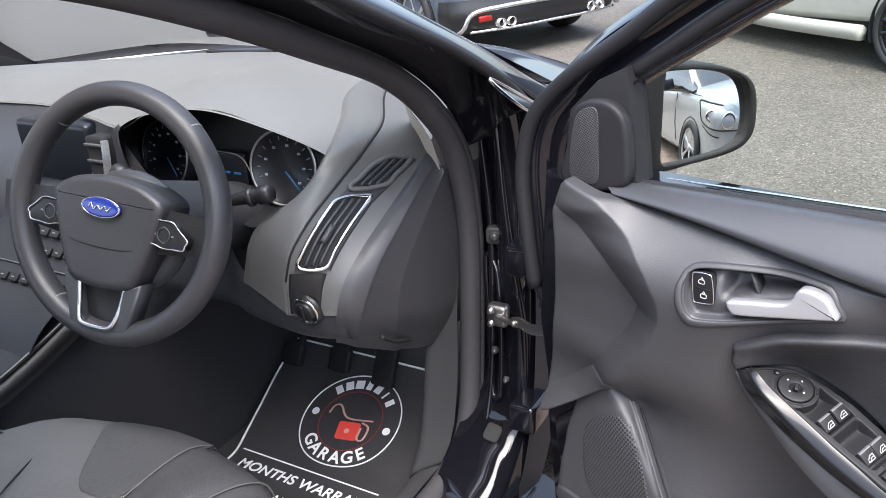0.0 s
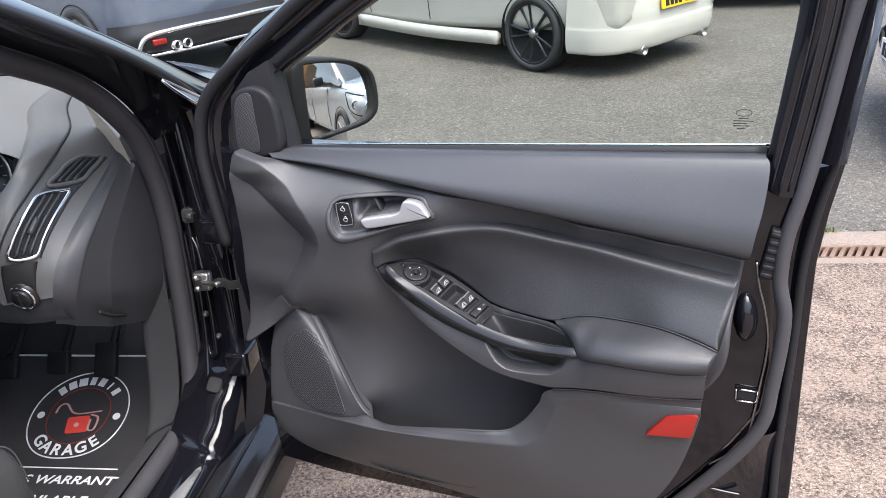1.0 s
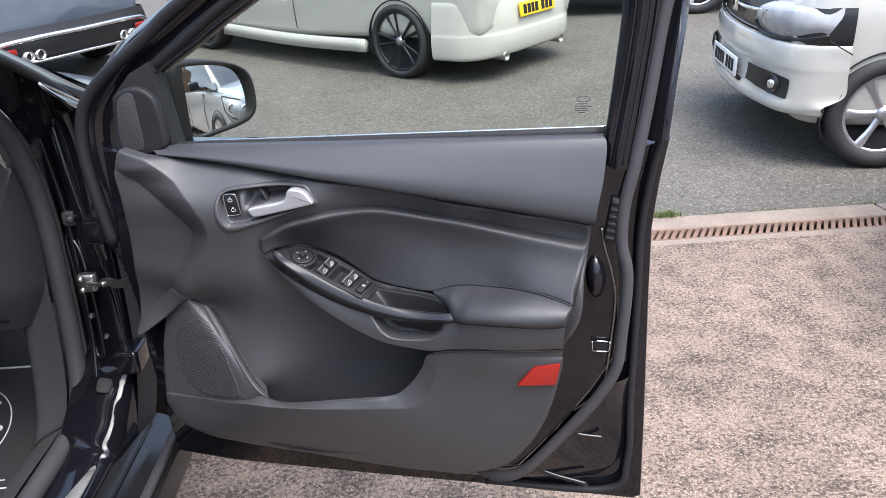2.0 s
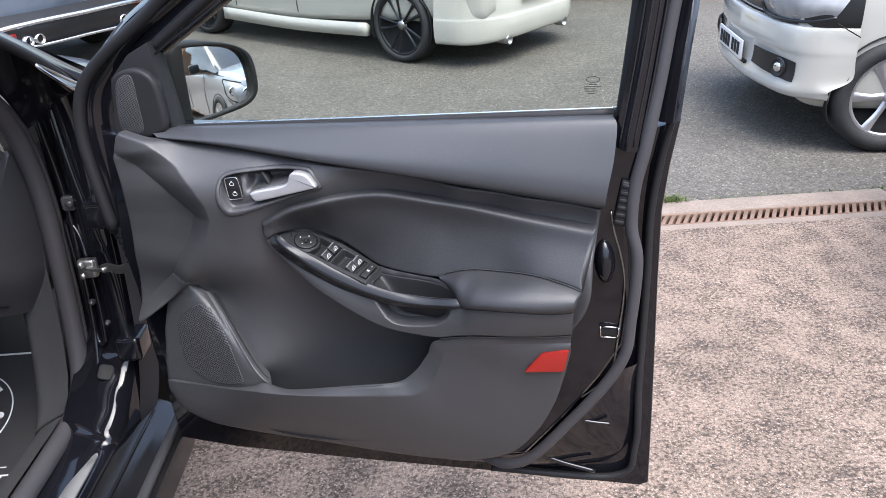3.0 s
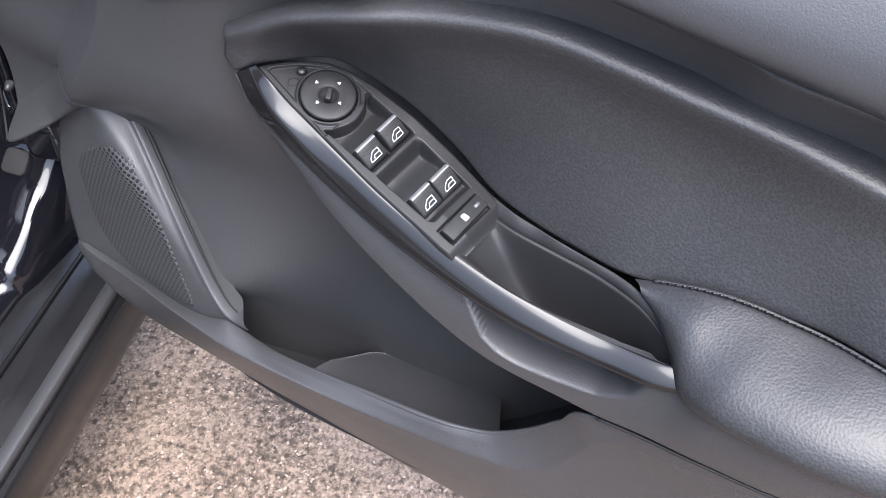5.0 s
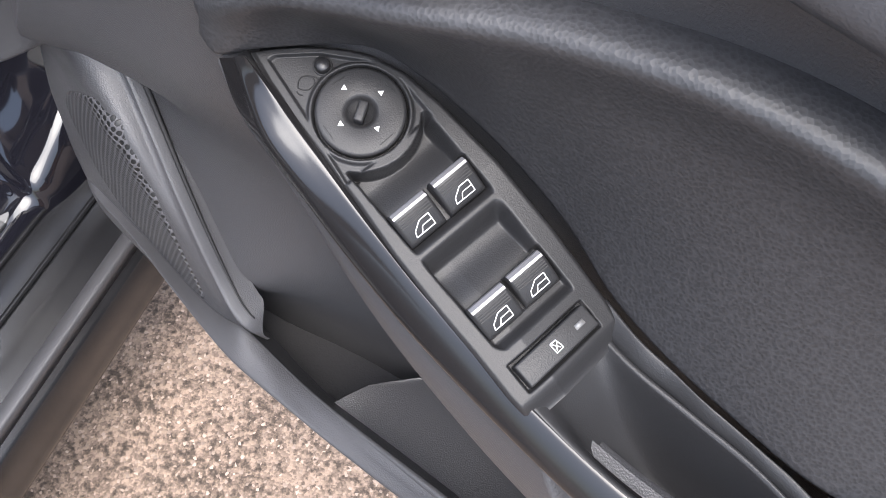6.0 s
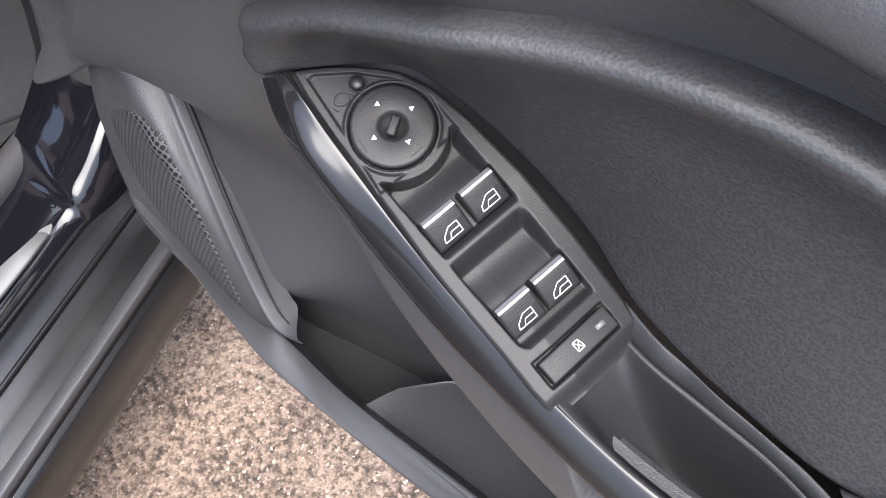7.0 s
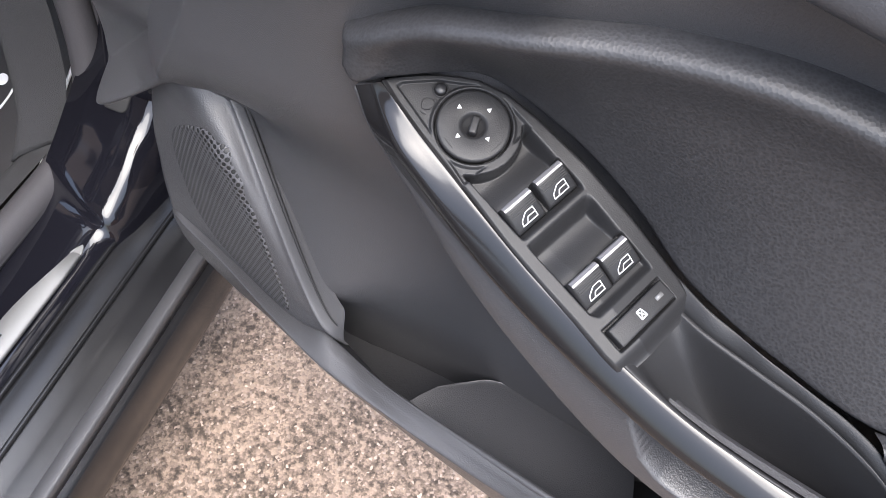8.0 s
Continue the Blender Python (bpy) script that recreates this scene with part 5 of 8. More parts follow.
# ---- door mirror: its face is turned towards the driver ----
arm_rows_m = [[(0.004, 1.085), (-0.012, 1.098), (-0.03, 1.098)], [(0.016, 1.03), (0.004, 1.03), (-0.016, 1.03)], [(0.006, 0.972), (-0.01, 0.962), (-0.026, 0.958)], [(-0.10, 0.96), (-0.09, 0.950), (-0.08, 0.95)], [(-0.11, 1.05), (-0.1, 1.07), (-0.09, 1.08)], [(0.004, 1.085), (-0.012, 1.098), (-0.03, 1.098)]]
mirror = part("mirror_arm", skin([D(*[(u - 0.036, d, z) for (u, z), d in zip(r, (-0.05, -0.10, -0.16))]) for r in arm_rows_m], 14, 30), M_DARK, door, "matte black mirror arm")
M_OUT = [(0.024, 1.009), (0.029, 1.080), (0.038, 1.100), (0.058, 1.107), (0.127, 1.100), (0.186, 1.084), (0.222, 1.057), (0.230, 0.997), (0.216, 0.970), (0.185, 0.958), (0.120, 0.952), (0.066, 0.947), (0.028, 0.954)]
G_OUT = [(0.058, 1.030), (0.058, 1.072), (0.060, 1.090), (0.067, 1.096), (0.145, 1.089), (0.197, 1.071), (0.213, 1.035), (0.210, 0.988), (0.183, 0.969), (0.120, 0.961), (0.064, 0.958), (0.058, 0.964), (0.058, 0.987)]
TURN = radians(25)


def on_mirror(w, z, out):
    """A point on the mirror's face: w outwards from the door, out towards the driver."""
    return (-0.05 + w * math.sin(TURN) + out * math.cos(TURN), 0.135 + w * math.cos(TURN) - out * math.sin(TURN), z)


mo = even([(d, z, 0) for d, z in M_OUT + M_OUT[:1]], 65)[:64]
go = even([(d, z, 0) for d, z in G_OUT + G_OUT[:1]], 65)[:64]
mc = np.array([0.130, 1.028])
rows = []
for k, out in ((0.0, -0.022), (0.0, -0.003), (0.12, 0.002), (0.45, 0.003), (0.85, 0.001), (1.0, -0.007)):
    row = [on_mirror(q[0] + (p[0] - q[0]) * k, q[1] + (p[1] - q[1]) * k, out) for p, q in zip(mo, go)]
    rows.append(row + row[:1])
for sc, out in ((1.01, -0.028), (0.99, -0.055), (0.91, -0.085), (0.73, -0.110), (0.4, -0.124), (0.02, -0.128)):
    row = [on_mirror(mc[0] + (p[0] - mc[0]) * sc, mc[1] + (p[1] - mc[1]) * sc, out) for p in mo]
    rows.append(row + row[:1])
house = part("mirror_housing", skin(rows[:7], 65, 26, paired=True), M_DARK, door, "black mirror housing")
part("mirror_cap", skin(rows[6:], 65, 20, paired=True), M_PAINT, house, "gloss black mirror cap")
cv, nrad = [], 12
for k in range(nrad + 1):
    s = k / nrad
    for w, z in ((p[0], p[1]) for p in go):
        dw, dz = (w - mc[0]) * s, (z - mc[1]) * s
        cv.append(on_mirror(mc[0] + dw, mc[1] + dz, -0.007 - (dw * dw + dz * dz) * 0.42 - 0.065 * dz))
part("mirror_glass", (cv, grid_faces(nrad + 1, 64, True)), M_MIRROR, house, "slightly curved mirror glass")


M_RIMBLK = mat("black_alloy", (0.006, 0.006, 0.008), 0.30, coat=0.0, blotch=0.1)
M_RIMSIL = mat("silver_alloy", (0.55, 0.55, 0.57), 0.3, 0.8, blotch=0.08)


def road_wheel(parent, x, y, side, r, rim_mat, spokes=5, base=None, twin=False):
    """A tyre and alloy whose outer face looks along y * side."""
    m = (base or Matrix()) @ Matrix.Translation((x, y, r)) @ pose(0, 0, 0, -90 * side, 0, 0)
    k = (0.79 if twin else 0.70) * r
    ty = part("tyre", lathe([(k, -0.02), (k * 1.04, 0.006), (r * 0.90, 0.010), (r * 0.97, -0.008), (r, -0.03), (r, -0.17), (r * 0.95, -0.19), (k, -0.18)], 48, m), M_TYRE, parent, "black road tyre")
    part("well", lathe([(0, -0.10), (k * 0.98, -0.10), (k * 1.0, -0.02)], 40, m), M_DARK, ty)
    part("rim_edge", lathe([(k * 0.93, -0.016), (k * 0.97, -0.004), (k * 1.02, -0.008)], 48, m), rim_mat, ty)
    turns = [360 * i / spokes for i in range(spokes)]
    if twin:
        turns = [a + o for a in turns for o in (-11, 13)]
    wide = 0.6 if twin else 1.0
    for a in turns:
        mm = m @ pose(0, 0, 0, 0, 0, a)
        sp = skin([[(0.03, -0.020 * wide, -0.03), (k * 0.5, -0.016 * wide, -0.026), (k * 0.95, -0.034 * wide, -0.014)], [(0.03, 0, -0.020), (k * 0.5, 0, -0.014), (k * 0.95, -0.008 * wide, -0.006)], [(0.03, 0.020 * wide, -0.03), (k * 0.5, 0.020 * wide, -0.026), (k * 0.95, 0.022 * wide, -0.014)]], 8, 5)
        part("spoke", ([mm @ Vector(v) for v in sp[0]], sp[1]), rim_mat, ty)
    part("hub_cap", lathe([(0, -0.006), (0.028, -0.008), (0.036, -0.02), (0.05, -0.04)], 20, m), rim_mat if rim_mat is not M_RIMBLK else M_STEEL, ty)


# ---- the car: jamb, sill, pillar, wing (x across to the right, y forward) ----
car = thing("car", pose(0, 0, 0), "gloss black car body around the driver's doorway", "car")
M_BOLT = mat("painted_bolt", (0.06, 0.06, 0.062), 0.35, 0.3, grain=0.2, gscale=300)
jamb_rows = [
    [(-0.600, 1.140, 1.06), (-0.56, 1.115, 1.06), (-0.52, 1.10, 1.05), (-0.47, 1.13, 1.04), (-0.45, 1.18, 1.03)],
    [(-0.600, 1.165, 0.95), (-0.56, 1.13, 0.95), (-0.52, 1.10, 0.94), (-0.475, 1.11, 0.93), (-0.45, 1.18, 0.92)],
    [(-0.600, 1.170, 0.80), (-0.56, 1.13, 0.80), (-0.515, 1.09, 0.80), (-0.47, 1.10, 0.80), (-0.45, 1.17, 0.80)],
    [(-0.600, 1.160, 0.62), (-0.56, 1.12, 0.62), (-0.505, 1.075, 0.62), (-0.465, 1.085, 0.62), (-0.45, 1.16, 0.62)],
    [(-0.600, 1.140, 0.52), (-0.56, 1.105, 0.52), (-0.50, 1.066, 0.52), (-0.465, 1.074, 0.51), (-0.452, 1.15, 0.51)],
    [(-0.600, 1.110, 0.475), (-0.56, 1.080, 0.475), (-0.502, 1.052, 0.465), (-0.467, 1.056, 0.445), (-0.453, 1.13, 0.43)],
    [(-0.600, 1.070, 0.442), (-0.56, 1.045, 0.440), (-0.504, 1.020, 0.428), (-0.471, 1.022, 0.408), (-0.456, 1.09, 0.37)],
    [(-0.600, 1.020, 0.412), (-0.56, 0.998, 0.410), (-0.507, 0.972, 0.398), (-0.476, 0.974, 0.378), (-0.461, 1.04, 0.31)],
    [(-0.600, 0.965, 0.380), (-0.56, 0.945, 0.379), (-0.511, 0.922, 0.368), (-0.482, 0.924, 0.348), (-0.466, 0.97, 0.28)],
    [(-0.600, 0.88, 0.342), (-0.56, 0.865, 0.344), (-0.515, 0.855, 0.342), (-0.487, 0.855, 0.325), (-0.470, 0.88, 0.27)],
    [(-0.600, 0.5, 0.335), (-0.56, 0.5, 0.338), (-0.515, 0.5, 0.338), (-0.487, 0.5, 0.322), (-0.470, 0.5, 0.27)],
    [(-0.600, -0.9, 0.335), (-0.56, -0.9, 0.338), (-0.515, -0.9, 0.338), (-0.487, -0.9, 0.322), (-0.470, -0.9, 0.27)]]
jamb = part("door_jamb", skin(jamb_rows, 30, 90), M_PAINT, car, "gloss black painted jamb flowing into the sill")
part("jamb_rib", tube([(-0.575, 1.128, 0.98), (-0.555, 1.118, 0.82), (-0.548, 1.100, 0.66), (-0.548, 1.085, 0.52), (-0.545, 1.045, 0.42)], 0.007, 40, 8), M_PAINT, jamb, "pressed rib")
part("jamb_rib", tube([(-0.535, 1.112, 1.0), (-0.515, 1.092, 0.86), (-0.492, 1.078, 0.74), (-0.478, 1.080, 0.64), (-0.474, 1.075, 0.52)], 0.008, 40, 8), M_PAINT, jamb, "pressed rib")
for p, r in (((-0.536, 1.082, 0.585), 0.005), ((-0.50, 1.05, 0.55), 0.004)):
    part("bolt", lathe([(0, 0.012), (r * 0.7, 0.012), (r, 0.007), (r * 1.3, 0.005), (r * 1.4, 0.0)], 12, Matrix.Translation(p) @ pose(0, 0, 0, 90, 0, 10)), M_BOLT, jamb, "dull hinge bolt")
plug = part("jamb_plug", plate(rounded(0.030, 0.034, 0.008), -0.006, 0.0035, 0.002, 2, m=Matrix.Translation((-0.522, 1.030, 0.440)) @ Vector((0, 0, 1)).rotation_difference(Vector((0.29, -0.62, 0.73))).to_matrix().to_4x4()), M_DARK, jamb, "black rubber access plug")
pad = part("jamb_pad", plate(rounded(0.032, 0.032, 0.008), 0.0, 0.022, 0.004, 3, m=pose(-0.545, 1.122, 0.800, 90, 0, 12)), M_BOLT, jamb, "raised square pad with a bolt")
part("bolt", lathe([(0, 0.030), (0.006, 0.030), (0.008, 0.027), (0.0085, 0.022), (0.011, 0.021)], 16, pose(-0.545, 1.122, 0.800, 90, 0, 12)), M_BOLT, pad)
part("jamb_pressing", tube([(-0.566, 1.118, 0.755), (-0.560, 1.108, 0.66), (-0.552, 1.096, 0.56), (-0.540, 1.076, 0.490), (-0.522, 1.066, 0.498), (-0.520, 1.074, 0.58), (-0.526, 1.086, 0.68), (-0.540, 1.104, 0.735)], 0.0055, 70, 8, closed=True), M_PAINT, jamb, "pressed panel edge")
# added matte sheet: keeps the jamb's outer side from mirroring the pale ground
part("jamb_cover_sheet", skin([[(-0.465, 1.105, 0.95), (-0.461, 1.095, 0.80), (-0.456, 1.080, 0.62), (-0.456, 1.060, 0.48), (-0.464, 1.026, 0.36), (-0.472, 0.985, 0.32)], [(-0.442, 1.185, 0.95), (-0.442, 1.175, 0.80), (-0.442, 1.165, 0.62), (-0.444, 1.155, 0.48), (-0.450, 1.105, 0.34), (-0.458, 1.02, 0.28)]], 40, 6), M_RUBBER, jamb, "matte black sheet added over the jamb reflection")
for zc in (0.80, 0.50):
    part("hinge", box(-0.455, 1.045, zc, 0.05, 0.075, 0.055, 0.010, 3), M_PAINT, car, "black painted door hinge")
    part("hinge_pin", tube([(-0.435, 1.02, zc - 0.045), (-0.435, 1.02, zc + 0.045)], 0.009, 6, 10), M_STEEL, car)
part("check_bracket", box(-0.512, 1.050, 0.677, 0.036, 0.022, 0.040, 0.006, 2), M_STEEL, car, "bolted check strap bracket")
for dz in (-0.012, 0.012):
    part("bolt", lathe([(0, 0.006), (0.005, 0.006), (0.007, 0.0)], 10, pose(-0.52, 1.036, 0.677 + dz, 90, 0, 0)), M_STEEL, car)
part("check_link", tube([(-0.512, 1.04, 0.679), (-0.492, 1.030, 0.680), (-0.466, 1.018, 0.684)], 0.0045, 12, 8), M_STEEL, car, "steel check link")
strap = part("check_strap", sweep([(-0.472, 1.022, 0.684), (-0.455, 1.014, 0.690), (-0.432, 1.004, 0.688), (-0.405, 0.992, 0.697), (-0.37, 0.975, 0.700), (-0.33, 0.955, 0.705)], [(-0.0028, -0.0085), (0.0028, -0.0085), (0.0036, -0.006), (0.0022, 0.0), (0.0036, 0.006), (0.0028, 0.0085), (-0.0028, 0.0085), (-0.0036, 0.0)], 40, up=(0, 0, 1)), M_STEEL, car, "wavy pressed steel check strap", sharp=40)
part("rivet", lathe([(0, 0.006), (0.004, 0.005), (0.0055, 0.002), (0.0055, -0.004)], 14, pose(-0.468, 1.016, 0.685, 80, 0, 0)), M_STEEL, strap)
boot_line = spline([(-0.455, 1.075, 0.775), (-0.441, 1.055, 0.755), (-0.424, 1.040, 0.737), (-0.412, 1.026, 0.715), (-0.404, 1.012, 0.690)], 60)
boot = part("wire_boot", tube(boot_line, [0.0125, 0.0135, 0.0105] + [0.0118, 0.0092] * 7 + [0.010], 120, 12), M_RUBBER, car, "ribbed rubber cable boot")
part("boot_collar", tube(boot_line[:12], 0.0150, 14, 12), M_HARD, boot)

seal_pts = [(-0.66, 0.30, 1.31), (-0.63, 0.46, 1.272), (-0.61, 0.601, 1.226), (-0.605, 0.746, 1.173), (-0.602, 0.89, 1.115), (-0.60, 0.991, 1.045), (-0.60, 1.070, 0.954), (-0.60, 1.106, 0.811), (-0.60, 1.102, 0.643), (-0.60, 1.082, 0.467), (-0.60, 1.045, 0.385), (-0.60, 0.985, 0.358), (-0.60, 0.85, 0.352), (-0.60, 0.4, 0.352), (-0.60, -0.9, 0.352)]
seal = part("doorway_seal", tube([(x + 0.005, y, z) for x, y, z in seal_pts], 0.020, 160, 14, up=(1, 0, 0)), M_SEAL, car, "fat rubber doorway seal")
part("seal_lip", tube([(x + 0.014, y + 0.018 if z > 0.36 else y, z - 0.004) for x, y, z in seal_pts], 0.011, 150, 8, up=(1, 0, 0)), M_SEAL, seal)
part("kick_trim", skin([[(-0.612, 1.075, 0.93), (-0.612, 1.085, 0.8), (-0.612, 1.08, 0.64), (-0.612, 1.06, 0.47), (-0.612, 1.0, 0.375), (-0.615, 0.80, 0.365), (-0.615, -0.9, 0.365)],
                        [(-0.655, 1.06, 0.93), (-0.66, 1.06, 0.8), (-0.66, 1.05, 0.64), (-0.66, 1.02, 0.46), (-0.66, 0.96, 0.36), (-0.66, 0.78, 0.345), (-0.66, -0.9, 0.345)],
                        [(-0.69, 1.09, 0.92), (-0.69, 1.10, 0.8), (-0.69, 1.10, 0.64), (-0.69, 1.08, 0.42), (-0.69, 0.98, 0.26), (-0.69, 0.78, 0.24), (-0.69, -0.9, 0.24)]], 60, 12), M_CARPET, car, "black kick panel trim")
M_SCUFF = mat("pale_brushed_metal", (0.20, 0.20, 0.20), 0.5, 0.3, grain=0.05, gscale=700)
scuff = part("scuff_plate", sweep([(-0.521, 0.868, 0.342), (-0.521, 0.4, 0.342), (-0.521, -0.3, 0.342)], [(-0.019, -0.002), (0.017, -0.006), (0.015, -0.002), (-0.017, 0.003)], 30), M_SCUFF, car, "brushed pale metal scuff plate")
part("scuff_end", plate([(-0.521 + 0.018 * math.cos(a), 0.866 + 0.022 * math.sin(a)) for a in np.linspace(0, np.pi, 12)], 0.338, 0.3435, 0.001), M_SCUFF, scuff)
for dx in (-0.006, 0.0):
    part("scuff_groove", box(-0.521 + dx, 0.2, 0.3435, 0.0015, 1.1, 0.0008, 0), M_DARK, scuff, smooth=False)
M_SILL = mat("satin_black_sill", (0.010, 0.010, 0.011), 0.26, grain=0.1, gscale=700, blotch=0.2, rough_var=0.06, bump=0.0001)
sill_prof = [(-0.512, 0.320), (-0.495, 0.326), (-0.470, 0.322), (-0.437, 0.308), (-0.424, 0.300), (-0.392, 0.282), (-0.384, 0.270), (-0.388, 0.225), (-0.40, 0.18), (-0.46, 0.17), (-0.50, 0.18)]
rows = []
for y, k in ((1.108, 0.7), (1.104, 0.9), (1.09, 1.0), (0.9, 1.0), (0.3, 1.0), (-1.2, 1.0)):
    rows.append([(-0.45 + (x + 0.45) * k, y, 0.25 + (z - 0.25) * k) for x, z in sill_prof + sill_prof[:1]])
v, f = skin(rows, 45, 40, paired=True)
f = list(f) + [tuple(range(45))]
sill = part("sill_cover", (v, f), M_SILL, car, "satin black sill cover", sharp=60)
part("sill_edge", sweep([(-0.411, 1.085, 0.2945), (-0.411, 0.4, 0.2945), (-0.411, -1.1, 0.2945)], [(-0.019, -0.010), (0.020, -0.014), (0.0195, -0.0095), (-0.017, 0.0095), (-0.020, 0.006)], 30), M_CARD, sill, "grey outer edge of the sill")
for dx, dz in ((-0.487, 0.3285), (-0.452, 0.3190)):
    part("sill_ridge", tube([(dx, 1.06, dz - 0.003), (dx, 0.9, dz), (dx, 0.2, dz), (dx, -1.0, dz)], 0.0035, 30, 6), M_SILL, sill)

# A-pillar
P_IN = [(-0.615, 0.30, 1.33), (-0.600, 0.60, 1.245), (-0.590, 0.75, 1.19), (-0.585, 0.90, 1.128), (-0.582, 1.02, 1.05), (-0.582, 1.10, 0.96)]
P_MID = [(-0.56, 0.28, 1.375), (-0.53, 0.60, 1.262), (-0.515, 0.76, 1.200), (-0.505, 0.90, 1.145), (-0.495, 1.04, 1.075), (-0.485, 1.14, 1.0)]
P_OUT = [(-0.545, 0.30, 1.385), (-0.515, 0.62, 1.270), (-0.495, 0.80, 1.200), (-0.485, 0.95, 1.135), (-0.470, 1.12, 1.05), (-0.455, 1.25, 0.985)]
P_SCR = [(-0.60, 0.40, 1.395), (-0.57, 0.72, 1.272), (-0.555, 0.90, 1.200), (-0.54, 1.06, 1.130), (-0.52, 1.24, 1.045), (-0.50, 1.38, 0.985)]
P_BACK = [(-0.64, 0.38, 1.37), (-0.62, 0.70, 1.25), (-0.61, 0.86, 1.19), (-0.60, 1.0, 1.11), (-0.60, 1.14, 1.03), (-0.60, 1.28, 0.96)]
part("windscreen_pillar", skin([P_IN, P_MID, P_OUT, P_SCR, P_BACK], 50, 30), M_PAINT, car, "gloss black windscreen pillar")
part("pillar_gutter", tube([(x + 0.012, y, z + 0.004) for x, y, z in P_MID], 0.010, 50, 8), M_RUBBER, car)
M_LINING = mat("pale_pillar_lining", (0.62, 0.58, 0.50), 0.8, grain=0.06, gscale=500, blotch=0.04)
part("pillar_lining", skin([[(-0.630, 0.30, 1.32), (-0.625, 0.60, 1.22), (-0.622, 0.80, 1.145), (-0.620, 0.93, 1.085), (-0.618, 1.03, 0.99), (-0.618, 1.06, 0.925)],
                            [(-0.70, 0.36, 1.34), (-0.69, 0.68, 1.22), (-0.68, 0.88, 1.15), (-0.69, 1.04, 1.07), (-0.71, 1.12, 0.99), (-0.71, 1.14, 0.905)]], 30, 6), M_LINING, car, "pale pillar lining")
M_SCREEN = bpy.data.materials.new("windscreen_glass")
M_SCREEN.use_nodes = True
sn, sl = M_SCREEN.node_tree.nodes, M_SCREEN.node_tree.links
s_fr, s_tr, s_gl, s_mx = sn.new("ShaderNodeFresnel"), sn.new("ShaderNodeBsdfTransparent"), sn.new("ShaderNodeBsdfGlossy"), sn.new("ShaderNodeMixShader")
s_fr.inputs[0].default_value = 1.35
s_tr.inputs[0].default_value = (0.93, 0.95, 0.92, 1)
s_gl.inputs["Roughness"].default_value = 0.02
sl.new(s_fr.outputs[0], s_mx.inputs[0])
sl.new(s_tr.outputs[0], s_mx.inputs[1])
sl.new(s_gl.outputs[0], s_mx.inputs[2])
sl.new(s_mx.outputs[0], sn["Material Output"].inputs[0])
scr = []
for off in (0.0,):
    top_r = [(-0.60, 0.40, 1.392 + off), (-0.9, 0.28, 1.43 + off), (-1.27, 0.24, 1.44 + off), (-1.74, 0.28, 1.43 + off), (-2.14, 0.40, 1.392 + off)]
    mid_r = [(-0.545, 0.98, 1.165 + off), (-0.9, 0.93, 1.21 + off), (-1.27, 0.92, 1.225 + off), (-1.74, 0.93, 1.21 + off), (-2.2, 0.98, 1.165 + off)]
    low_r = [(-0.50, 1.42, 0.985 + off), (-0.9, 1.60, 1.02 + off), (-1.27, 1.66, 1.025 + off), (-1.74, 1.60, 1.02 + off), (-2.24, 1.42, 0.985 + off)]
    scr.append(skin([top_r, mid_r, low_r], 30, 16))
v, f = joined(*scr)
ws = part("windscreen", (v, f), M_SCREEN, car, "raked laminated windscreen")
ws.visible_shadow = False
part("cowl_strip", sweep([(-0.50, 1.45, 0.985), (-0.9, 1.64, 1.025), (-1.27, 1.70, 1.03), (-1.74, 1.64, 1.025), (-2.24, 1.45, 0.985)], [(-0.04, -0.05), (0.03, -0.05), (0.03, -0.014), (-0.04, -0.014)], 30), M_RUBBER, car, "black cowl strip below the windscreen")
part("front_wing", skin([[(-0.452, 1.16, 0.98), (-0.47, 1.4, 0.955), (-0.49, 1.8, 0.91), (-0.55, 2.3, 0.84)], [(-0.425, 1.16, 0.93), (-0.43, 1.4, 0.90), (-0.44, 1.8, 0.86), (-0.5, 2.3, 0.80)], [(-0.42, 1.16, 0.75), (-0.415, 1.4, 0.74), (-0.42, 1.8, 0.73), (-0.5, 2.3, 0.70)], [(-0.44, 1.16, 0.45), (-0.43, 1.4, 0.47), (-0.43, 1.8, 0.7), (-0.5, 2.3, 0.6)], [(-0.45, 1.16, 0.22), (-0.45, 1.4, 0.24), (-0.45, 1.5, 0.3), (-0.5, 2.3, 0.4)]], 30, 30), M_PAINT, car, "gloss black front wing")
part("quarter_glass", skin([[(-0.478, 1.00, 1.085), (-0.463, 1.12, 1.03), (-0.452, 1.20, 0.99)], [(-0.463, 1.02, 1.060), (-0.452, 1.12, 1.012), (-0.447, 1.19, 0.982)]], 12, 4), M_CARGLASS, car, "small dark quarter light")
part("quarter_trim", tube([(-0.482, 0.98, 1.098), (-0.466, 1.10, 1.040), (-0.448, 1.235, 0.976), (-0.446, 1.19, 0.978), (-0.458, 1.05, 1.040)], 0.003, 50, 6, closed=True), M_BRIGHT, car, "thin bright trim")
part("bonnet", skin([[(-0.475, 1.36, 0.975), (-0.9, 1.72, 1.022), (-1.27, 1.78, 1.03), (-1.64, 1.72, 1.022), (-2.06, 1.36, 0.975)], [(-0.49, 1.8, 0.925), (-0.9, 2.0, 0.98), (-1.27, 2.05, 0.99), (-1.64, 2.0, 0.98), (-2.05, 1.8, 0.925)], [(-0.6, 2.4, 0.80), (-0.9, 2.5, 0.83), (-1.27, 2.55, 0.84), (-1.64, 2.5, 0.83), (-1.94, 2.4, 0.80)]], 40, 20), M_PAINT, car, "gloss black bonnet")
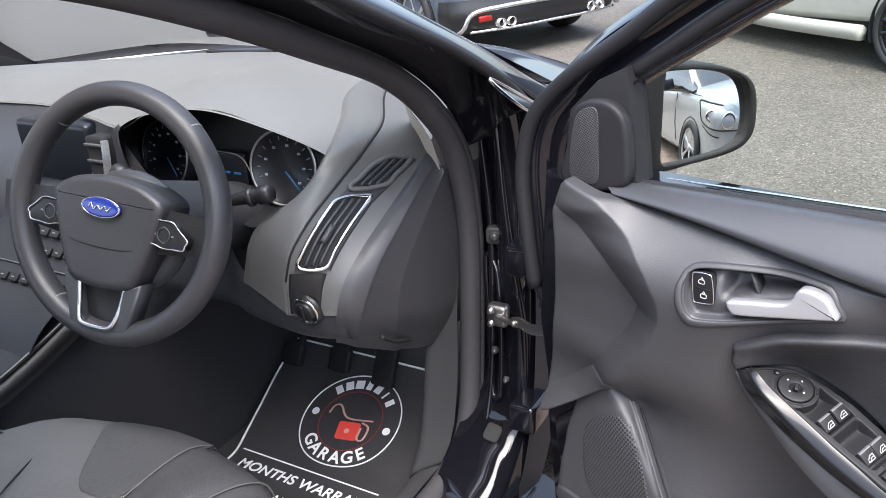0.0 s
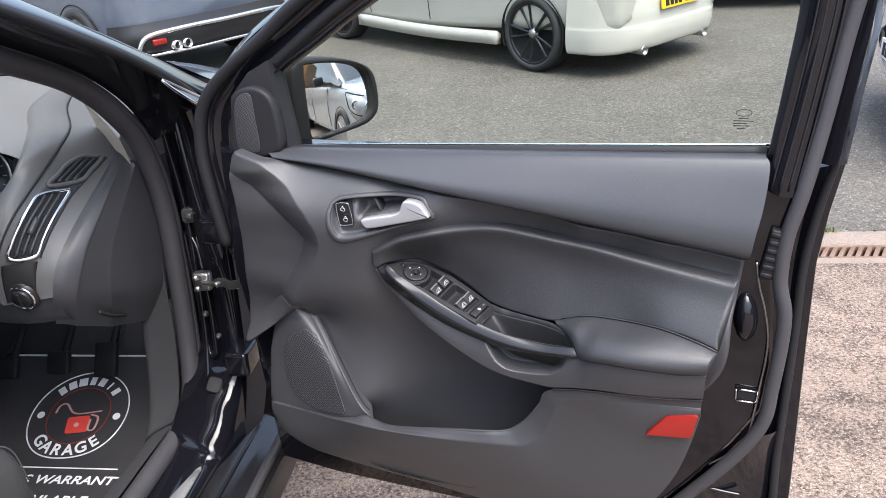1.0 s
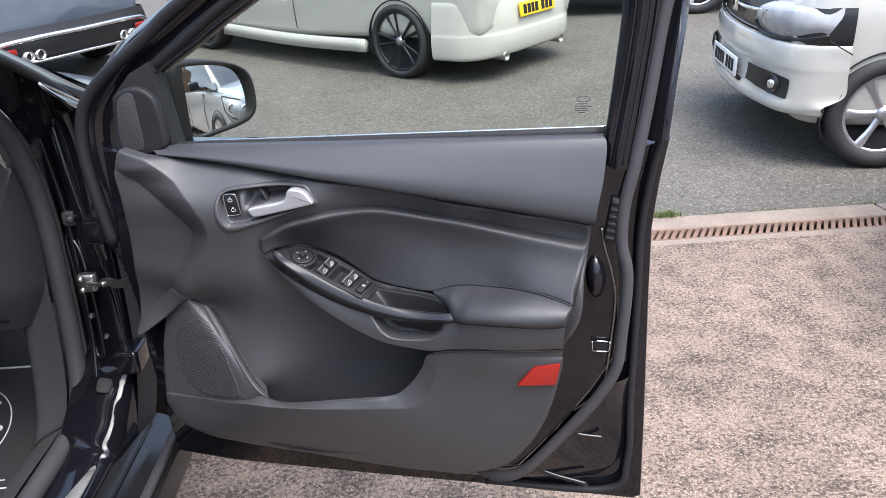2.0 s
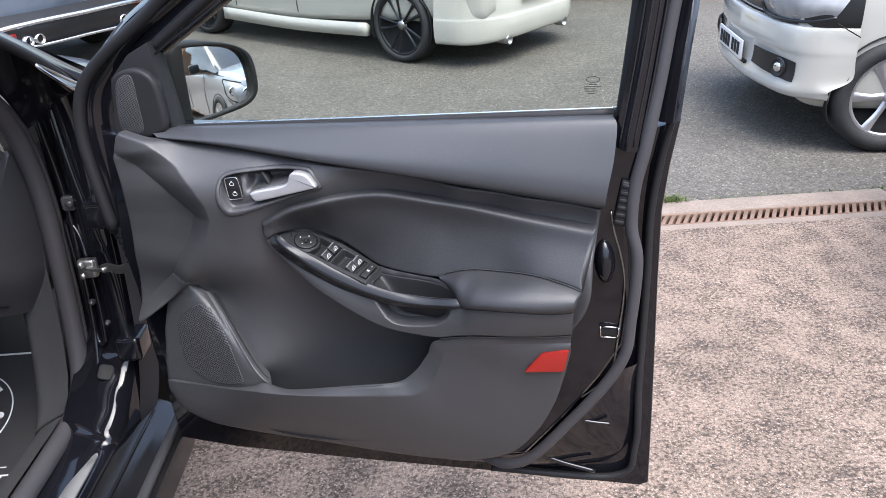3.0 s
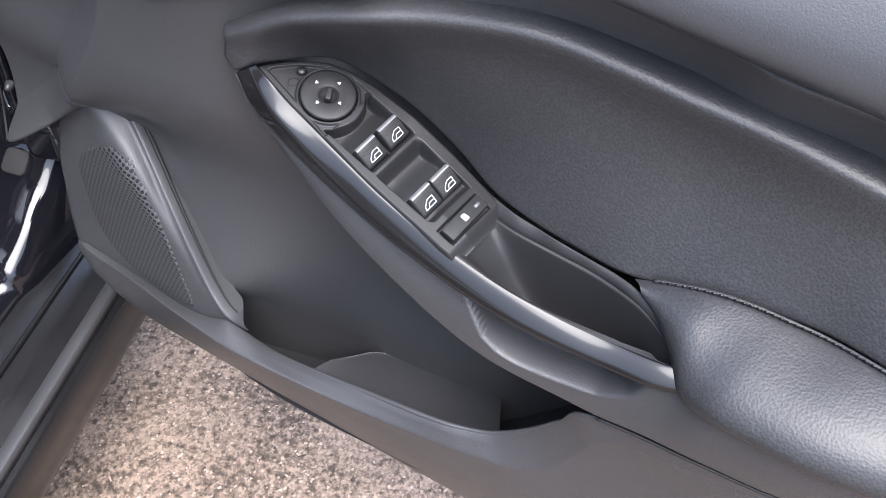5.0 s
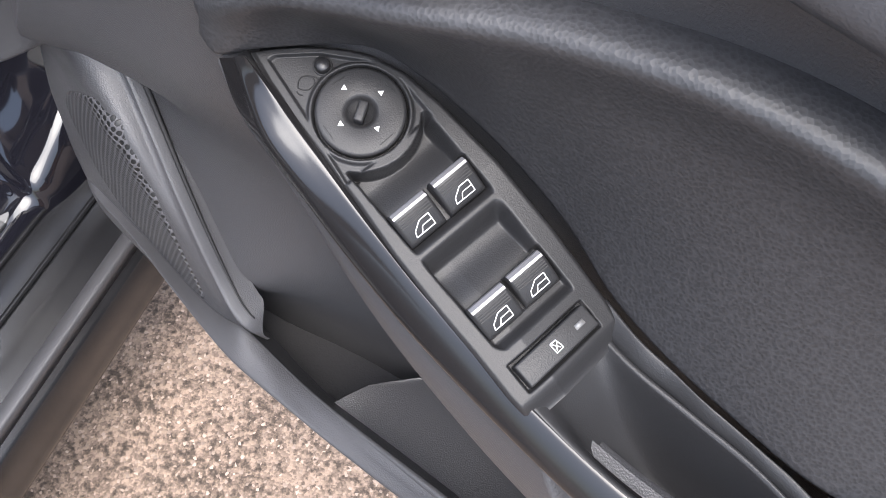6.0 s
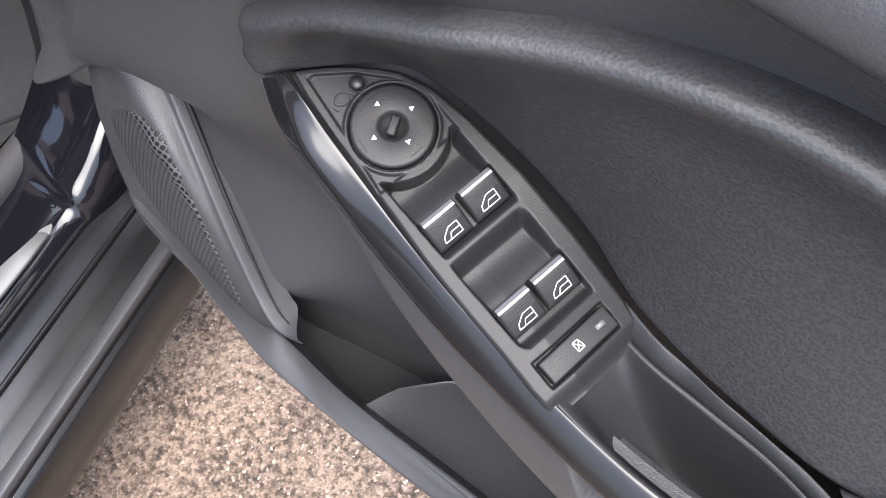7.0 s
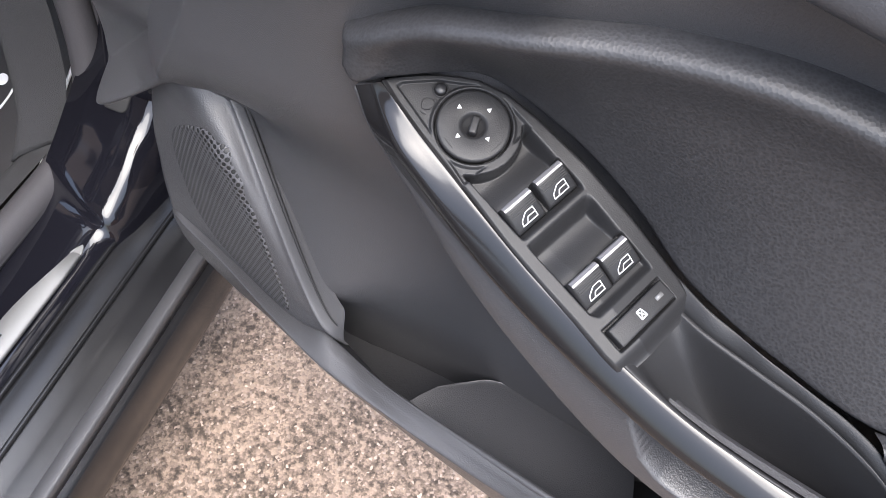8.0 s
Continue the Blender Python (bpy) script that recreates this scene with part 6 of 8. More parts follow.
# cabin floor, tunnel and bulkhead
part("cabin_floor", skin([[(-0.68, -0.9, 0.235), (-1.30, -0.9, 0.235)], [(-0.68, 1.02, 0.235), (-1.30, 1.02, 0.235)], [(-0.68, 1.28, 0.345), (-1.30, 1.28, 0.345)], [(-0.68, 1.62, 0.50), (-1.30, 1.62, 0.50)], [(-0.66, 1.66, 0.9), (-1.9, 1.66, 0.9)]], 10, 30), M_CARPET, car, "black carpeted floor")
part("tunnel", skin([[(-1.25, -0.9, 0.235), (-1.235, 0.4, 0.235), (-1.19, 1.0, 0.235), (-1.24, 1.5, 0.3)], [(-1.255, -0.9, 0.45), (-1.24, 0.4, 0.50), (-1.20, 1.0, 0.52), (-1.25, 1.5, 0.55)], [(-1.27, -0.9, 0.52), (-1.265, 0.4, 0.60), (-1.22, 1.0, 0.66), (-1.27, 1.5, 0.7)], [(-1.42, -0.9, 0.52), (-1.42, 0.4, 0.62), (-1.42, 1.0, 0.66), (-1.42, 1.5, 0.7)]], 30, 16), M_CARPET, car, "dark side of the centre tunnel")

part("far_side", skin([[(-1.95, -0.9, 0.25), (-1.95, 0.5, 0.25), (-1.95, 1.3, 0.25)], [(-1.92, -0.9, 0.7), (-1.92, 0.5, 0.7), (-1.92, 1.3, 0.7)], [(-1.96, -0.9, 1.0), (-1.96, 0.5, 0.985), (-1.98, 1.4, 0.98)], [(-2.06, -0.9, 0.98), (-2.06, 0.5, 0.96), (-2.06, 1.4, 0.95)], [(-2.10, -0.9, 0.6), (-2.10, 0.5, 0.6), (-2.10, 1.4, 0.6)], [(-2.06, -0.9, 0.2), (-2.06, 0.5, 0.2), (-2.06, 1.4, 0.2)]], 20, 24), M_CARD, car, "trimmed passenger side")
part("far_pillar", tube([(-2.22, 1.40, 0.98), (-2.20, 0.98, 1.16), (-2.14, 0.40, 1.39)], 0.045, 20, 10), M_HARD, car)

# roof, rear body and road wheels
part("roof", skin([[(-0.60, 0.40, 1.40), (-0.9, 0.30, 1.44), (-1.27, 0.26, 1.45), (-1.64, 0.30, 1.44), (-1.94, 0.40, 1.40)], [(-0.58, 0.0, 1.43), (-0.9, 0.0, 1.475), (-1.27, 0.0, 1.485), (-1.64, 0.0, 1.475), (-1.96, 0.0, 1.43)], [(-0.58, -0.9, 1.43), (-0.9, -0.9, 1.475), (-1.27, -0.9, 1.485), (-1.64, -0.9, 1.475), (-1.96, -0.9, 1.43)], [(-0.64, -1.8, 1.36), (-0.9, -1.9, 1.40), (-1.27, -1.95, 1.41), (-1.64, -1.9, 1.40), (-1.90, -1.8, 1.36)]], 30, 24), M_PAINT, car, "gloss black roof")
part("headlining", skin([[(-0.62, 0.36, 1.385), (-1.27, 0.24, 1.42), (-1.92, 0.36, 1.385)], [(-0.61, 0.0, 1.405), (-1.27, 0.0, 1.45), (-1.93, 0.0, 1.405)], [(-0.61, -0.9, 1.405), (-1.27, -0.9, 1.45), (-1.93, -0.9, 1.405)], [(-0.66, -1.8, 1.33), (-1.27, -1.9, 1.38), (-1.88, -1.8, 1.33)]], 20, 16), M_LINING, car, "pale headlining")
part("middle_pillar", tube([(-0.50, -0.22, 0.30), (-0.48, -0.22, 0.95), (-0.60, -0.24, 1.41)], 0.06, 24, 10), M_PAINT, car, "gloss black middle pillar")
part("rear_side", skin([[(-0.48, -0.25, 0.97), (-0.47, -1.0, 1.0), (-0.55, -1.9, 1.02)], [(-0.43, -0.25, 0.75), (-0.42, -1.0, 0.78), (-0.5, -1.9, 0.8)], [(-0.45, -0.25, 0.30), (-0.45, -0.62, 0.30), (-0.5, -1.9, 0.45)]], 24, 12), M_PAINT, car, "gloss black rear door and quarter")
part("rear_wall", skin([[(-0.55, -1.9, 1.02), (-1.27, -1.98, 1.05), (-1.99, -1.9, 1.02)], [(-0.5, -1.92, 0.7), (-1.27, -2.02, 0.7), (-2.04, -1.92, 0.7)], [(-0.5, -1.9, 0.28), (-1.27, -2.0, 0.28), (-2.04, -1.9, 0.28)]], 24, 10), M_PAINT, car, "gloss black tailgate")
for wy in (1.66, -1.0):
    road_wheel(car, wy, 0.455, -1, 0.315, M_RIMSIL, 5, pose(0, 0, 0, 0, 0, 90))
    road_wheel(car, wy, 2.07, 1, 0.315, M_RIMSIL, 5, pose(0, 0, 0, 0, 0, 90))

# ---- dashboard ----
dash = thing("dashboard", pose(0, 0, 0), "charcoal soft-touch dashboard with a hooded instrument cluster", "dashboard")
# rib and vent panel: same plastic as the front, base lightened for skylight
M_RIBP = mat("dash_side_lit_plastic", (0.088, 0.088, 0.086), 0.40, grain=0.08, gscale=900, bump=0.0003, blotch=0.05, rough_var=0.05)
# edges of the raised rib and of the vent panel, from the windscreen down to the lamp switch
RIB_L = [(-0.95, 1.45, 1.035), (-0.872, 1.17, 1.027), (-0.796, 1.03, 1.004), (-0.738, 0.91, 0.983), (-0.747, 0.87, 0.945), (-0.766, 0.84, 0.92), (-0.805, 0.82, 0.894), (-0.833, 0.81, 0.855), (-0.86, 0.81, 0.781)]
RIB_R = [(-0.90, 1.42, 1.032), (-0.83, 1.23, 1.012), (-0.739, 1.08, 0.996), (-0.706, 0.98, 0.979), (-0.702, 0.89, 0.944), (-0.708, 0.82, 0.907), (-0.724, 0.785, 0.862), (-0.739, 0.78, 0.815), (-0.748, 0.785, 0.753)]
END_L = [(-0.70, 1.36, 1.015), (-0.685, 1.22, 0.995), (-0.675, 1.15, 0.973), (-0.66, 1.09, 0.944), (-0.648, 1.005, 0.92), (-0.645, 0.923, 0.888), (-0.65, 0.862, 0.853), (-0.66, 0.821, 0.811), (-0.67, 0.806, 0.759)]


def between(a, b, k, lift=0.0):
    return [(p[0] + (q[0] - p[0]) * k + 0.2 * lift, p[1] + (q[1] - p[1]) * k - 0.6 * lift, p[2] + (q[2] - p[2]) * k + 0.75 * lift) for p, q in zip(a, b)]


LIP = [(-2.18, 0.985, 0.985), (-1.6, 1.0, 1.0), (-1.336, 0.93, 1.005), (-1.133, 0.85, 1.014), (-1.02, 0.82, 1.051), (-0.941, 0.86, 1.054), (-0.838, 0.88, 1.029), (-0.738, 0.91, 0.983)]
LIP_UP = [(x, y + 0.007, z - 0.001) for x, y, z in LIP]
CREST = [(-2.18, 1.10, 1.005), (-1.6, 1.12, 1.03), (-1.336, 1.05, 1.04), (-1.16, 0.98, 1.05), (-1.05, 0.97, 1.072), (-0.97, 0.99, 1.073), (-0.88, 1.0, 1.050), (-0.796, 1.03, 1.004)]
BACK = [(-2.18, 1.25, 1.015), (-1.6, 1.3, 1.045), (-1.336, 1.3, 1.055), (-1.2, 1.25, 1.065), (-1.1, 1.2, 1.07), (-1.02, 1.18, 1.07), (-0.95, 1.17, 1.058), (-0.872, 1.17, 1.027)]
BASE = [(-2.18, 1.40, 1.0), (-1.6, 1.62, 1.018), (-1.36, 1.68, 1.015), (-1.26, 1.68, 1.015), (-1.2, 1.66, 1.018), (-1.12, 1.62, 1.022), (-1.04, 1.52, 1.03), (-0.95, 1.45, 1.035)]
TOP_ROWS = [row + [(row[-1][0] + 0.03, row[-1][1], row[-1][2] - 0.034)] for row in (BASE, BACK, CREST, LIP_UP, LIP)]
body = part("dash_top", skin(TOP_ROWS, 90, 40, paired=True), M_DASH, dash, "soft-touch dash top, colour lightened for sky glare")
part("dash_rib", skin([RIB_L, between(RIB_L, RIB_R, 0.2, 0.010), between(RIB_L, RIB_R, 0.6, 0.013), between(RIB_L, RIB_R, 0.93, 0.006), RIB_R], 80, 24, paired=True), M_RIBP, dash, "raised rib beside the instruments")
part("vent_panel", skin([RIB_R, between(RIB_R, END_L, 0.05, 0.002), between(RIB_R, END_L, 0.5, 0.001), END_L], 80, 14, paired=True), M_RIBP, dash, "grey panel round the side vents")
part("panel_seam", tube([(x + 0.0015, y - 0.002, z + 0.002) for x, y, z in RIB_R[:8]], 0.0016, 80, 5), M_DARK, dash)
FRONT = [(-0.665, [(0.815, 0.775), (0.818, 0.735), (0.84, 0.70), (0.93, 0.680), (1.1, 0.67)]), (-0.75, [(0.795, 0.775), (0.80, 0.73), (0.83, 0.695), (0.93, 0.68), (1.1, 0.675)]),
         (-0.86, [(0.815, 0.80), (0.812, 0.76), (0.83, 0.705), (0.93, 0.675), (1.1, 0.67)]), (-0.95, [(0.858, 0.880), (0.85, 0.82), (0.845, 0.72), (0.93, 0.67), (1.1, 0.66)]),
         (-1.06, [(0.86, 0.890), (0.855, 0.83), (0.84, 0.72), (0.93, 0.675), (1.1, 0.67)]), (-1.165, [(0.862, 1.000), (0.855, 0.87), (0.84, 0.74), (0.88, 0.62), (1.1, 0.61)]),
         (-1.25, [(0.905, 1.003), (0.875, 0.88), (0.83, 0.72), (0.80, 0.60), (1.1, 0.60)]), (-1.6, [(1.0, 0.995), (0.93, 0.90), (0.88, 0.78), (0.90, 0.64), (1.1, 0.62)]), (-2.18, [(0.985, 0.98), (0.93, 0.88), (0.91, 0.78), (0.95, 0.65), (1.1, 0.63)])]
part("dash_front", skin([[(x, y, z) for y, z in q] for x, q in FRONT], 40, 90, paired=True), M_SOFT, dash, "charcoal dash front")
CAP = [[(-0.66, 1.09, 0.944), (-0.648, 1.005, 0.92), (-0.645, 0.923, 0.888), (-0.65, 0.862, 0.853), (-0.66, 0.821, 0.811), (-0.67, 0.806, 0.759), (-0.695, 0.828, 0.695)],
       [(-0.636, 1.085, 0.938), (-0.624, 0.998, 0.912), (-0.620, 0.914, 0.868), (-0.624, 0.866, 0.832), (-0.632, 0.838, 0.790), (-0.645, 0.828, 0.745), (-0.675, 0.85, 0.680)],
       [(-0.615, 1.068, 0.920), (-0.613, 1.02, 0.885), (-0.611, 0.955, 0.835), (-0.613, 0.920, 0.795), (-0.617, 0.905, 0.755), (-0.624, 0.905, 0.71), (-0.655, 0.93, 0.635)],
       [(-0.612, 1.10, 0.912), (-0.610, 1.10, 0.87), (-0.609, 1.09, 0.82), (-0.610, 1.08, 0.77), (-0.612, 1.07, 0.72), (-0.617, 1.06, 0.66), (-0.645, 1.05, 0.592)],
       [(-0.612, 1.2, 0.912), (-0.610, 1.2, 0.87), (-0.609, 1.2, 0.82), (-0.610, 1.2, 0.77), (-0.612, 1.2, 0.72), (-0.617, 1.2, 0.66), (-0.645, 1.2, 0.592)]]
part("end_panel", skin([CAP[0], between(CAP[0], CAP[1], 0.5, 0.004), CAP[1], between(CAP[1], CAP[2], 0.15), between(CAP[1], CAP[2], 0.85), CAP[2], between(CAP[2], CAP[3], 0.15), CAP[3], CAP[4]], 60, 60, paired=True), M_CARD, dash, "grey fuse panel cover")
part("end_slot", tube([(-0.632, 0.865, 0.700), (-0.632, 0.905, 0.672), (-0.642, 0.96, 0.645)], 0.004, 16, 6), M_DARK, dash)

# side vent: two openings with vanes, bright surround on the lower one
EDGE_A, EDGE_B = even(RIB_R, 161), even(END_L, 161)


def on_face(k, side, lift=0.0):
    """Points on the vent: k from its foot to its top, side across."""
    i = int(round((6.65 - 3.35 * k) * 20))
    q = 0.17 + 0.20 * max(0.0, (k - 0.6) / 0.4) + 0.49 * side
    p = EDGE_A[i] + (EDGE_B[i] - EDGE_A[i]) * q
    return (p[0] + 0.25 * lift, p[1] - 0.75 * lift, p[2] + 0.65 * lift)


vent = part("side_vent", skin([[on_face(k, s, lf) for k in np.linspace(0, 1, 21)] for s, lf in ((-0.10, -0.004), (-0.07, 0.004), (0.02, 0.005), (0.5, 0.004), (0.98, 0.005), (1.07, 0.004), (1.10, -0.004))], 40, 20), M_SOFT, dash, "side air vent")


def vent_patch(k0, k1, lift, inset=0.0):
    return skin([[on_face(k0 + (k1 - k0) * t, s, lift) for t in np.linspace(0, 1, 12)] for s in (0.06 + inset, 0.5, 0.94 - inset)], 24, 8)


part("vent_mouth", vent_patch(0.02, 0.64, 0.0065), M_DARK, vent)
part("vent_mouth", vent_patch(0.75, 0.98, 0.0068), M_DARK, vent)
upper = [on_face(k, 0.0, 0.0075) for k in (0.735, 0.82, 0.92)] + [on_face(1.0, s, 0.0075) for s in (0.25, 0.6, 0.9)] + [on_face(k, 1.0, 0.0075) for k in (0.93, 0.84, 0.75)] + [on_face(0.715, 0.5, 0.0075)]
part("vent_frame", tube(upper, 0.0042, 80, 8, closed=True), M_RIBP, vent, "grey frame of the upper vent")
part("lamp_panel", skin([[on_face(k, s, lf) for k in (-0.03, -0.10, -0.20, -0.30, -0.39)] for s, lf in ((-0.22, -0.004), (-0.18, 0.004), (0.4, 0.006), (0.95, 0.004), (1.0, -0.004))], 24, 14), M_HARD, dash, "black panel round the lamp switch")
loop = [on_face(k, 0.03, 0.008) for k in (0.04, 0.2, 0.4, 0.55, 0.62)] + [on_face(0.66, s, 0.008) for s in (0.3, 0.6, 0.9)] + [on_face(k, 0.97, 0.008) for k in (0.62, 0.4, 0.2, 0.03)] + [on_face(0.0, 0.5, 0.008)]
part("bright_surround", tube(loop, 0.0035, 80, 8, closed=True), M_BRIGHT, vent, "bright chrome vent surround")
for s in (0.28, 0.5, 0.72):
    part("vane", tube([on_face(k, s, 0.009) for k in (0.04, 0.25, 0.42, 0.62)], 0.0030, 16, 6), M_SOFT, vent)
for s in (0.28, 0.5, 0.74):
    part("vane", tube([on_face(k, s, 0.009) for k in (0.74, 0.85, 0.97)], 0.0026, 10, 6), M_SOFT, vent)
part("vane_tab", tube([on_face(0.26, 0.5, 0.012), on_face(0.40, 0.5, 0.012)], 0.0055, 6, 8), M_SOFT, vent, "vent adjuster tab")
# lamp switch
lampm = look((-0.716, 0.790, 0.766), (-0.716, 0.305, 0.666))
lampm = lampm @ pose(0, 0, 0, 180, 0, 0) @ Matrix.Diagonal((0.92, 0.92, 0.45, 1))
ls = part("lamp_switch", lathe([(0.0, 0.016), (0.016, 0.016), (0.018, 0.012), (0.019, 0.004), (0.030, 0.002), (0.031, -0.012)], 36, lampm), M_HARD, dash, "round headlamp switch")
part("lamp_ring", lathe([(0.0205, 0.003), (0.0225, 0.0075), (0.0250, 0.0075), (0.0265, 0.002)], 36, lampm), M_BRIGHT, ls, "bright ring")
part("grip_bar", box(0, 0, 0.019, 0.006, 0.030, 0.008, 0.002, 2, lampm), M_HARD, ls)
for k in range(3):
    part("lamp_mark", box(0.030, -0.008 + 0.008 * k, 0.004, 0.004, 0.002, 0.001, 0, 1, lampm), M_WHITE, ls, smooth=False)

# instrument cluster under its hood
RIM_F = [(-0.738, 0.912, 0.981), (-0.79, 0.902, 1.002), (-0.838, 0.882, 1.027), (-0.897, 0.872, 1.046), (-0.941, 0.862, 1.052), (-1.02, 0.822, 1.049), (-1.085, 0.815, 1.026), (-1.125, 0.835, 0.998), (-1.138, 0.850, 0.95), (-1.11, 0.855, 0.905), (-0.95, 0.860, 0.882), (-0.85, 0.832, 0.872), (-0.805, 0.822, 0.890), (-0.766, 0.842, 0.918), (-0.747, 0.872, 0.943)]
RIM_B = [(-0.765, 0.93, 0.975), (-0.80, 0.95, 0.995), (-0.85, 0.955, 1.01), (-0.90, 0.955, 1.02), (-0.95, 0.955, 1.03), (-1.05, 0.955, 1.03), (-1.15, 0.95, 1.02), (-1.20, 0.95, 0.985), (-1.21, 0.95, 0.94), (-1.17, 0.945, 0.895), (-1.0, 0.94, 0.885), (-0.88, 0.93, 0.878), (-0.83, 0.925, 0.888), (-0.79, 0.925, 0.91), (-0.77, 0.925, 0.94)]
part("hood_liner", skin([RIM_F + RIM_F[:1], RIM_B + RIM_B[:1]], 90, 10, paired=True), M_HARD, dash, "dark liner of the instrument hood")
part("recess_bezel", skin([[(-1.085, 0.812, 1.024), (-1.125, 0.832, 0.998), (-1.138, 0.847, 0.95), (-1.11, 0.852, 0.905), (-1.06, 0.857, 0.888)], [(-1.10, 0.822, 1.028), (-1.145, 0.838, 1.002), (-1.160, 0.852, 0.95), (-1.135, 0.855, 0.89), (-1.06, 0.853, 0.870)]], 40, 6, paired=True), M_SOFT, dash, "smooth edge of the instrument recess")
M_SCREENBLK = mat("display_black", (0.006, 0.007, 0.010), 0.30)
part("cluster_face", skin([[(-0.765, 0.935, 0.968), (-0.85, 0.952, 1.006), (-1.0, 0.957, 1.028), (-1.22, 0.953, 1.02)], [(-0.78, 0.930, 0.87), (-0.85, 0.934, 0.87), (-1.0, 0.942, 0.87), (-1.22, 0.945, 0.87)]], 20, 8), M_SCREENBLK, dash, "dark instrument face")
M_BLUE = mat("blue_pointer", (0.02, 0.10, 0.22), 0.4)
for xc in (-0.845, -1.125):
    dm = Matrix.Translation((xc, 0.930, 0.944)) @ pose(0, 0, 0, 80, 0, 8 if xc > -0.9 else -4)
    dial = part("dial", lathe([(0.0, 0.0), (0.058, 0.0), (0.060, 0.004), (0.063, 0.006), (0.066, 0.004), (0.068, -0.02)], 48, dm), M_SCREENBLK, dash, "round instrument dial")
    part("dial_ring", lathe([(0.0610, 0.0065), (0.0630, 0.0085), (0.0655, 0.0065)], 48, dm), M_STEEL, dial, "thin bright ring")
    for k in range(14):
        a = radians(-40 + k * 20)
        part("tick", box(0, 0, 0, 0.007, 0.0016, 0.0006, 0, 1, dm @ pose(0.050 * math.cos(a), 0.050 * math.sin(a), 0.001, 0, 0, math.degrees(a))), bpy.data.materials.get("tick_print") or mat("tick_print", (0.16, 0.17, 0.19), 0.5), dial, smooth=False)
        if k % 2 == 0:
            part("number_bar", box(0, 0, 0, 0.006, 0.004, 0.0006, 0, 1, dm @ pose(0.038 * math.cos(a), 0.038 * math.sin(a), 0.001)), mat("dim_print", (0.25, 0.27, 0.3), 0.5) if xc > -0.9 and k == 0 else bpy.data.materials["dim_print"], dial, smooth=False)
    part("pointer", box(0, 0, 0, 0.042, 0.0024, 0.002, 0, 1, dm @ pose(0.018, -0.022, 0.004, 0, 0, -50)), M_BLUE, dial, "blue pointer")
mini = part("display", box(-0.985, 0.930, 0.930, 0.11, 0.006, 0.06, 0.004, 2), M_SCREENBLK, dash, "small central display")
part("display_edge", tube([(-1.035, 0.925, 0.958), (-0.985, 0.925, 0.962), (-0.935, 0.925, 0.955), (-0.912, 0.925, 0.915)], 0.0014, 24, 5), M_STEEL, mini)
for k in range(3):
    part("display_bar", box(-1.0 + 0.025 * k, 0.9255, 0.925, 0.016, 0.001, 0.004, 0), M_BLUE, mini, smooth=False)
# middle of the dash
part("centre_screen", box(-1.40, 0.915, 0.935, 0.22, 0.05, 0.12, 0.012, 3, None), M_SCREENBLK, dash, "dark centre screen")
cvent = part("centre_vent", box(-1.215, 0.868, 0.93, 0.05, 0.04, 0.12, 0.008, 2), M_DARK, dash, "upright centre vent")
for k in range(4):
    part("vane", box(-1.215, 0.846, 0.885 + 0.03 * k, 0.044, 0.006, 0.005, 0.001), M_STEEL, cvent)
part("centre_trim", skin([[(-1.182, 0.855, 0.985), (-1.180, 0.848, 0.93), (-1.184, 0.840, 0.86), (-1.19, 0.830, 0.78)], [(-1.192, 0.846, 0.985), (-1.190, 0.838, 0.93), (-1.195, 0.830, 0.86), (-1.20, 0.820, 0.78)]], 20, 4), M_CHROME, dash, "silver centre trim")
cc = part("climate_panel", box(-1.36, 0.86, 0.80, 0.26, 0.05, 0.11, 0.012, 3), M_HARD, dash, "climate control panel")
for i in range(4):
    for j in range(2):
        part("button", box(-1.265 - 0.03 * i, 0.832, 0.825 - 0.03 * j, 0.022, 0.008, 0.016, 0.002), M_DARK, cc)
STACK = [(0.838, 0.885), (0.812, 0.820), (0.765, 0.772), (0.705, 0.735), (0.645, 0.700), (0.600, 0.655)]
stack = part("centre_fascia", skin([[(x, y, z) for y, z in STACK] for x in (-1.188, -1.20, -1.34, -1.50)], 40, 14), M_PACK, dash, "black centre fascia sloping to the console")
part("stack_line", tube([(-1.195, 0.742, 0.760), (-1.34, 0.742, 0.760), (-1.48, 0.742, 0.760)], 0.0016, 16, 5), M_STEEL, stack, "thin bright line")
for i in range(6):
    for y, z in ((0.795, 0.806), (0.770, 0.780), (0.715, 0.745)):
        part("button", box(0, 0, 0, 0.024, 0.006, 0.016, 0.002, 2, pose(-1.215 - 0.032 * i, y - 0.003, z + 0.003, -48, 0, 0)), M_DARK, stack)
        part("button_mark", box(0, -0.0034, 0, 0.008, 0.0006, 0.002, 0, 1, pose(-1.215 - 0.032 * i, y - 0.003, z + 0.003, -48, 0, 0)), M_SCUFF, stack, smooth=False)
part("defrost_slot", tube([(-1.12, 1.54, 1.036), (-1.3, 1.58, 1.031), (-1.6, 1.53, 1.030)], 0.012, 20, 6, flat=0.3), M_DARK, dash, "long defrost slot")

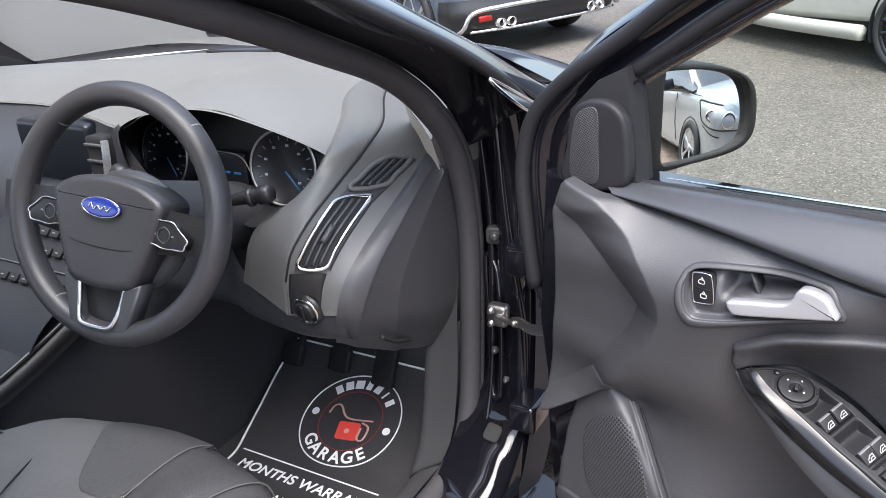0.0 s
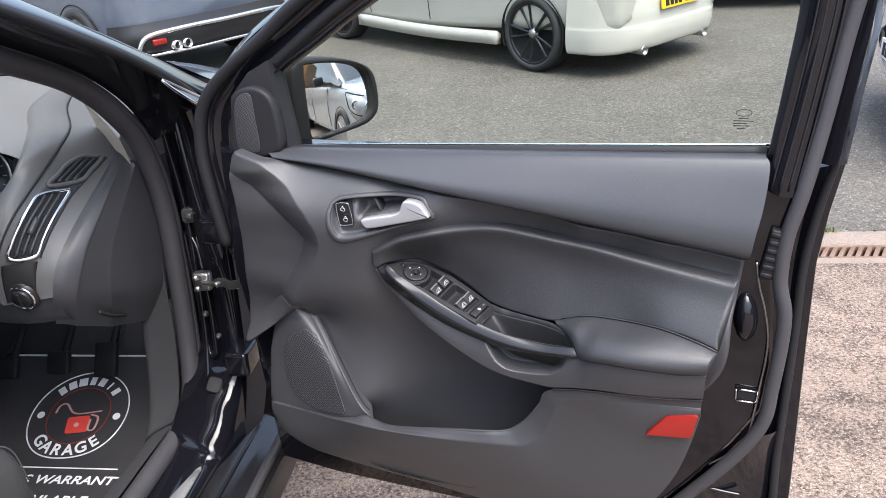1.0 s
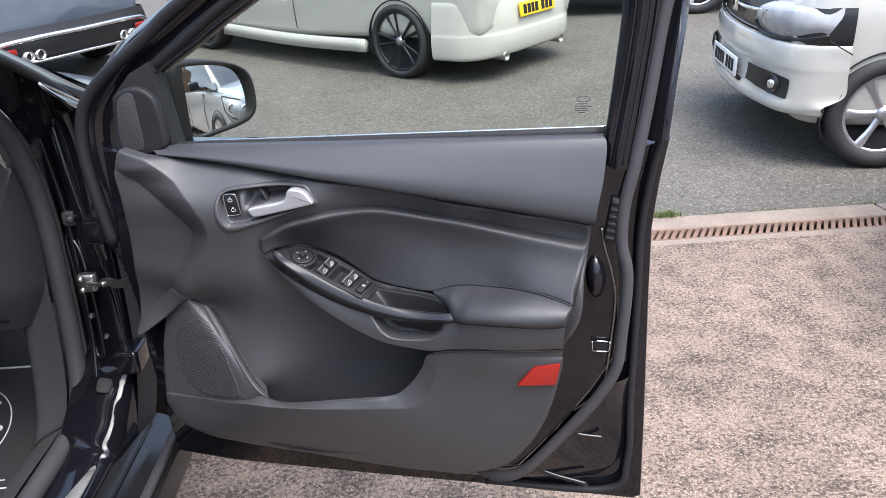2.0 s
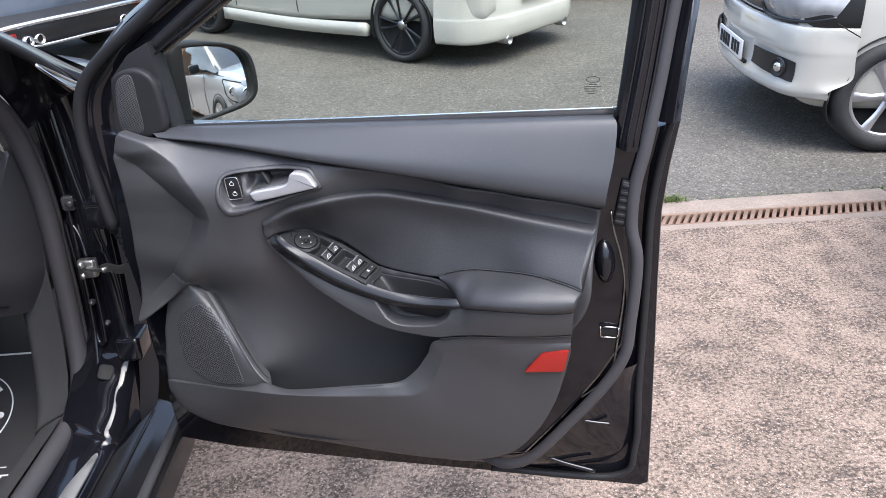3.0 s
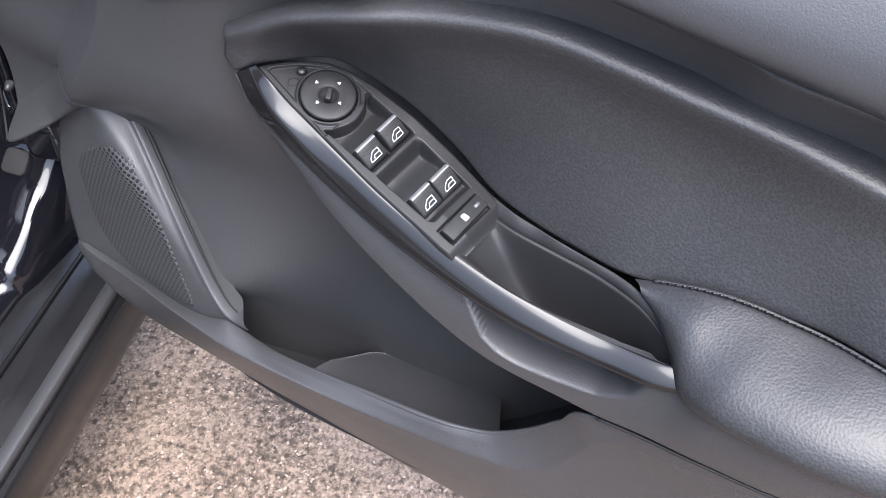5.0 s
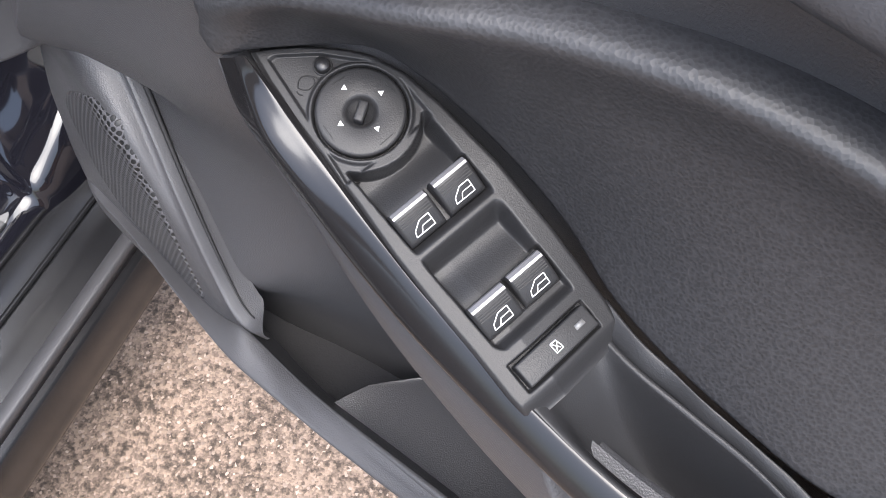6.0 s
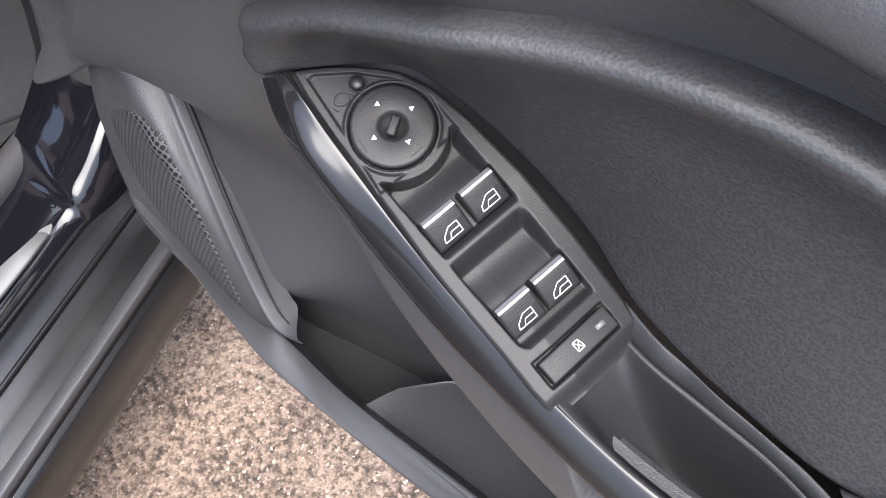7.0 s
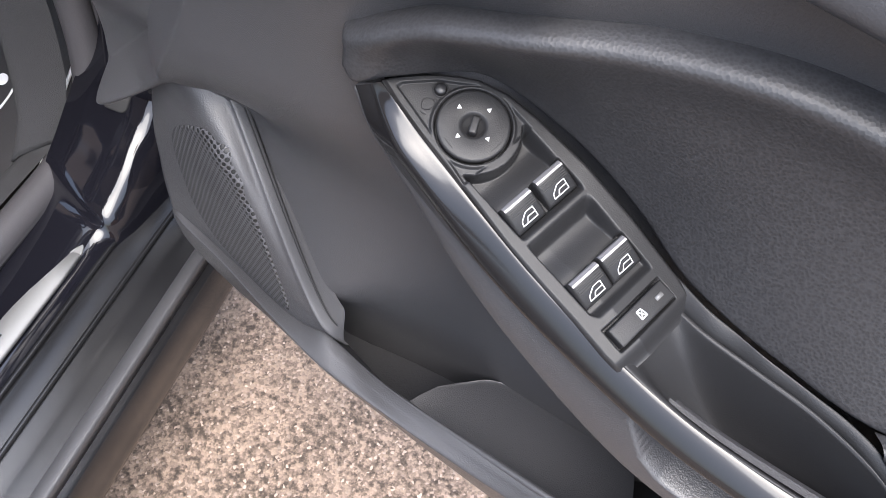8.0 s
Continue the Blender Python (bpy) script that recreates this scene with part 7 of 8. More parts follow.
# ---- centre console ----
con = thing("centre_console", pose(0, 0, 0), "dark centre console with a round start button", "console")
part("console_body", skin([[(-1.185, 0.15, 0.58), (-1.185, 0.5, 0.60), (-1.18, 0.70, 0.66), (-1.18, 0.82, 0.72)], [(-1.20, 0.15, 0.615), (-1.20, 0.5, 0.635), (-1.195, 0.70, 0.70), (-1.195, 0.83, 0.76)], [(-1.40, 0.15, 0.615), (-1.40, 0.5, 0.635), (-1.40, 0.70, 0.70), (-1.40, 0.83, 0.76)]], 30, 14), M_PACK, con, "dark console moulding")
part("console_trim", tube([(-1.195, 0.20, 0.622), (-1.195, 0.5, 0.638), (-1.19, 0.70, 0.700), (-1.19, 0.82, 0.757)], 0.006, 30, 8), M_GLOSS, con, "gloss edge strip")
bm_ = pose(-1.245, 0.545, 0.655, 18, 0, 0)
sb = part("start_button", lathe([(0, 0.008), (0.017, 0.008), (0.019, 0.006), (0.020, 0.0)], 32, bm_), M_HARD, con, "round start button")
part("button_ring", lathe([(0.0195, 0.004), (0.0215, 0.0085), (0.0245, 0.006), (0.026, 0.0)], 32, bm_), M_BRIGHT, sb, "bright ring")

# ---- steering wheel ----
WYAW, WTILT = 10, 18
WM = Matrix.Translation((-0.904, 0.637, 0.952)) @ pose(0, 0, 0, 0, 0, WYAW) @ pose(0, 0, 0, 90 - WTILT, 0, 0) @ pose(0, 0, 0, 0, 0, -6)   # x right, y up the wheel, z to the driver
wheel = thing("steering_wheel", WM, "black leather steering wheel with silver-edged lower spoke", "steering wheel")
M_RIM = mat("wheel_leather", (0.032, 0.032, 0.035), 0.38, grain=0.12, gscale=700, bump=0.0003, blotch=0.08, rough_var=0.06)
rim_pts = [(0.170 * math.cos(a), 0.170 * math.sin(a), 0) for a in np.linspace(0, 2 * np.pi, 48, endpoint=False)]
part("rim", tube(rim_pts, 0.0175, 96, 16, closed=True, flat=1.15), M_RIM, wheel, "leather-wrapped rim")
for a in (50, 132, 238, 287):
    c = Vector((0.170 * math.cos(radians(a)), 0.170 * math.sin(radians(a)), 0))
    part("rim_seam", lathe([(0.0178, -0.0012), (0.0186, 0.0), (0.0178, 0.0012)], 20, Matrix.Translation(c) @ pose(0, 0, 0, 90, 0, a)), M_SCUFF, wheel)
PAD = [(-0.091, 0.032), (-0.052, 0.050), (0.0, 0.055), (0.052, 0.050), (0.091, 0.032), (0.093, 0.014), (0.079, -0.040), (0.062, -0.082), (0.048, -0.098), (0.0, -0.105), (-0.048, -0.098), (-0.062, -0.082), (-0.079, -0.040), (-0.093, 0.014)]
pad = part("airbag_cover", plate([tuple(p[:2]) for p in spline([(x, y, 0) for x, y in PAD], 60, closed=True)], -0.035, 0.026, 0.016, 5), M_RIM, wheel, "smooth grey airbag cover")
part("cover_crease", tube([(-0.070, -0.036, 0.0245), (-0.03, -0.043, 0.0262), (0.03, -0.043, 0.0262), (0.070, -0.036, 0.0245)], 0.0010, 30, 5, up=(0, 0, 1)), M_DARK, pad)
part("shroud_ring", tube([(0.084 * math.cos(q), -0.025 + 0.074 * math.sin(q), -0.030) for q in np.linspace(0, 2 * np.pi, 40, endpoint=False)], 0.016, 80, 10, closed=True, up=(0, 0, 1)), M_SOFT, wheel, "hub shroud behind the cover")
emb = part("emblem", plate([(0.032 * math.cos(a), 0.0135 * math.sin(a)) for a in np.linspace(0, 2 * np.pi, 36, endpoint=False)], 0.026, 0.033, 0.003, 3, m=pose(0, 0.012, 0)), mat("blue_enamel", (0.012, 0.03, 0.22), 0.15, coat=0.8), wheel, "blue oval emblem")
part("emblem_rim", tube([(0.032 * math.cos(a), 0.012 + 0.0135 * math.sin(a), 0.0315) for a in np.linspace(0, 2 * np.pi, 36, endpoint=False)], 0.0012, 72, 6, closed=True, up=(0, 0, 1)), M_BRIGHT, emb, "bright rim")
part("emblem_bar", tube([(-0.019, 0.010, 0.0335), (-0.015, 0.0165, 0.0335), (-0.010, 0.0085, 0.0335), (-0.004, 0.014, 0.0335), (0.002, 0.009, 0.0335), (0.008, 0.0145, 0.0335), (0.013, 0.0085, 0.0335), (0.019, 0.0150, 0.0335)], 0.0011, 60, 5, up=(0, 0, 1)), M_BRIGHT, emb, "pale flourish")
for sx in (-1, 1):
    part("spoke", skin([[(sx * 0.06, 0.028, 0.010), (sx * 0.11, 0.022, 0.006), (sx * 0.165, 0.022, 0.0)], [(sx * 0.06, 0.0, 0.014), (sx * 0.11, -0.006, 0.010), (sx * 0.165, -0.004, 0.004)], [(sx * 0.055, -0.045, 0.008), (sx * 0.11, -0.038, 0.004), (sx * 0.165, -0.034, 0.0)]], 16, 10), M_HARD, wheel, "wheel spoke")
    swp = [(0.072, 0.010), (0.112, 0.009), (0.138, -0.012), (0.132, -0.026), (0.100, -0.028), (0.073, -0.022)]
    sp = part("switch_pad", plate([(sx * x, y) for x, y in swp], 0.004, 0.020, 0.003, 2), M_HARD, wheel, "black thumb switch pad")
    part("pad_edge", tube([(sx * x, y, 0.0205) for p, q in zip(swp, swp[1:] + swp[:1]) for x, y in (p, ((p[0] + q[0]) / 2, (p[1] + q[1]) / 2))], 0.0013, 60, 6, closed=True, up=(0, 0, 1)), M_CHROME, sp, "bright edge")
    part("thumb_ring", tube([(sx * 0.099 + 0.010 * math.cos(q), -0.010 + 0.010 * math.sin(q), 0.0205) for q in np.linspace(0, 2 * np.pi, 20, endpoint=False)], 0.0012, 40, 5, closed=True, up=(0, 0, 1)), M_SOFT, sp)
    for k in range(4):
        part("switch_mark", box(sx * 0.099 + 0.0145 * math.cos(k * math.pi / 2), -0.010 + 0.0105 * math.sin(k * math.pi / 2), 0.0205, 0.0036, 0.0022, 0.001, 0), M_SCUFF, sp, smooth=False)
    part("strut", plate([(sx * x, y) for x, y in ((0.068, -0.086), (0.039, -0.100), (0.031, -0.146), (0.020, -0.157), (0.022, -0.178), (0.044, -0.174), (0.052, -0.150))], -0.012, 0.019, 0.005, 3), M_SOFT, wheel, "satin strut of the lower spoke")
part("lower_spoke", skin([[(-0.036, -0.075, 0.010), (-0.038, -0.12, 0.004), (-0.034, -0.162, 0.0)], [(0, -0.08, 0.014), (0, -0.12, 0.006), (0, -0.166, 0.004)], [(0.036, -0.075, 0.010), (0.038, -0.12, 0.004), (0.034, -0.162, 0.0)]], 16, 12), M_HARD, wheel, "lower spoke")
vee = [(-0.040, -0.096, 0.014), (-0.036, -0.125, 0.016), (-0.031, -0.146, 0.020), (-0.023, -0.156, 0.0225), (0.0, -0.158, 0.023), (0.023, -0.156, 0.0225), (0.031, -0.146, 0.020), (0.036, -0.125, 0.016), (0.040, -0.096, 0.014)]
part("silver_vee", tube(vee, 0.0034, 60, 8, up=(0, 0, 1)), M_CHROME, wheel, "silver edge of the lower spoke")
part("column", skin([[(0.072 * math.cos(a), -0.01 + 0.06 * math.sin(a), zz) for a in np.linspace(0, 2 * np.pi, 24)] for zz in (-0.03, -0.10, -0.20, -0.30)], 40, 12), M_SOFT, wheel, "steering column shroud")
WI = WM.inverted()
for root, tip, mid in (((-0.862, 0.790, 0.925), (-0.784, 0.812, 0.941), (-0.82, 0.80, 0.935)), ((-0.96, 0.79, 0.93), (-1.075, 0.785, 0.955), (-1.02, 0.785, 0.945))):
    ra, rb, rc = WI @ Vector(root), WI @ Vector(mid), WI @ Vector(tip)
    st = part("stalk", tube([tuple(ra), tuple(rb), tuple(rc)], [0.008, 0.010, 0.013], 20, 10), M_HARD, wheel, "control stalk with a fat end")
    ax = (rc - ra).to_track_quat("Z", "Y").to_matrix().to_4x4()
    part("stalk_end", lathe([(0, 0.012), (0.011, 0.012), (0.0145, 0.007), (0.0145, -0.010), (0.011, -0.014)], 20, Matrix.Translation(rc) @ ax), M_HARD, st)
    part("stalk_ring", lathe([(0.0125, -0.020), (0.0150, -0.022), (0.0150, -0.028), (0.0120, -0.030)], 20, Matrix.Translation(rc) @ ax), M_HARD, st)

# ---- seat, pedals, floor mat ----
seat = thing("driver_seat", pose(0, 0.03, 0.045), "dark fabric driver's seat cushion with leather side bolsters", "car seat")
cush = [[(-1.10, -0.35, 0.52), (-1.10, 0.1, 0.53), (-1.10, 0.40, 0.575), (-1.10, 0.485, 0.562), (-1.10, 0.52, 0.46)],
        [(-1.03, -0.35, 0.52), (-1.03, 0.1, 0.53), (-1.03, 0.43, 0.585), (-1.03, 0.545, 0.568), (-1.03, 0.58, 0.46)],
        [(-0.88, -0.35, 0.51), (-0.88, 0.1, 0.52), (-0.88, 0.45, 0.580), (-0.88, 0.585, 0.565), (-0.88, 0.625, 0.46)],
        [(-0.77, -0.35, 0.52), (-0.77, 0.1, 0.53), (-0.77, 0.45, 0.585), (-0.77, 0.58, 0.570), (-0.77, 0.62, 0.46)]]
M_WOVEN = mat("woven_panel", (0.045, 0.044, 0.043), 0.9, grain=0.35, gscale=500, bump=0.0008, blotch=0.1)
part("cushion", skin(cush, 40, 24), M_FABRIC, seat, "woven charcoal seat fabric")
M_SEATL = mat("seat_leather", (0.055, 0.054, 0.053), 0.36, grain=0.1, gscale=420, bump=0.0004, blotch=0.08, rough_var=0.06, kind="VORONOI")
seat_z = tps([tuple(p) for p in skin(cush, 22, 12)[0] if 0.05 < p[1] < 0.60 and p[2] > 0.53])
panel = []
for y, xl, xr in ((0.596, -0.968, -0.785), (0.583, -0.965, -0.778), (0.565, -0.958, -0.777), (0.540, -0.948, -0.778), (0.50, -0.922, -0.781), (0.455, -0.893, -0.786), (0.435, -0.876, -0.794), (0.424, -0.858, -0.808)):
    xs = xl + (xr - xl) * np.array((0.0, 0.02, 0.2, 0.4, 0.6, 0.8, 0.98, 1.0))
    panel.append([(x, y, float(seat_z(x, y)) + (-0.003 if k in (0, 7) else 0.0028)) for k, x in enumerate(xs)])
part("woven_panel", skin(panel, 40, 40, paired=True), M_WOVEN, seat, "darker woven centre panel")
part("seam", tube([(-0.925, 0.30, 0.568), (-0.965, 0.399, 0.5815), (-1.008, 0.515, 0.5775), (-1.020, 0.560, 0.556)], 0.0016, 30, 5), M_DARK, seat)
part("seam", tube([(-0.785, 0.30, 0.570), (-0.782, 0.42, 0.5855), (-0.776, 0.52, 0.582), (-0.772, 0.585, 0.569)], 0.0016, 30, 5), M_DARK, seat)
bol = [[(-0.775, -0.35, 0.53), (-0.775, 0.1, 0.54), (-0.775, 0.45, 0.592), (-0.775, 0.575, 0.572), (-0.775, 0.615, 0.46)],
       [(-0.72, -0.35, 0.60), (-0.72, 0.1, 0.60), (-0.72, 0.40, 0.615), (-0.715, 0.56, 0.575), (-0.72, 0.605, 0.46)],
       [(-0.675, -0.35, 0.60), (-0.672, 0.1, 0.60), (-0.665, 0.40, 0.610), (-0.660, 0.55, 0.565), (-0.665, 0.59, 0.46)],
       [(-0.65, -0.35, 0.52), (-0.645, 0.1, 0.52), (-0.635, 0.40, 0.54), (-0.635, 0.53, 0.51), (-0.645, 0.56, 0.42)],
       [(-0.66, -0.35, 0.36), (-0.655, 0.1, 0.36), (-0.655, 0.40, 0.36), (-0.655, 0.50, 0.36), (-0.66, 0.52, 0.36)]]
part("bolster", skin(bol, 40, 30), M_SEATL, seat, "black leather side bolster")
bol2 = [[(-1.085 - (x + 0.775) * 0.75, y - (0.10 if y > 0.3 else 0.0), z) for x, y, z in r] for r in bol]
part("bolster", skin(bol2, 40, 30), M_SEATL, seat, "black leather side bolster")
M_THREAD = mat("pale_thread", (0.10, 0.098, 0.092), 0.7)
part("stitching", tube([(-0.7745, -0.3, 0.5345), (-0.7745, 0.1, 0.5435), (-0.774, 0.45, 0.5955), (-0.774, 0.575, 0.5760), (-0.775, 0.612, 0.48)], 0.0012, 60, 5), M_THREAD, seat, "pale seat stitching")
part("stitching", tube([(-0.672, -0.3, 0.6035), (-0.670, 0.1, 0.6035), (-0.663, 0.40, 0.6125), (-0.658, 0.552, 0.567), (-0.663, 0.592, 0.47)], 0.0014, 60, 5), M_THREAD, seat)
part("seat_base", box(-0.90, 0.1, 0.36, 0.44, 0.9, 0.22, 0.03, 2), M_CARPET, seat)
for xc, yc, zc, h in ((-0.865, 1.19, 0.405, 0.085), (-0.99, 1.19, 0.395, 0.055), (-1.13, 1.19, 0.380, 0.055)):
    pd = thing("pedal", pose(xc, yc, zc, -28, 0, 0), "black rubber foot pedal under the dashboard", "pedal", group="foot pedals")
    part("pad", box(0, 0, 0, 0.055, 0.018, h, 0.006, 2), M_DARK, pd)
    part("arm", tube([(0, 0.01, 0), (0, 0.05, 0.10), (0, 0.10, 0.28)], 0.009, 12, 8), M_DARK, pd)


def mat_z(y):
    return 0.254 + 0.45 * (math.sqrt((y - 1.02) ** 2 + 0.0004) + y - 1.02) / 2


mats = thing("floor_mat", pose(0, 0, 0), "black carpet floor mat printed with a garage badge and lettering", "floor mat")
m_l = [(-1.10, 0.45), (-1.115, 0.8), (-1.125, 0.955), (-1.150, 1.02), (-1.165, 1.10), (-1.178, 1.18), (-1.184, 1.27)]
m_r = [(-0.70, 0.45), (-0.70, 0.8), (-0.70, 0.98), (-0.715, 1.03), (-0.722, 1.12), (-0.73, 1.20), (-0.735, 1.27)]
lz, rz = spline([(x, y, 0) for x, y in m_l], 50), spline([(x, y, 0) for x, y in m_r], 50)
rows = [[(l[0] + (r[0] - l[0]) * k, l[1] + (r[1] - l[1]) * k, mat_z(l[1]) - drop) for l, r in zip(lz, rz)] for k, drop in ((0, 0.012), (0.004, 0.0), (0.25, 0), (0.5, 0), (0.75, 0), (0.996, 0), (1, 0.012))]
part("mat_body", skin(rows, 50, 40, paired=True), M_MAT, mats)
for side in (lz, rz):
    part("bound_edge", tube([(p[0], p[1], mat_z(p[1]) + 0.0015) for p in side[::3]], 0.0028, 60, 5), M_WHITE, mats, "pale bound edge")
part("bound_edge", tube([(-1.184, 1.27, mat_z(1.27) + 0.001), (-0.735, 1.27, mat_z(1.27) + 0.001)], 0.0028, 12, 5), M_WHITE, mats)
BC = (-0.919, 1.112)
MAT_TILT = 24.2


def on_mat(dx, dy, lift=0.002):
    return (BC[0] + dx, BC[1] + dy * 0.912, mat_z(BC[1] + dy * 0.912) + lift)


def circle(r, k=48, z=0.0022):
    return [on_mat(r * math.cos(a), r * math.sin(a), z) for a in np.linspace(0, 2 * np.pi, k, endpoint=False)]


part("badge_ring", tube(circle(0.120), 0.0017, 96, 5, closed=True), M_WHITE, mats, "white printed ring")
M_DRED = mat("dull_red_print", (0.22, 0.025, 0.02), 0.7)
M_REDP = mat("red_print", (0.60, 0.05, 0.035), 0.6)
M_PINK = mat("pale_red_print", (0.55, 0.30, 0.26), 0.6)
part("badge_ring", tube(circle(0.076), 0.0012, 96, 5, closed=True), M_DRED, mats, "thin red printed ring")
for sx in (-1, 1):
    part("badge_dot", lathe([(0, 0.0012), (0.009, 0.0012), (0.009, 0)], 20, pose(*on_mat(sx * 0.096, 0, 0.001), MAT_TILT, 0, 0)), M_WHITE, mats, smooth=False)
# the name on the badge as plain bars along the arc
for k in range(7):
    a = radians(90 + 46 - k * 15.3)
    w = (0.017, 0.019, 0.021, 0.014, 0.017, 0.004, 0.013)[k]
    x, y = on_mat(0.096 * math.cos(a), 0.096 * math.sin(a))[:2]
    part("badge_bar", box(0, 0, 0, w, 0.022, 0.001, 0, 1, pose(x, y, mat_z(y) + 0.0022, MAT_TILT, 0, 0) @ pose(0, 0, 0, 0, 0, math.degrees(a) - 90)), M_WHITE, mats, smooth=False)


def lettering(name, text, size, m, material, parent, weight=0.0):
    cu = bpy.data.curves.new(name, "FONT")
    cu.body, cu.size, cu.align_x, cu.align_y, cu.extrude, cu.offset = text, size, "CENTER", "CENTER", 0.0004, weight
    tmp = bpy.data.objects.new(name, cu)
    me = bpy.data.meshes.new_from_object(tmp)
    bpy.data.objects.remove(tmp)
    me.materials.append(material)
    ob = new(name, me)
    ob.parent, ob.matrix_local = parent, m
    return ob


for k, ch in enumerate("GARAGE"):
    a = radians(270 - 44 + k * 17.6)
    x, y = on_mat(0.096 * math.cos(a), 0.096 * math.sin(a))[:2]
    lettering("badge_letter", ch, 0.040, pose(x, y, mat_z(y) + 0.0022, MAT_TILT, 0, 0) @ pose(0, 0, 0, 0, 0, math.degrees(a) + 90), M_WHITE, mats, 0.0008)
part("can_body", plate(rounded(0.052, 0.044, 0.006), 0, 0.001, 0, m=pose(*on_mat(0.009, -0.026, 0.003), MAT_TILT, 0, 12)), M_REDP, mats, "red oil can print", smooth=False)
part("can_dot", lathe([(0, 0.001), (0.006, 0.001), (0.006, 0)], 14, pose(*on_mat(0.007, -0.028, 0.0045), MAT_TILT, 0, 0)), M_PINK, mats, smooth=False)
part("can_spout", tube([on_mat(*q, 0.003) for q in ((-0.060, 0.004), (-0.056, 0.024), (-0.040, 0.029), (-0.008, 0.004), (0.055, 0.012))], 0.0028, 40, 5, flat=0.4), M_PINK, mats)
part("can_handle", tube([on_mat(*q, 0.003) for q in ((0.032, 0.002), (0.052, -0.006), (0.053, -0.036), (0.039, -0.038), (0.035, -0.011))], 0.0028, 40, 5, flat=0.4), M_PINK, mats)
part("print_rule", box(-0.935, 0.972, mat_z(0.97) + 0.0015, 0.36, 0.003, 0.001, 0), M_WHITE, mats, smooth=False)
lettering("print_line", "MONTHS WARRANTY", 0.037, pose(-0.905, 0.932, mat_z(0.9) + 0.0018, 0, 0, 0), M_WHITE, mats, 0.0006)
lettering("print_line", "CE AVAILABLE", 0.037, pose(-0.890, 0.868, mat_z(0.9) + 0.0018, 0, 0, 0), M_WHITE, mats, 0.0006)
for x0, w in ((-1.0, 0.03), (-0.94, 0.06), (-0.86, 0.05), (-0.79, 0.04)):
    part("print_bar", box(x0, 0.806, mat_z(0.8) + 0.0015, w, 0.028, 0.001, 0), M_WHITE, mats, smooth=False)

# ---- parked cars (own frame: x forward from the rear axle, y to its left, z up) ----
def parked_car(name, label, m, paint, wb, fo, ro, w, h, r, rim_mat, low=0.0, belt=0.92, deck=0.9, roof=(0.1, 0.45, 0.80), spokes=5, group="parked cars", front=(0.97, 0.88, 0.70), twin=False):
    """Body lofted along its length, with a glasshouse, arches and wheels."""
    c = thing(name, m, label, "car", group)
    x0, x1 = -ro, wb + fo
    L = x1 - x0
    st = []
    for t, ws, zb, zt, bulge in ((0.0, 0.80, 0.34, belt - 0.06, 0.90), (0.015, 0.90, 0.27, belt + 0.02, 0.97), (0.06, 0.97, 0.24, belt + 0.04, 1.0), (0.2, 1.0, 0.22, belt + 0.02, 1.0), (0.5, 1.0, 0.20, belt, 1.0), (0.78, 1.0, 0.21, belt - 0.02, 1.0), (0.92, front[0], 0.22, deck - 0.10, 1.0), (0.975, front[1], 0.24, deck - 0.18, 0.96), (1.0, front[2], 0.30, deck - 0.26, 0.88)):
        x = x0 + L * t
        y = w * ws
        zb += low * (1.0 if t < 0.3 else 0.4)
        st.append([(x, 0, zb), (x, y * 0.80, zb), (x, y * 0.95, zb + 0.03), (x, y * 0.985, zb + 0.16), (x, y, 0.30 + 0.45 * (zt - 0.1)), (x, y * 0.985, zt - 0.12), (x, y * 0.93, zt - 0.02), (x, y * 0.80, zt + 0.01), (x, 0, zt + 0.03)])
    full = []
    for row in st:
        full.append(row + [(x, -y, z) for x, y, z in row[-2:0:-1]] + row[:1])
    v, f = skin(full, 65, 60, paired=True)
    f = list(f) + [tuple(range(64)), tuple(range(59 * 65, 59 * 65 + 64))]
    part("body", (v, f), paint, c, sharp=50)
    g = []
    for t, ws, zz in ((roof[0], 0.86, belt - 0.02), (roof[0] + 0.10, 0.70, h - 0.06), (roof[1], 0.70, h), (roof[1] + 0.14, 0.70, h - 0.05), (roof[2], 0.88, belt - 0.04)):
        x = x0 + L * t
        y = w * ws
        g.append([(x, 0, belt - 0.05), (x, w * 0.92, belt - 0.05), (x, (y + w * 0.92) / 2, (zz + belt) / 2), (x, y, zz - 0.03), (x, y * 0.8, zz), (x, 0, zz + 0.01)])
    full = [row + [(x, -y, z) for x, y, z in row[-2:0:-1]] + row[:1] for row in g]
    part("cabin_glass", skin(full, 41, 30, paired=True), M_CARGLASS, c, "dark tinted windows")
    part("roof", skin([[(p[0], s * p[1] * k, p[2] + 0.006) for p in (row[4] for row in g[1:4])] for s, k in ((1, 1.0), (1, 0.5), (-1, 0.5), (-1, 1.0))], 20, 10), paint, c)
    for xw in (0.0, wb):
        for s in (1, -1):
            am = Matrix.Translation((xw, s * (w + 0.004), r)) @ pose(0, 0, 0, -90 * s, 0, 0)
            av, af = lathe([(0, -0.10), (r + 0.018, -0.10), (r + 0.022, -0.004), (r + 0.026, 0.003), (r + 0.032, -0.004)], 48, am)
            part("wheel_arch", (av, [q for q in af if min(av[i][2] for i in q) > r - 0.14]), M_DARK, c)
            road_wheel(c, xw, s * (w + 0.012), s, r, rim_mat, spokes, None, twin)
    return c


def at_ground(x, y, az):
    slope = math.atan(SLOPE)
    return Matrix.Translation((x, y, asphalt_z(y))) @ Matrix.Rotation(slope, 4, "X") @ pose(0, 0, 0, 0, 0, az)


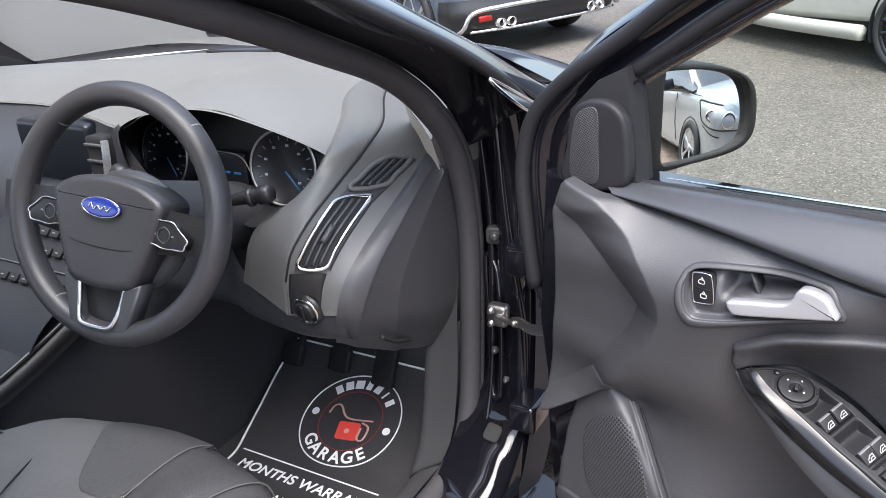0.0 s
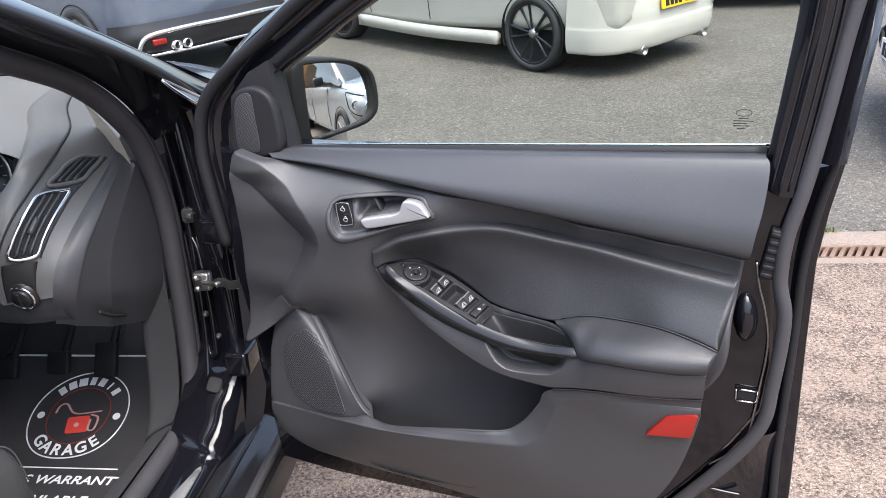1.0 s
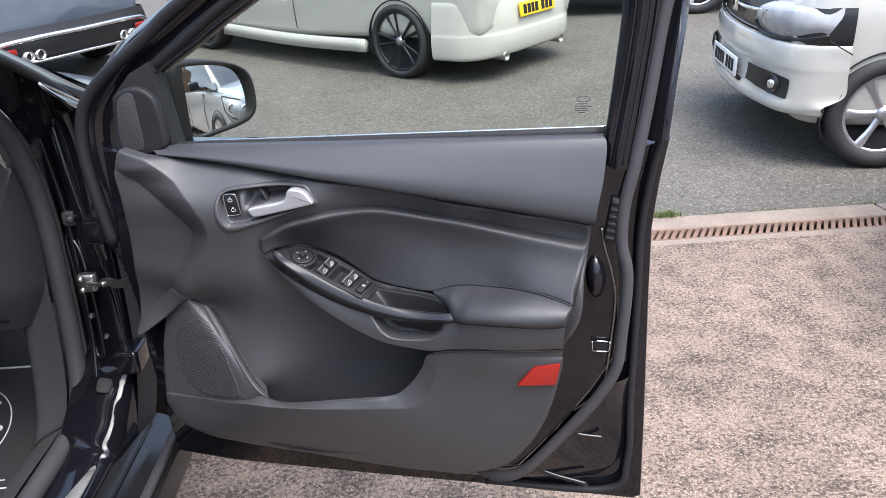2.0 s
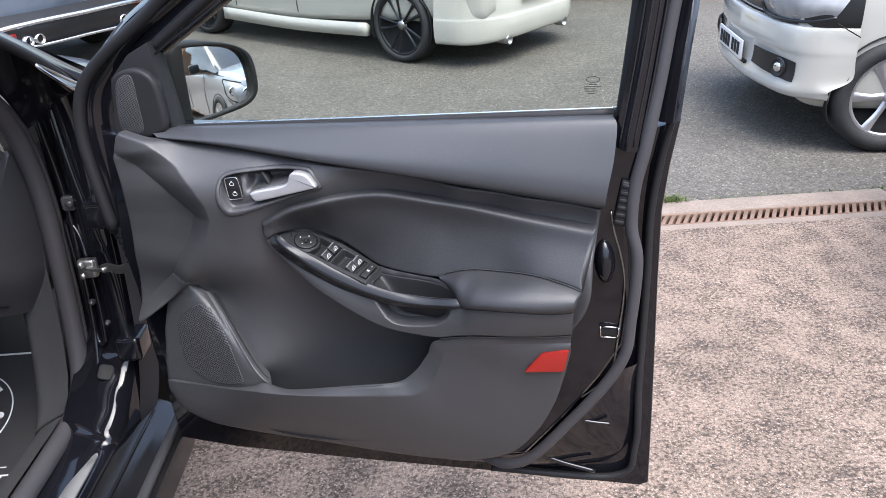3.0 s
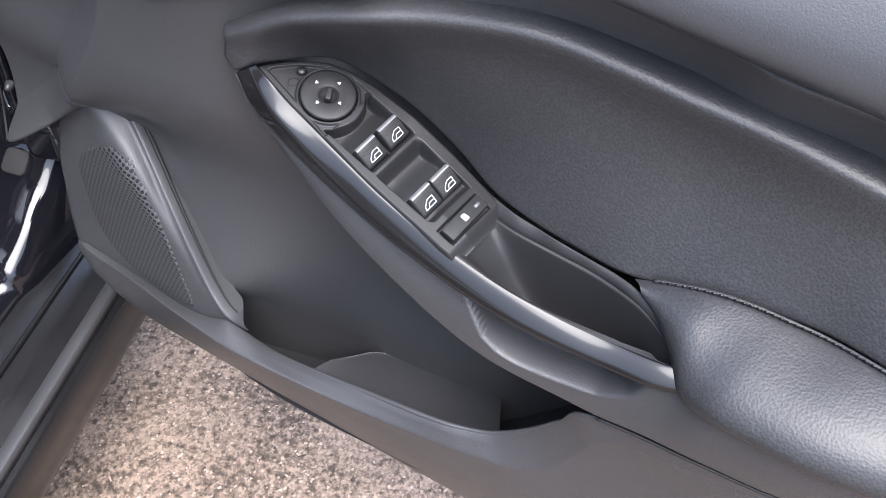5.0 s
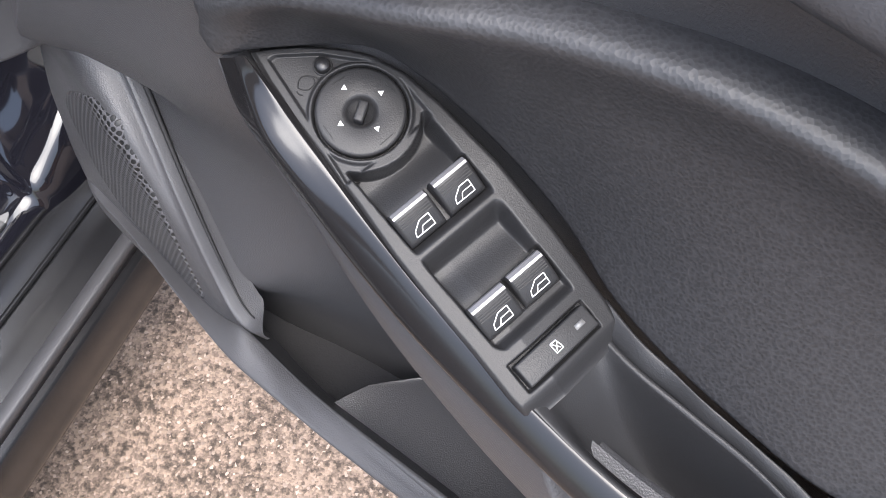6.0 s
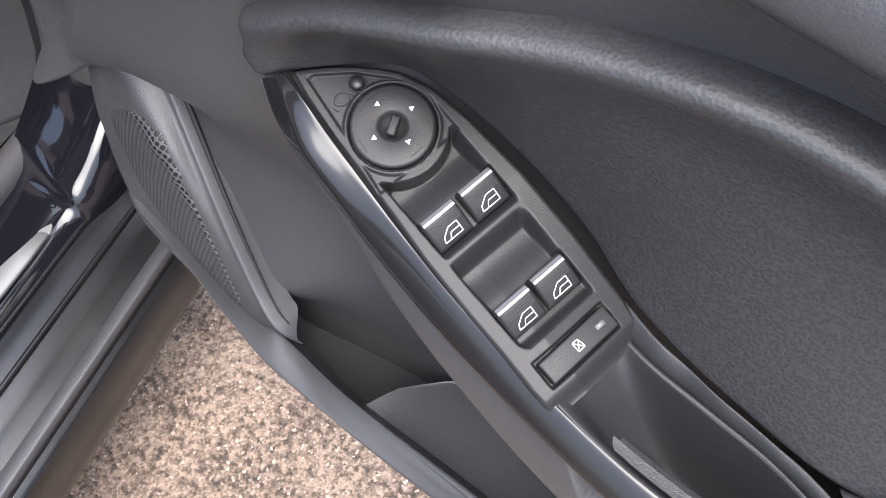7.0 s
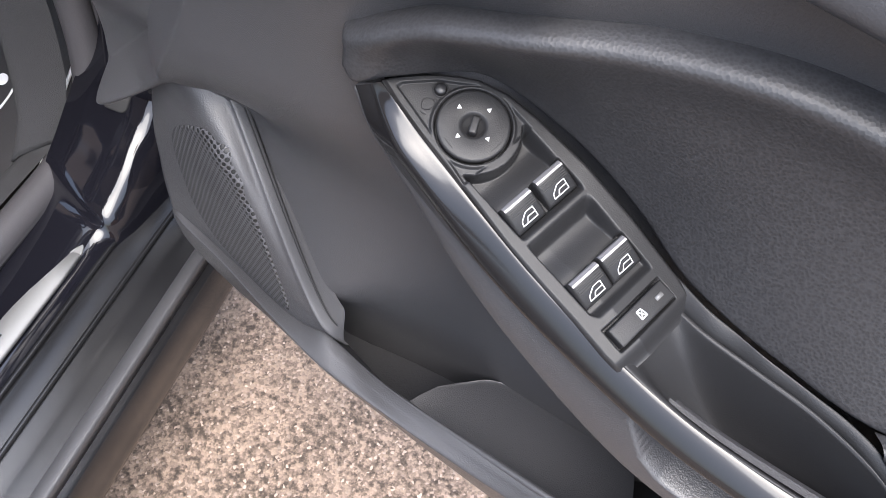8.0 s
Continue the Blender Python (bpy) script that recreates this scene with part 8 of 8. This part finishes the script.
def number_plate(c, m, material, w=0.52, h=0.111):
    p = part("number_plate", box(0, 0, 0, w, 0.012, h, 0.004, 2, m), material, c, "number plate with dark bars")
    for k, (dx, bw) in enumerate(((-0.19, 0.045), (-0.13, 0.045), (-0.075, 0.04), (-0.02, 0.045), (0.075, 0.045), (0.135, 0.045), (0.195, 0.045))):
        part("plate_bar", box(dx * w / 0.52, -0.0075, 0, bw * w / 0.52, 0.002, 0.072, 0, 1, m), M_DARK, p, smooth=False)


# white saloon, rear quarter towards us
sal = parked_car("saloon_car", "white saloon with black alloy wheels and lowered skirts", at_ground(0.66, 6.75, 138), M_CARWHITE, 2.70, 0.90, 0.79, 0.80, 1.45, 0.305, M_RIMBLK, low=0.10, twin=True)
part("skirt", sweep([(0.36, 0.815, 0.24), (1.3, 0.825, 0.22), (2.32, 0.815, 0.24)], [(-0.03, -0.05), (0.03, -0.05), (0.03, 0.03), (-0.01, 0.06), (-0.03, 0.06)], 20), M_CARWHITE, sal)
part("rear_bumper", skin([[(-0.38, 0.800, 0.640), (-0.64, 0.735, 0.640), (-0.775, 0.5, 0.640), (-0.800, 0, 0.640), (-0.775, -0.5, 0.640), (-0.64, -0.735, 0.640), (-0.38, -0.800, 0.640)],
                          [(-0.38, 0.810, 0.600), (-0.64, 0.745, 0.600), (-0.787, 0.5, 0.600), (-0.812, 0, 0.600), (-0.787, -0.5, 0.600), (-0.64, -0.745, 0.600), (-0.38, -0.810, 0.600)],
                          [(-0.38, 0.820, 0.480), (-0.64, 0.755, 0.480), (-0.805, 0.5, 0.480), (-0.830, 0, 0.480), (-0.805, -0.5, 0.480), (-0.64, -0.755, 0.480), (-0.38, -0.820, 0.480)],
                          [(-0.38, 0.825, 0.400), (-0.64, 0.760, 0.400), (-0.810, 0.5, 0.400), (-0.835, 0, 0.400), (-0.810, -0.5, 0.400), (-0.64, -0.760, 0.400), (-0.38, -0.825, 0.400)],
                          [(-0.38, 0.830, 0.370), (-0.64, 0.765, 0.370), (-0.820, 0.5, 0.370), (-0.845, 0, 0.370), (-0.820, -0.5, 0.370), (-0.64, -0.765, 0.370), (-0.38, -0.830, 0.370)],
                          [(-0.38, 0.830, 0.300), (-0.64, 0.765, 0.300), (-0.825, 0.5, 0.300), (-0.850, 0, 0.300), (-0.825, -0.5, 0.300), (-0.64, -0.765, 0.300), (-0.38, -0.830, 0.300)],
                          [(-0.38, 0.820, 0.215), (-0.64, 0.755, 0.215), (-0.810, 0.5, 0.215), (-0.835, 0, 0.215), (-0.810, -0.5, 0.215), (-0.64, -0.755, 0.215), (-0.38, -0.820, 0.215)],
                          [(-0.38, 0.800, 0.190), (-0.64, 0.735, 0.190), (-0.775, 0.5, 0.190), (-0.800, 0, 0.190), (-0.775, -0.5, 0.190), (-0.64, -0.735, 0.190), (-0.38, -0.800, 0.190)]], 50, 40), M_CARWHITE, sal, "white lower bumper valance")
number_plate(sal, Matrix.Translation((-0.845, 0, 0.53)) @ pose(0, 0, 0, -8, 0, -90), M_PLATEY)
for s in (0.42, -0.42):
    part("exhaust", lathe([(0.036, -0.12), (0.040, 0.0), (0.034, 0.0), (0.032, -0.10)], 24, Matrix.Translation((-0.83, s, 0.195)) @ pose(0, 0, 0, 0, -90, 0)), M_STEEL, sal, "dull oval tailpipe")
part("rear_lamp", box(-0.74, 0.66, 0.78, 0.12, 0.16, 0.12, 0.03, 3), M_RED, sal)
part("rear_lamp", box(-0.74, -0.66, 0.78, 0.12, 0.16, 0.12, 0.03, 3), M_RED, sal)
for xl in (1.25, 2.15):
    part("door_gap", tube([(xl, 0.8, 0.32), (xl + 0.01, 0.806, 0.55), (xl, 0.79, 0.84)], 0.004, 16, 4), M_DARK, sal)

# grey crossover, tail towards us
suv = parked_car("crossover_car", "dark blue-grey crossover with silver bumper trim", at_ground(-3.44, 7.18, 149), M_CARGREY, 2.67, 0.88, 0.82, 0.90, 1.62, 0.33, M_RIMSIL, belt=1.05, deck=1.05)
part("lower_bumper", skin([[(-0.5, 0.91, 0.52), (-0.76, 0.86, 0.54), (-0.89, 0.5, 0.55), (-0.92, 0, 0.55), (-0.89, -0.5, 0.55), (-0.76, -0.86, 0.54), (-0.5, -0.91, 0.52)], [(-0.5, 0.93, 0.40), (-0.78, 0.88, 0.40), (-0.93, 0.5, 0.40), (-0.96, 0, 0.40), (-0.93, -0.5, 0.40), (-0.78, -0.88, 0.40), (-0.5, -0.93, 0.40)], [(-0.5, 0.9, 0.25), (-0.74, 0.84, 0.26), (-0.88, 0.5, 0.26), (-0.91, 0, 0.26), (-0.88, -0.5, 0.26), (-0.74, -0.84, 0.26), (-0.5, -0.9, 0.25)]], 40, 16), M_HARD, suv, "dark lower bumper")
part("silver_strip", tube([(-0.62, 0.91, 0.22), (-0.80, 0.86, 0.30), (-0.85, 0.78, 0.43), (-0.94, 0.5, 0.47), (-0.985, 0, 0.475), (-0.94, -0.5, 0.47), (-0.85, -0.78, 0.43), (-0.80, -0.86, 0.30)], 0.026, 70, 8, flat=0.8), M_CHROME, suv, "silver bumper trim")
part("silver_strip", tube([(-0.82, 0.80, 0.275), (-0.93, 0.4, 0.28), (-0.955, 0, 0.285), (-0.93, -0.4, 0.28), (-0.82, -0.80, 0.275)], 0.014, 50, 8), M_CHROME, suv, "silver bumper trim")
for s in (1, -1):
    for k in (0.44, 0.545):
        part("exhaust", lathe([(0.036, -0.12), (0.041, 0.0), (0.034, 0.0), (0.032, -0.10)], 24, Matrix.Translation((-0.955, s * k, 0.335)) @ pose(0, 0, 0, 0, -90, 0)), M_BRIGHT, suv, "round bright tailpipe")
    part("reflector", box(-0.895, s * 0.685, 0.385, 0.03, 0.13, 0.05, 0.010, 2, None), M_RED, suv, "red bumper reflector")

# white small hatchback, nose towards the slab
ign = parked_car("hatchback_car", "white small hatchback with a dark mesh grille", at_ground(5.18, 3.92, 172.3), M_CARWHITE, 2.43, 0.48, 0.62, 0.80, 1.60, 0.30, M_RIMSIL, belt=1.0, deck=1.10, spokes=6, front=(0.99, 0.95, 0.86))


def nose_row(z, out, half=0.825):
    """Plan of the nose at one height: out moves it forward."""
    return [(2.76 if z < 0.4 else 2.66, half, z), (2.83 + out * 0.5, half - 0.035, z), (2.935 + out, half - 0.13, z), (3.0 + out, 0.45, z), (3.035 + out, 0.2, z), (3.04 + out, 0, z), (3.035 + out, -0.2, z), (3.0 + out, -0.45, z), (2.935 + out, -half + 0.13, z), (2.83 + out * 0.5, -half + 0.035, z), (2.76 if z < 0.4 else 2.66, -half, z)]


nose = [nose_row(z, o, h) for z, o, h in ((0.66, -0.03, 0.81), (0.645, 0.0, 0.818), (0.55, 0.012, 0.825), (0.50, 0.004, 0.825), (0.40, 0.006, 0.825), (0.345, 0.022, 0.825), (0.315, 0.022, 0.82), (0.292, 0.0, 0.81), (0.285, -0.06, 0.78))]
part("front_bumper", skin(nose, 80, 50, paired=True), M_CARWHITE, ign, "white front bumper")
part("bonnet_edge", skin([nose_row(z, o, h) for z, o, h in ((0.84, -0.06, 0.80), (0.90, -0.09, 0.79), (0.95, -0.16, 0.77), (0.97, -0.30, 0.74))], 60, 16, paired=True), M_CARWHITE, ign, "white bonnet front")
part("chin", skin([[(2.74, 0.70, 0.29), (2.93, 0.40, 0.29), (2.96, 0, 0.29), (2.93, -0.40, 0.29), (2.74, -0.70, 0.29)], [(2.72, 0.68, 0.235), (2.89, 0.38, 0.23), (2.92, 0, 0.23), (2.89, -0.38, 0.23), (2.72, -0.68, 0.235)]], 30, 6), M_HARD, ign, "black chin strip")
gr = part("grille", skin([nose_row(z, o, h) for z, o, h in ((0.845, -0.07, 0.80), (0.80, -0.045, 0.81), (0.70, -0.03, 0.815), (0.655, -0.04, 0.81))], 60, 14, paired=True), M_HARD, ign, "dark mesh grille band")
mesh_bits = []
for k in range(6):
    z = 0.675 + 0.028 * k
    mesh_bits.append(tube([(x + 0.004, y, z + 0.0) for x, y, _ in nose_row(z, -0.035 - 0.005 * k, 0.812)[3:8]], 0.005, 60, 5))
for k in range(-9, 10):
    y = k * 0.046
    x = float(np.interp(abs(y), [0, 0.2, 0.45, 0.69, 0.79], [3.005, 3.0, 2.965, 2.90, 2.80]))
    mesh_bits.append(tube([(x + 0.004, y, 0.662), (x - 0.008, y, 0.74), (x - 0.03, y, 0.84)], 0.004, 6, 5))
part("grille_mesh", joined(*mesh_bits), M_STEEL, gr, "dull honeycomb mesh")
part("bright_bar", tube([(3.0, 0.40, 0.785), (3.03, 0.2, 0.775), (3.035, 0, 0.773), (3.03, -0.2, 0.775), (3.0, -0.40, 0.785)], 0.010, 30, 6), M_BRIGHT, gr, "bright grille bar")
part("grille_badge", plate(rounded(0.09, 0.10, 0.02), 0, 0.02, 0.006, m=Matrix.Translation((3.025, 0, 0.775)) @ pose(0, 0, 0, 90, 0, 90)), M_BRIGHT, gr, "plain chrome badge shape")
for s in (1, -1):
    hl = part("headlamp", skin([[(2.95, s * 0.42, 0.835), (2.92, s * 0.56, 0.85), (2.84, s * 0.70, 0.855), (2.72, s * 0.79, 0.85)], [(3.005, s * 0.37, 0.80), (2.975, s * 0.56, 0.81), (2.885, s * 0.725, 0.81), (2.73, s * 0.81, 0.81)], [(3.015, s * 0.36, 0.745), (2.985, s * 0.56, 0.745), (2.90, s * 0.73, 0.745), (2.76, s * 0.815, 0.76)], [(2.99, s * 0.39, 0.690), (2.965, s * 0.55, 0.680), (2.885, s * 0.71, 0.69), (2.78, s * 0.795, 0.715)]], 30, 20), M_HEADLAMP, ign, "clear headlamp with bright bowls")
    for yy, xx, rr in ((0.48, 2.985, 0.045), (0.645, 2.925, 0.058)):
        part("lamp_bowl", lathe([(0.0, 0.0), (rr * 0.6, 0.003), (rr, 0.012), (rr * 1.1, 0.004)], 28, Matrix.Translation((xx, s * yy, 0.762)) @ pose(0, 0, 0, 0, 90, 0) @ pose(0, 0, 0, -s * 28, 0, 0)), M_BRIGHT, hl, "bright lamp bowl")
    part("lamp_edge", tube([(3.02, s * 0.36, 0.74), (3.0, s * 0.385, 0.683), (2.972, s * 0.55, 0.672), (2.89, s * 0.715, 0.682), (2.78, s * 0.805, 0.712)], 0.009, 30, 6), M_HARD, hl)
    fg = part("fog_recess", skin([[(3.034, s * 0.37, 0.498), (3.008, s * 0.52, 0.496), (2.948, s * 0.69, 0.487), (2.92, s * 0.735, 0.478)], [(3.034, s * 0.37, 0.45), (3.008, s * 0.52, 0.445), (2.947, s * 0.69, 0.43), (2.918, s * 0.735, 0.43)], [(3.040, s * 0.37, 0.405), (3.014, s * 0.52, 0.392), (2.955, s * 0.69, 0.378), (2.925, s * 0.735, 0.374)]], 24, 10), M_HARD, ign, "dark fog lamp recess")
    part("fog_lamp", lathe([(0, 0.008), (0.03, 0.010), (0.045, 0.018), (0.05, 0.02), (0.052, -0.02)], 24, Matrix.Translation((2.965, s * 0.63, 0.432)) @ pose(0, 0, 0, 0, 90, 0) @ pose(0, 0, 0, -s * 24, 0, 0)), M_HARD, fg, "fog lamp bezel")
    part("fog_lens", lathe([(0, 0.014), (0.02, 0.012), (0.027, 0.006), (0.028, 0.0)], 20, Matrix.Translation((2.975, s * 0.63, 0.432)) @ pose(0, 0, 0, 0, 90, 0) @ pose(0, 0, 0, -s * 24, 0, 0)), M_BRIGHT, fg, "small bright fog lens")
    part("wing_line", tube([(2.78, s * 0.825, 0.69), (2.66, s * 0.832, 0.62)], 0.003, 6, 4), M_DARK, ign)
part("slot", box(3.045, 0, 0.378, 0.02, 0.56, 0.018, 0.003), M_DARK, ign)
number_plate(ign, Matrix.Translation((3.066, 0, 0.441)) @ pose(0, 0, 0, 0, 0, 90), mat("white_plate", (0.7, 0.7, 0.68), 0.35))
part("door_gap", tube([(2.02, 0.80, 0.3), (2.0, 0.806, 0.6), (1.98, 0.79, 0.9)], 0.004, 12, 4), M_DARK, ign)

dk = parked_car("estate_car", "black estate car in shadow behind the others", at_ground(3.6, 9.3, 172), M_PAINT, 2.75, 0.92, 1.0, 0.88, 1.48, 0.32, M_RIMSIL)
part("sill_strip", tube([(0.35, 0.90, 0.30), (1.4, 0.905, 0.29), (2.4, 0.90, 0.30)], 0.014, 20, 6), M_CHROME, dk, "silver sill strip")
M_VAN = mat("cream_van_paint", (0.66, 0.63, 0.50), 0.3, coat=0.5, blotch=0.05)
van = parked_car("white_van", "cream-white van parked facing the black car", at_ground(-7.47, 6.98, -50), M_VAN, 2.4, 0.9, 0.7, 0.95, 2.1, 0.33, M_RIMSIL, belt=1.3, deck=1.45, front=(0.99, 0.96, 0.90))
lg = part("lower_grille", box(3.29, 0, 0.64, 0.06, 1.6, 0.09, 0.02, 2), M_HARD, van, "dark slotted lower grille")
for k in range(7):
    part("slat", box(3.325, -0.72 + 0.24 * k, 0.64, 0.02, 0.02, 0.09, 0.004), M_VAN, lg)

# silver hatchback in the next bay, seen in the door mirror
sil = parked_car("silver_car", "silver hatchback parked in the neighbouring bay, seen in the mirror", pose(5.36, 0.55, 0, 0, 0, 153), M_CARSILVER, 2.62, 0.86, 0.75, 0.87, 1.47, 0.31, M_RIMSIL, belt=0.95, deck=0.98, front=(0.98, 0.93, 0.80))
for s in (1, -1):
    lens = [[(3.42, s * 0.52, 0.72), (3.37, s * 0.72, 0.76), (3.20, s * 0.87, 0.81), (2.99, s * 0.91, 0.84)], [(3.51, s * 0.50, 0.64), (3.46, s * 0.73, 0.67), (3.29, s * 0.90, 0.71), (3.03, s * 0.93, 0.77)], [(3.51, s * 0.52, 0.56), (3.47, s * 0.71, 0.57), (3.30, s * 0.89, 0.59), (3.07, s * 0.92, 0.65)]]
    hl = part("headlamp", skin(lens, 24, 14), M_HEADLAMP, sil, "clear headlamp")
    part("lamp_edge", tube(lens[0] + lens[1][-1:] + lens[2][::-1] + lens[1][:1], 0.008, 70, 5, closed=True), M_DARK, hl)
    for lx, ly, lz, lr in ((3.415, 0.765, 0.655, 0.078), (3.24, 0.905, 0.705, 0.055)):
        part("lamp_bowl", lathe([(0.0, 0.0), (lr * 0.5, 0.004), (lr * 0.9, 0.022), (lr, 0.012)], 24, Matrix.Translation((lx, s * ly, lz)) @ pose(0, 0, 0, 0, 90, s * 38)), M_BRIGHT, hl, "bright lamp bowl")
    part("bumper_line", tube([(3.46, s * 0.20, 0.50), (3.44, s * 0.62, 0.50), (3.28, s * 0.86, 0.52), (3.00, s * 0.885, 0.60)], 0.006, 30, 4), M_DARK, sil)
    wm = part("wing_mirror", box(1.95, s * 0.98, 1.02, 0.12, 0.20, 0.14, 0.045, 4), M_HARD, sil, "black wing mirror")
    for xl in (0.95, 2.02):
        part("door_gap", tube([(xl + 0.06, s * 0.862, 0.32), (xl, s * 0.876, 0.60), (xl + 0.03, s * 0.850, 0.90)], 0.005, 16, 4), M_DARK, sil)
    part("wing_line", tube([(3.30, s * 0.60, 0.755), (3.02, s * 0.800, 0.84), (2.5, s * 0.835, 0.90), (2.1, s * 0.825, 0.95)], 0.004, 16, 4), M_DARK, sil)

# timber boarding beyond it, with a white post, closes the yard on that side
fence = thing("wall_east", pose(8.6, -4.2, 0), "orange-brown vertical timber boarding with a white post", "timber wall", kind="structure")
plank = part("plank", box(0, 0, 1.35, 0.03, 0.242, 2.7, 0.004, 1), M_BRICK, fence, smooth=False)
for k in range(1, 44):
    p2 = new("plank", plank.data)
    p2.parent, p2.location = fence, (0.006 * (k % 2), 0.25 * k - 4.0, 0)
plank.location = (0, -4.0, 0)
part("rail", box(0.05, 1.37, 1.3, 0.06, 11.0, 0.10, 0.004, 1), M_BRICK, fence)
part("post", box(-0.07, 3.1, 1.4, 0.09, 0.09, 2.8, 0.008, 2), M_CARWHITE, fence, "white painted post")

# weeds at the kerb
M_WEED = mat("weed_green", (0.105, 0.135, 0.045), 0.6, grain=0.3, gscale=60)
weed_v, weed_f = [], []
rng = random.Random(4)
for i in range(420):
    near = rng.random()
    x = 1.38 + rng.gauss(0, 0.035) if near < 0.7 else 1.0 + rng.random() * 2.2
    y = 2.99 + rng.gauss(0, 0.012)
    hgt = (0.012 + 0.03 * rng.random()) * (1.0 if near < 0.7 else 0.45)
    a = rng.random() * 6.28
    dx, dy = 0.004 * math.cos(a), 0.004 * math.sin(a)
    k = len(weed_v)
    weed_v += [(x - dx, y - dy, 0.0), (x + dx, y + dy, 0.0), (x + rng.gauss(0, 0.014), y + rng.gauss(0, 0.014), hgt)]
    weed_f.append((k, k + 1, k + 2))
me = bpy.data.meshes.new("weeds")
me.from_pydata(weed_v, [], weed_f)
me.materials.append(M_WEED)
tagged(new("weeds", me), "small green weeds along the kerb joint", "weeds", kind="stuff")
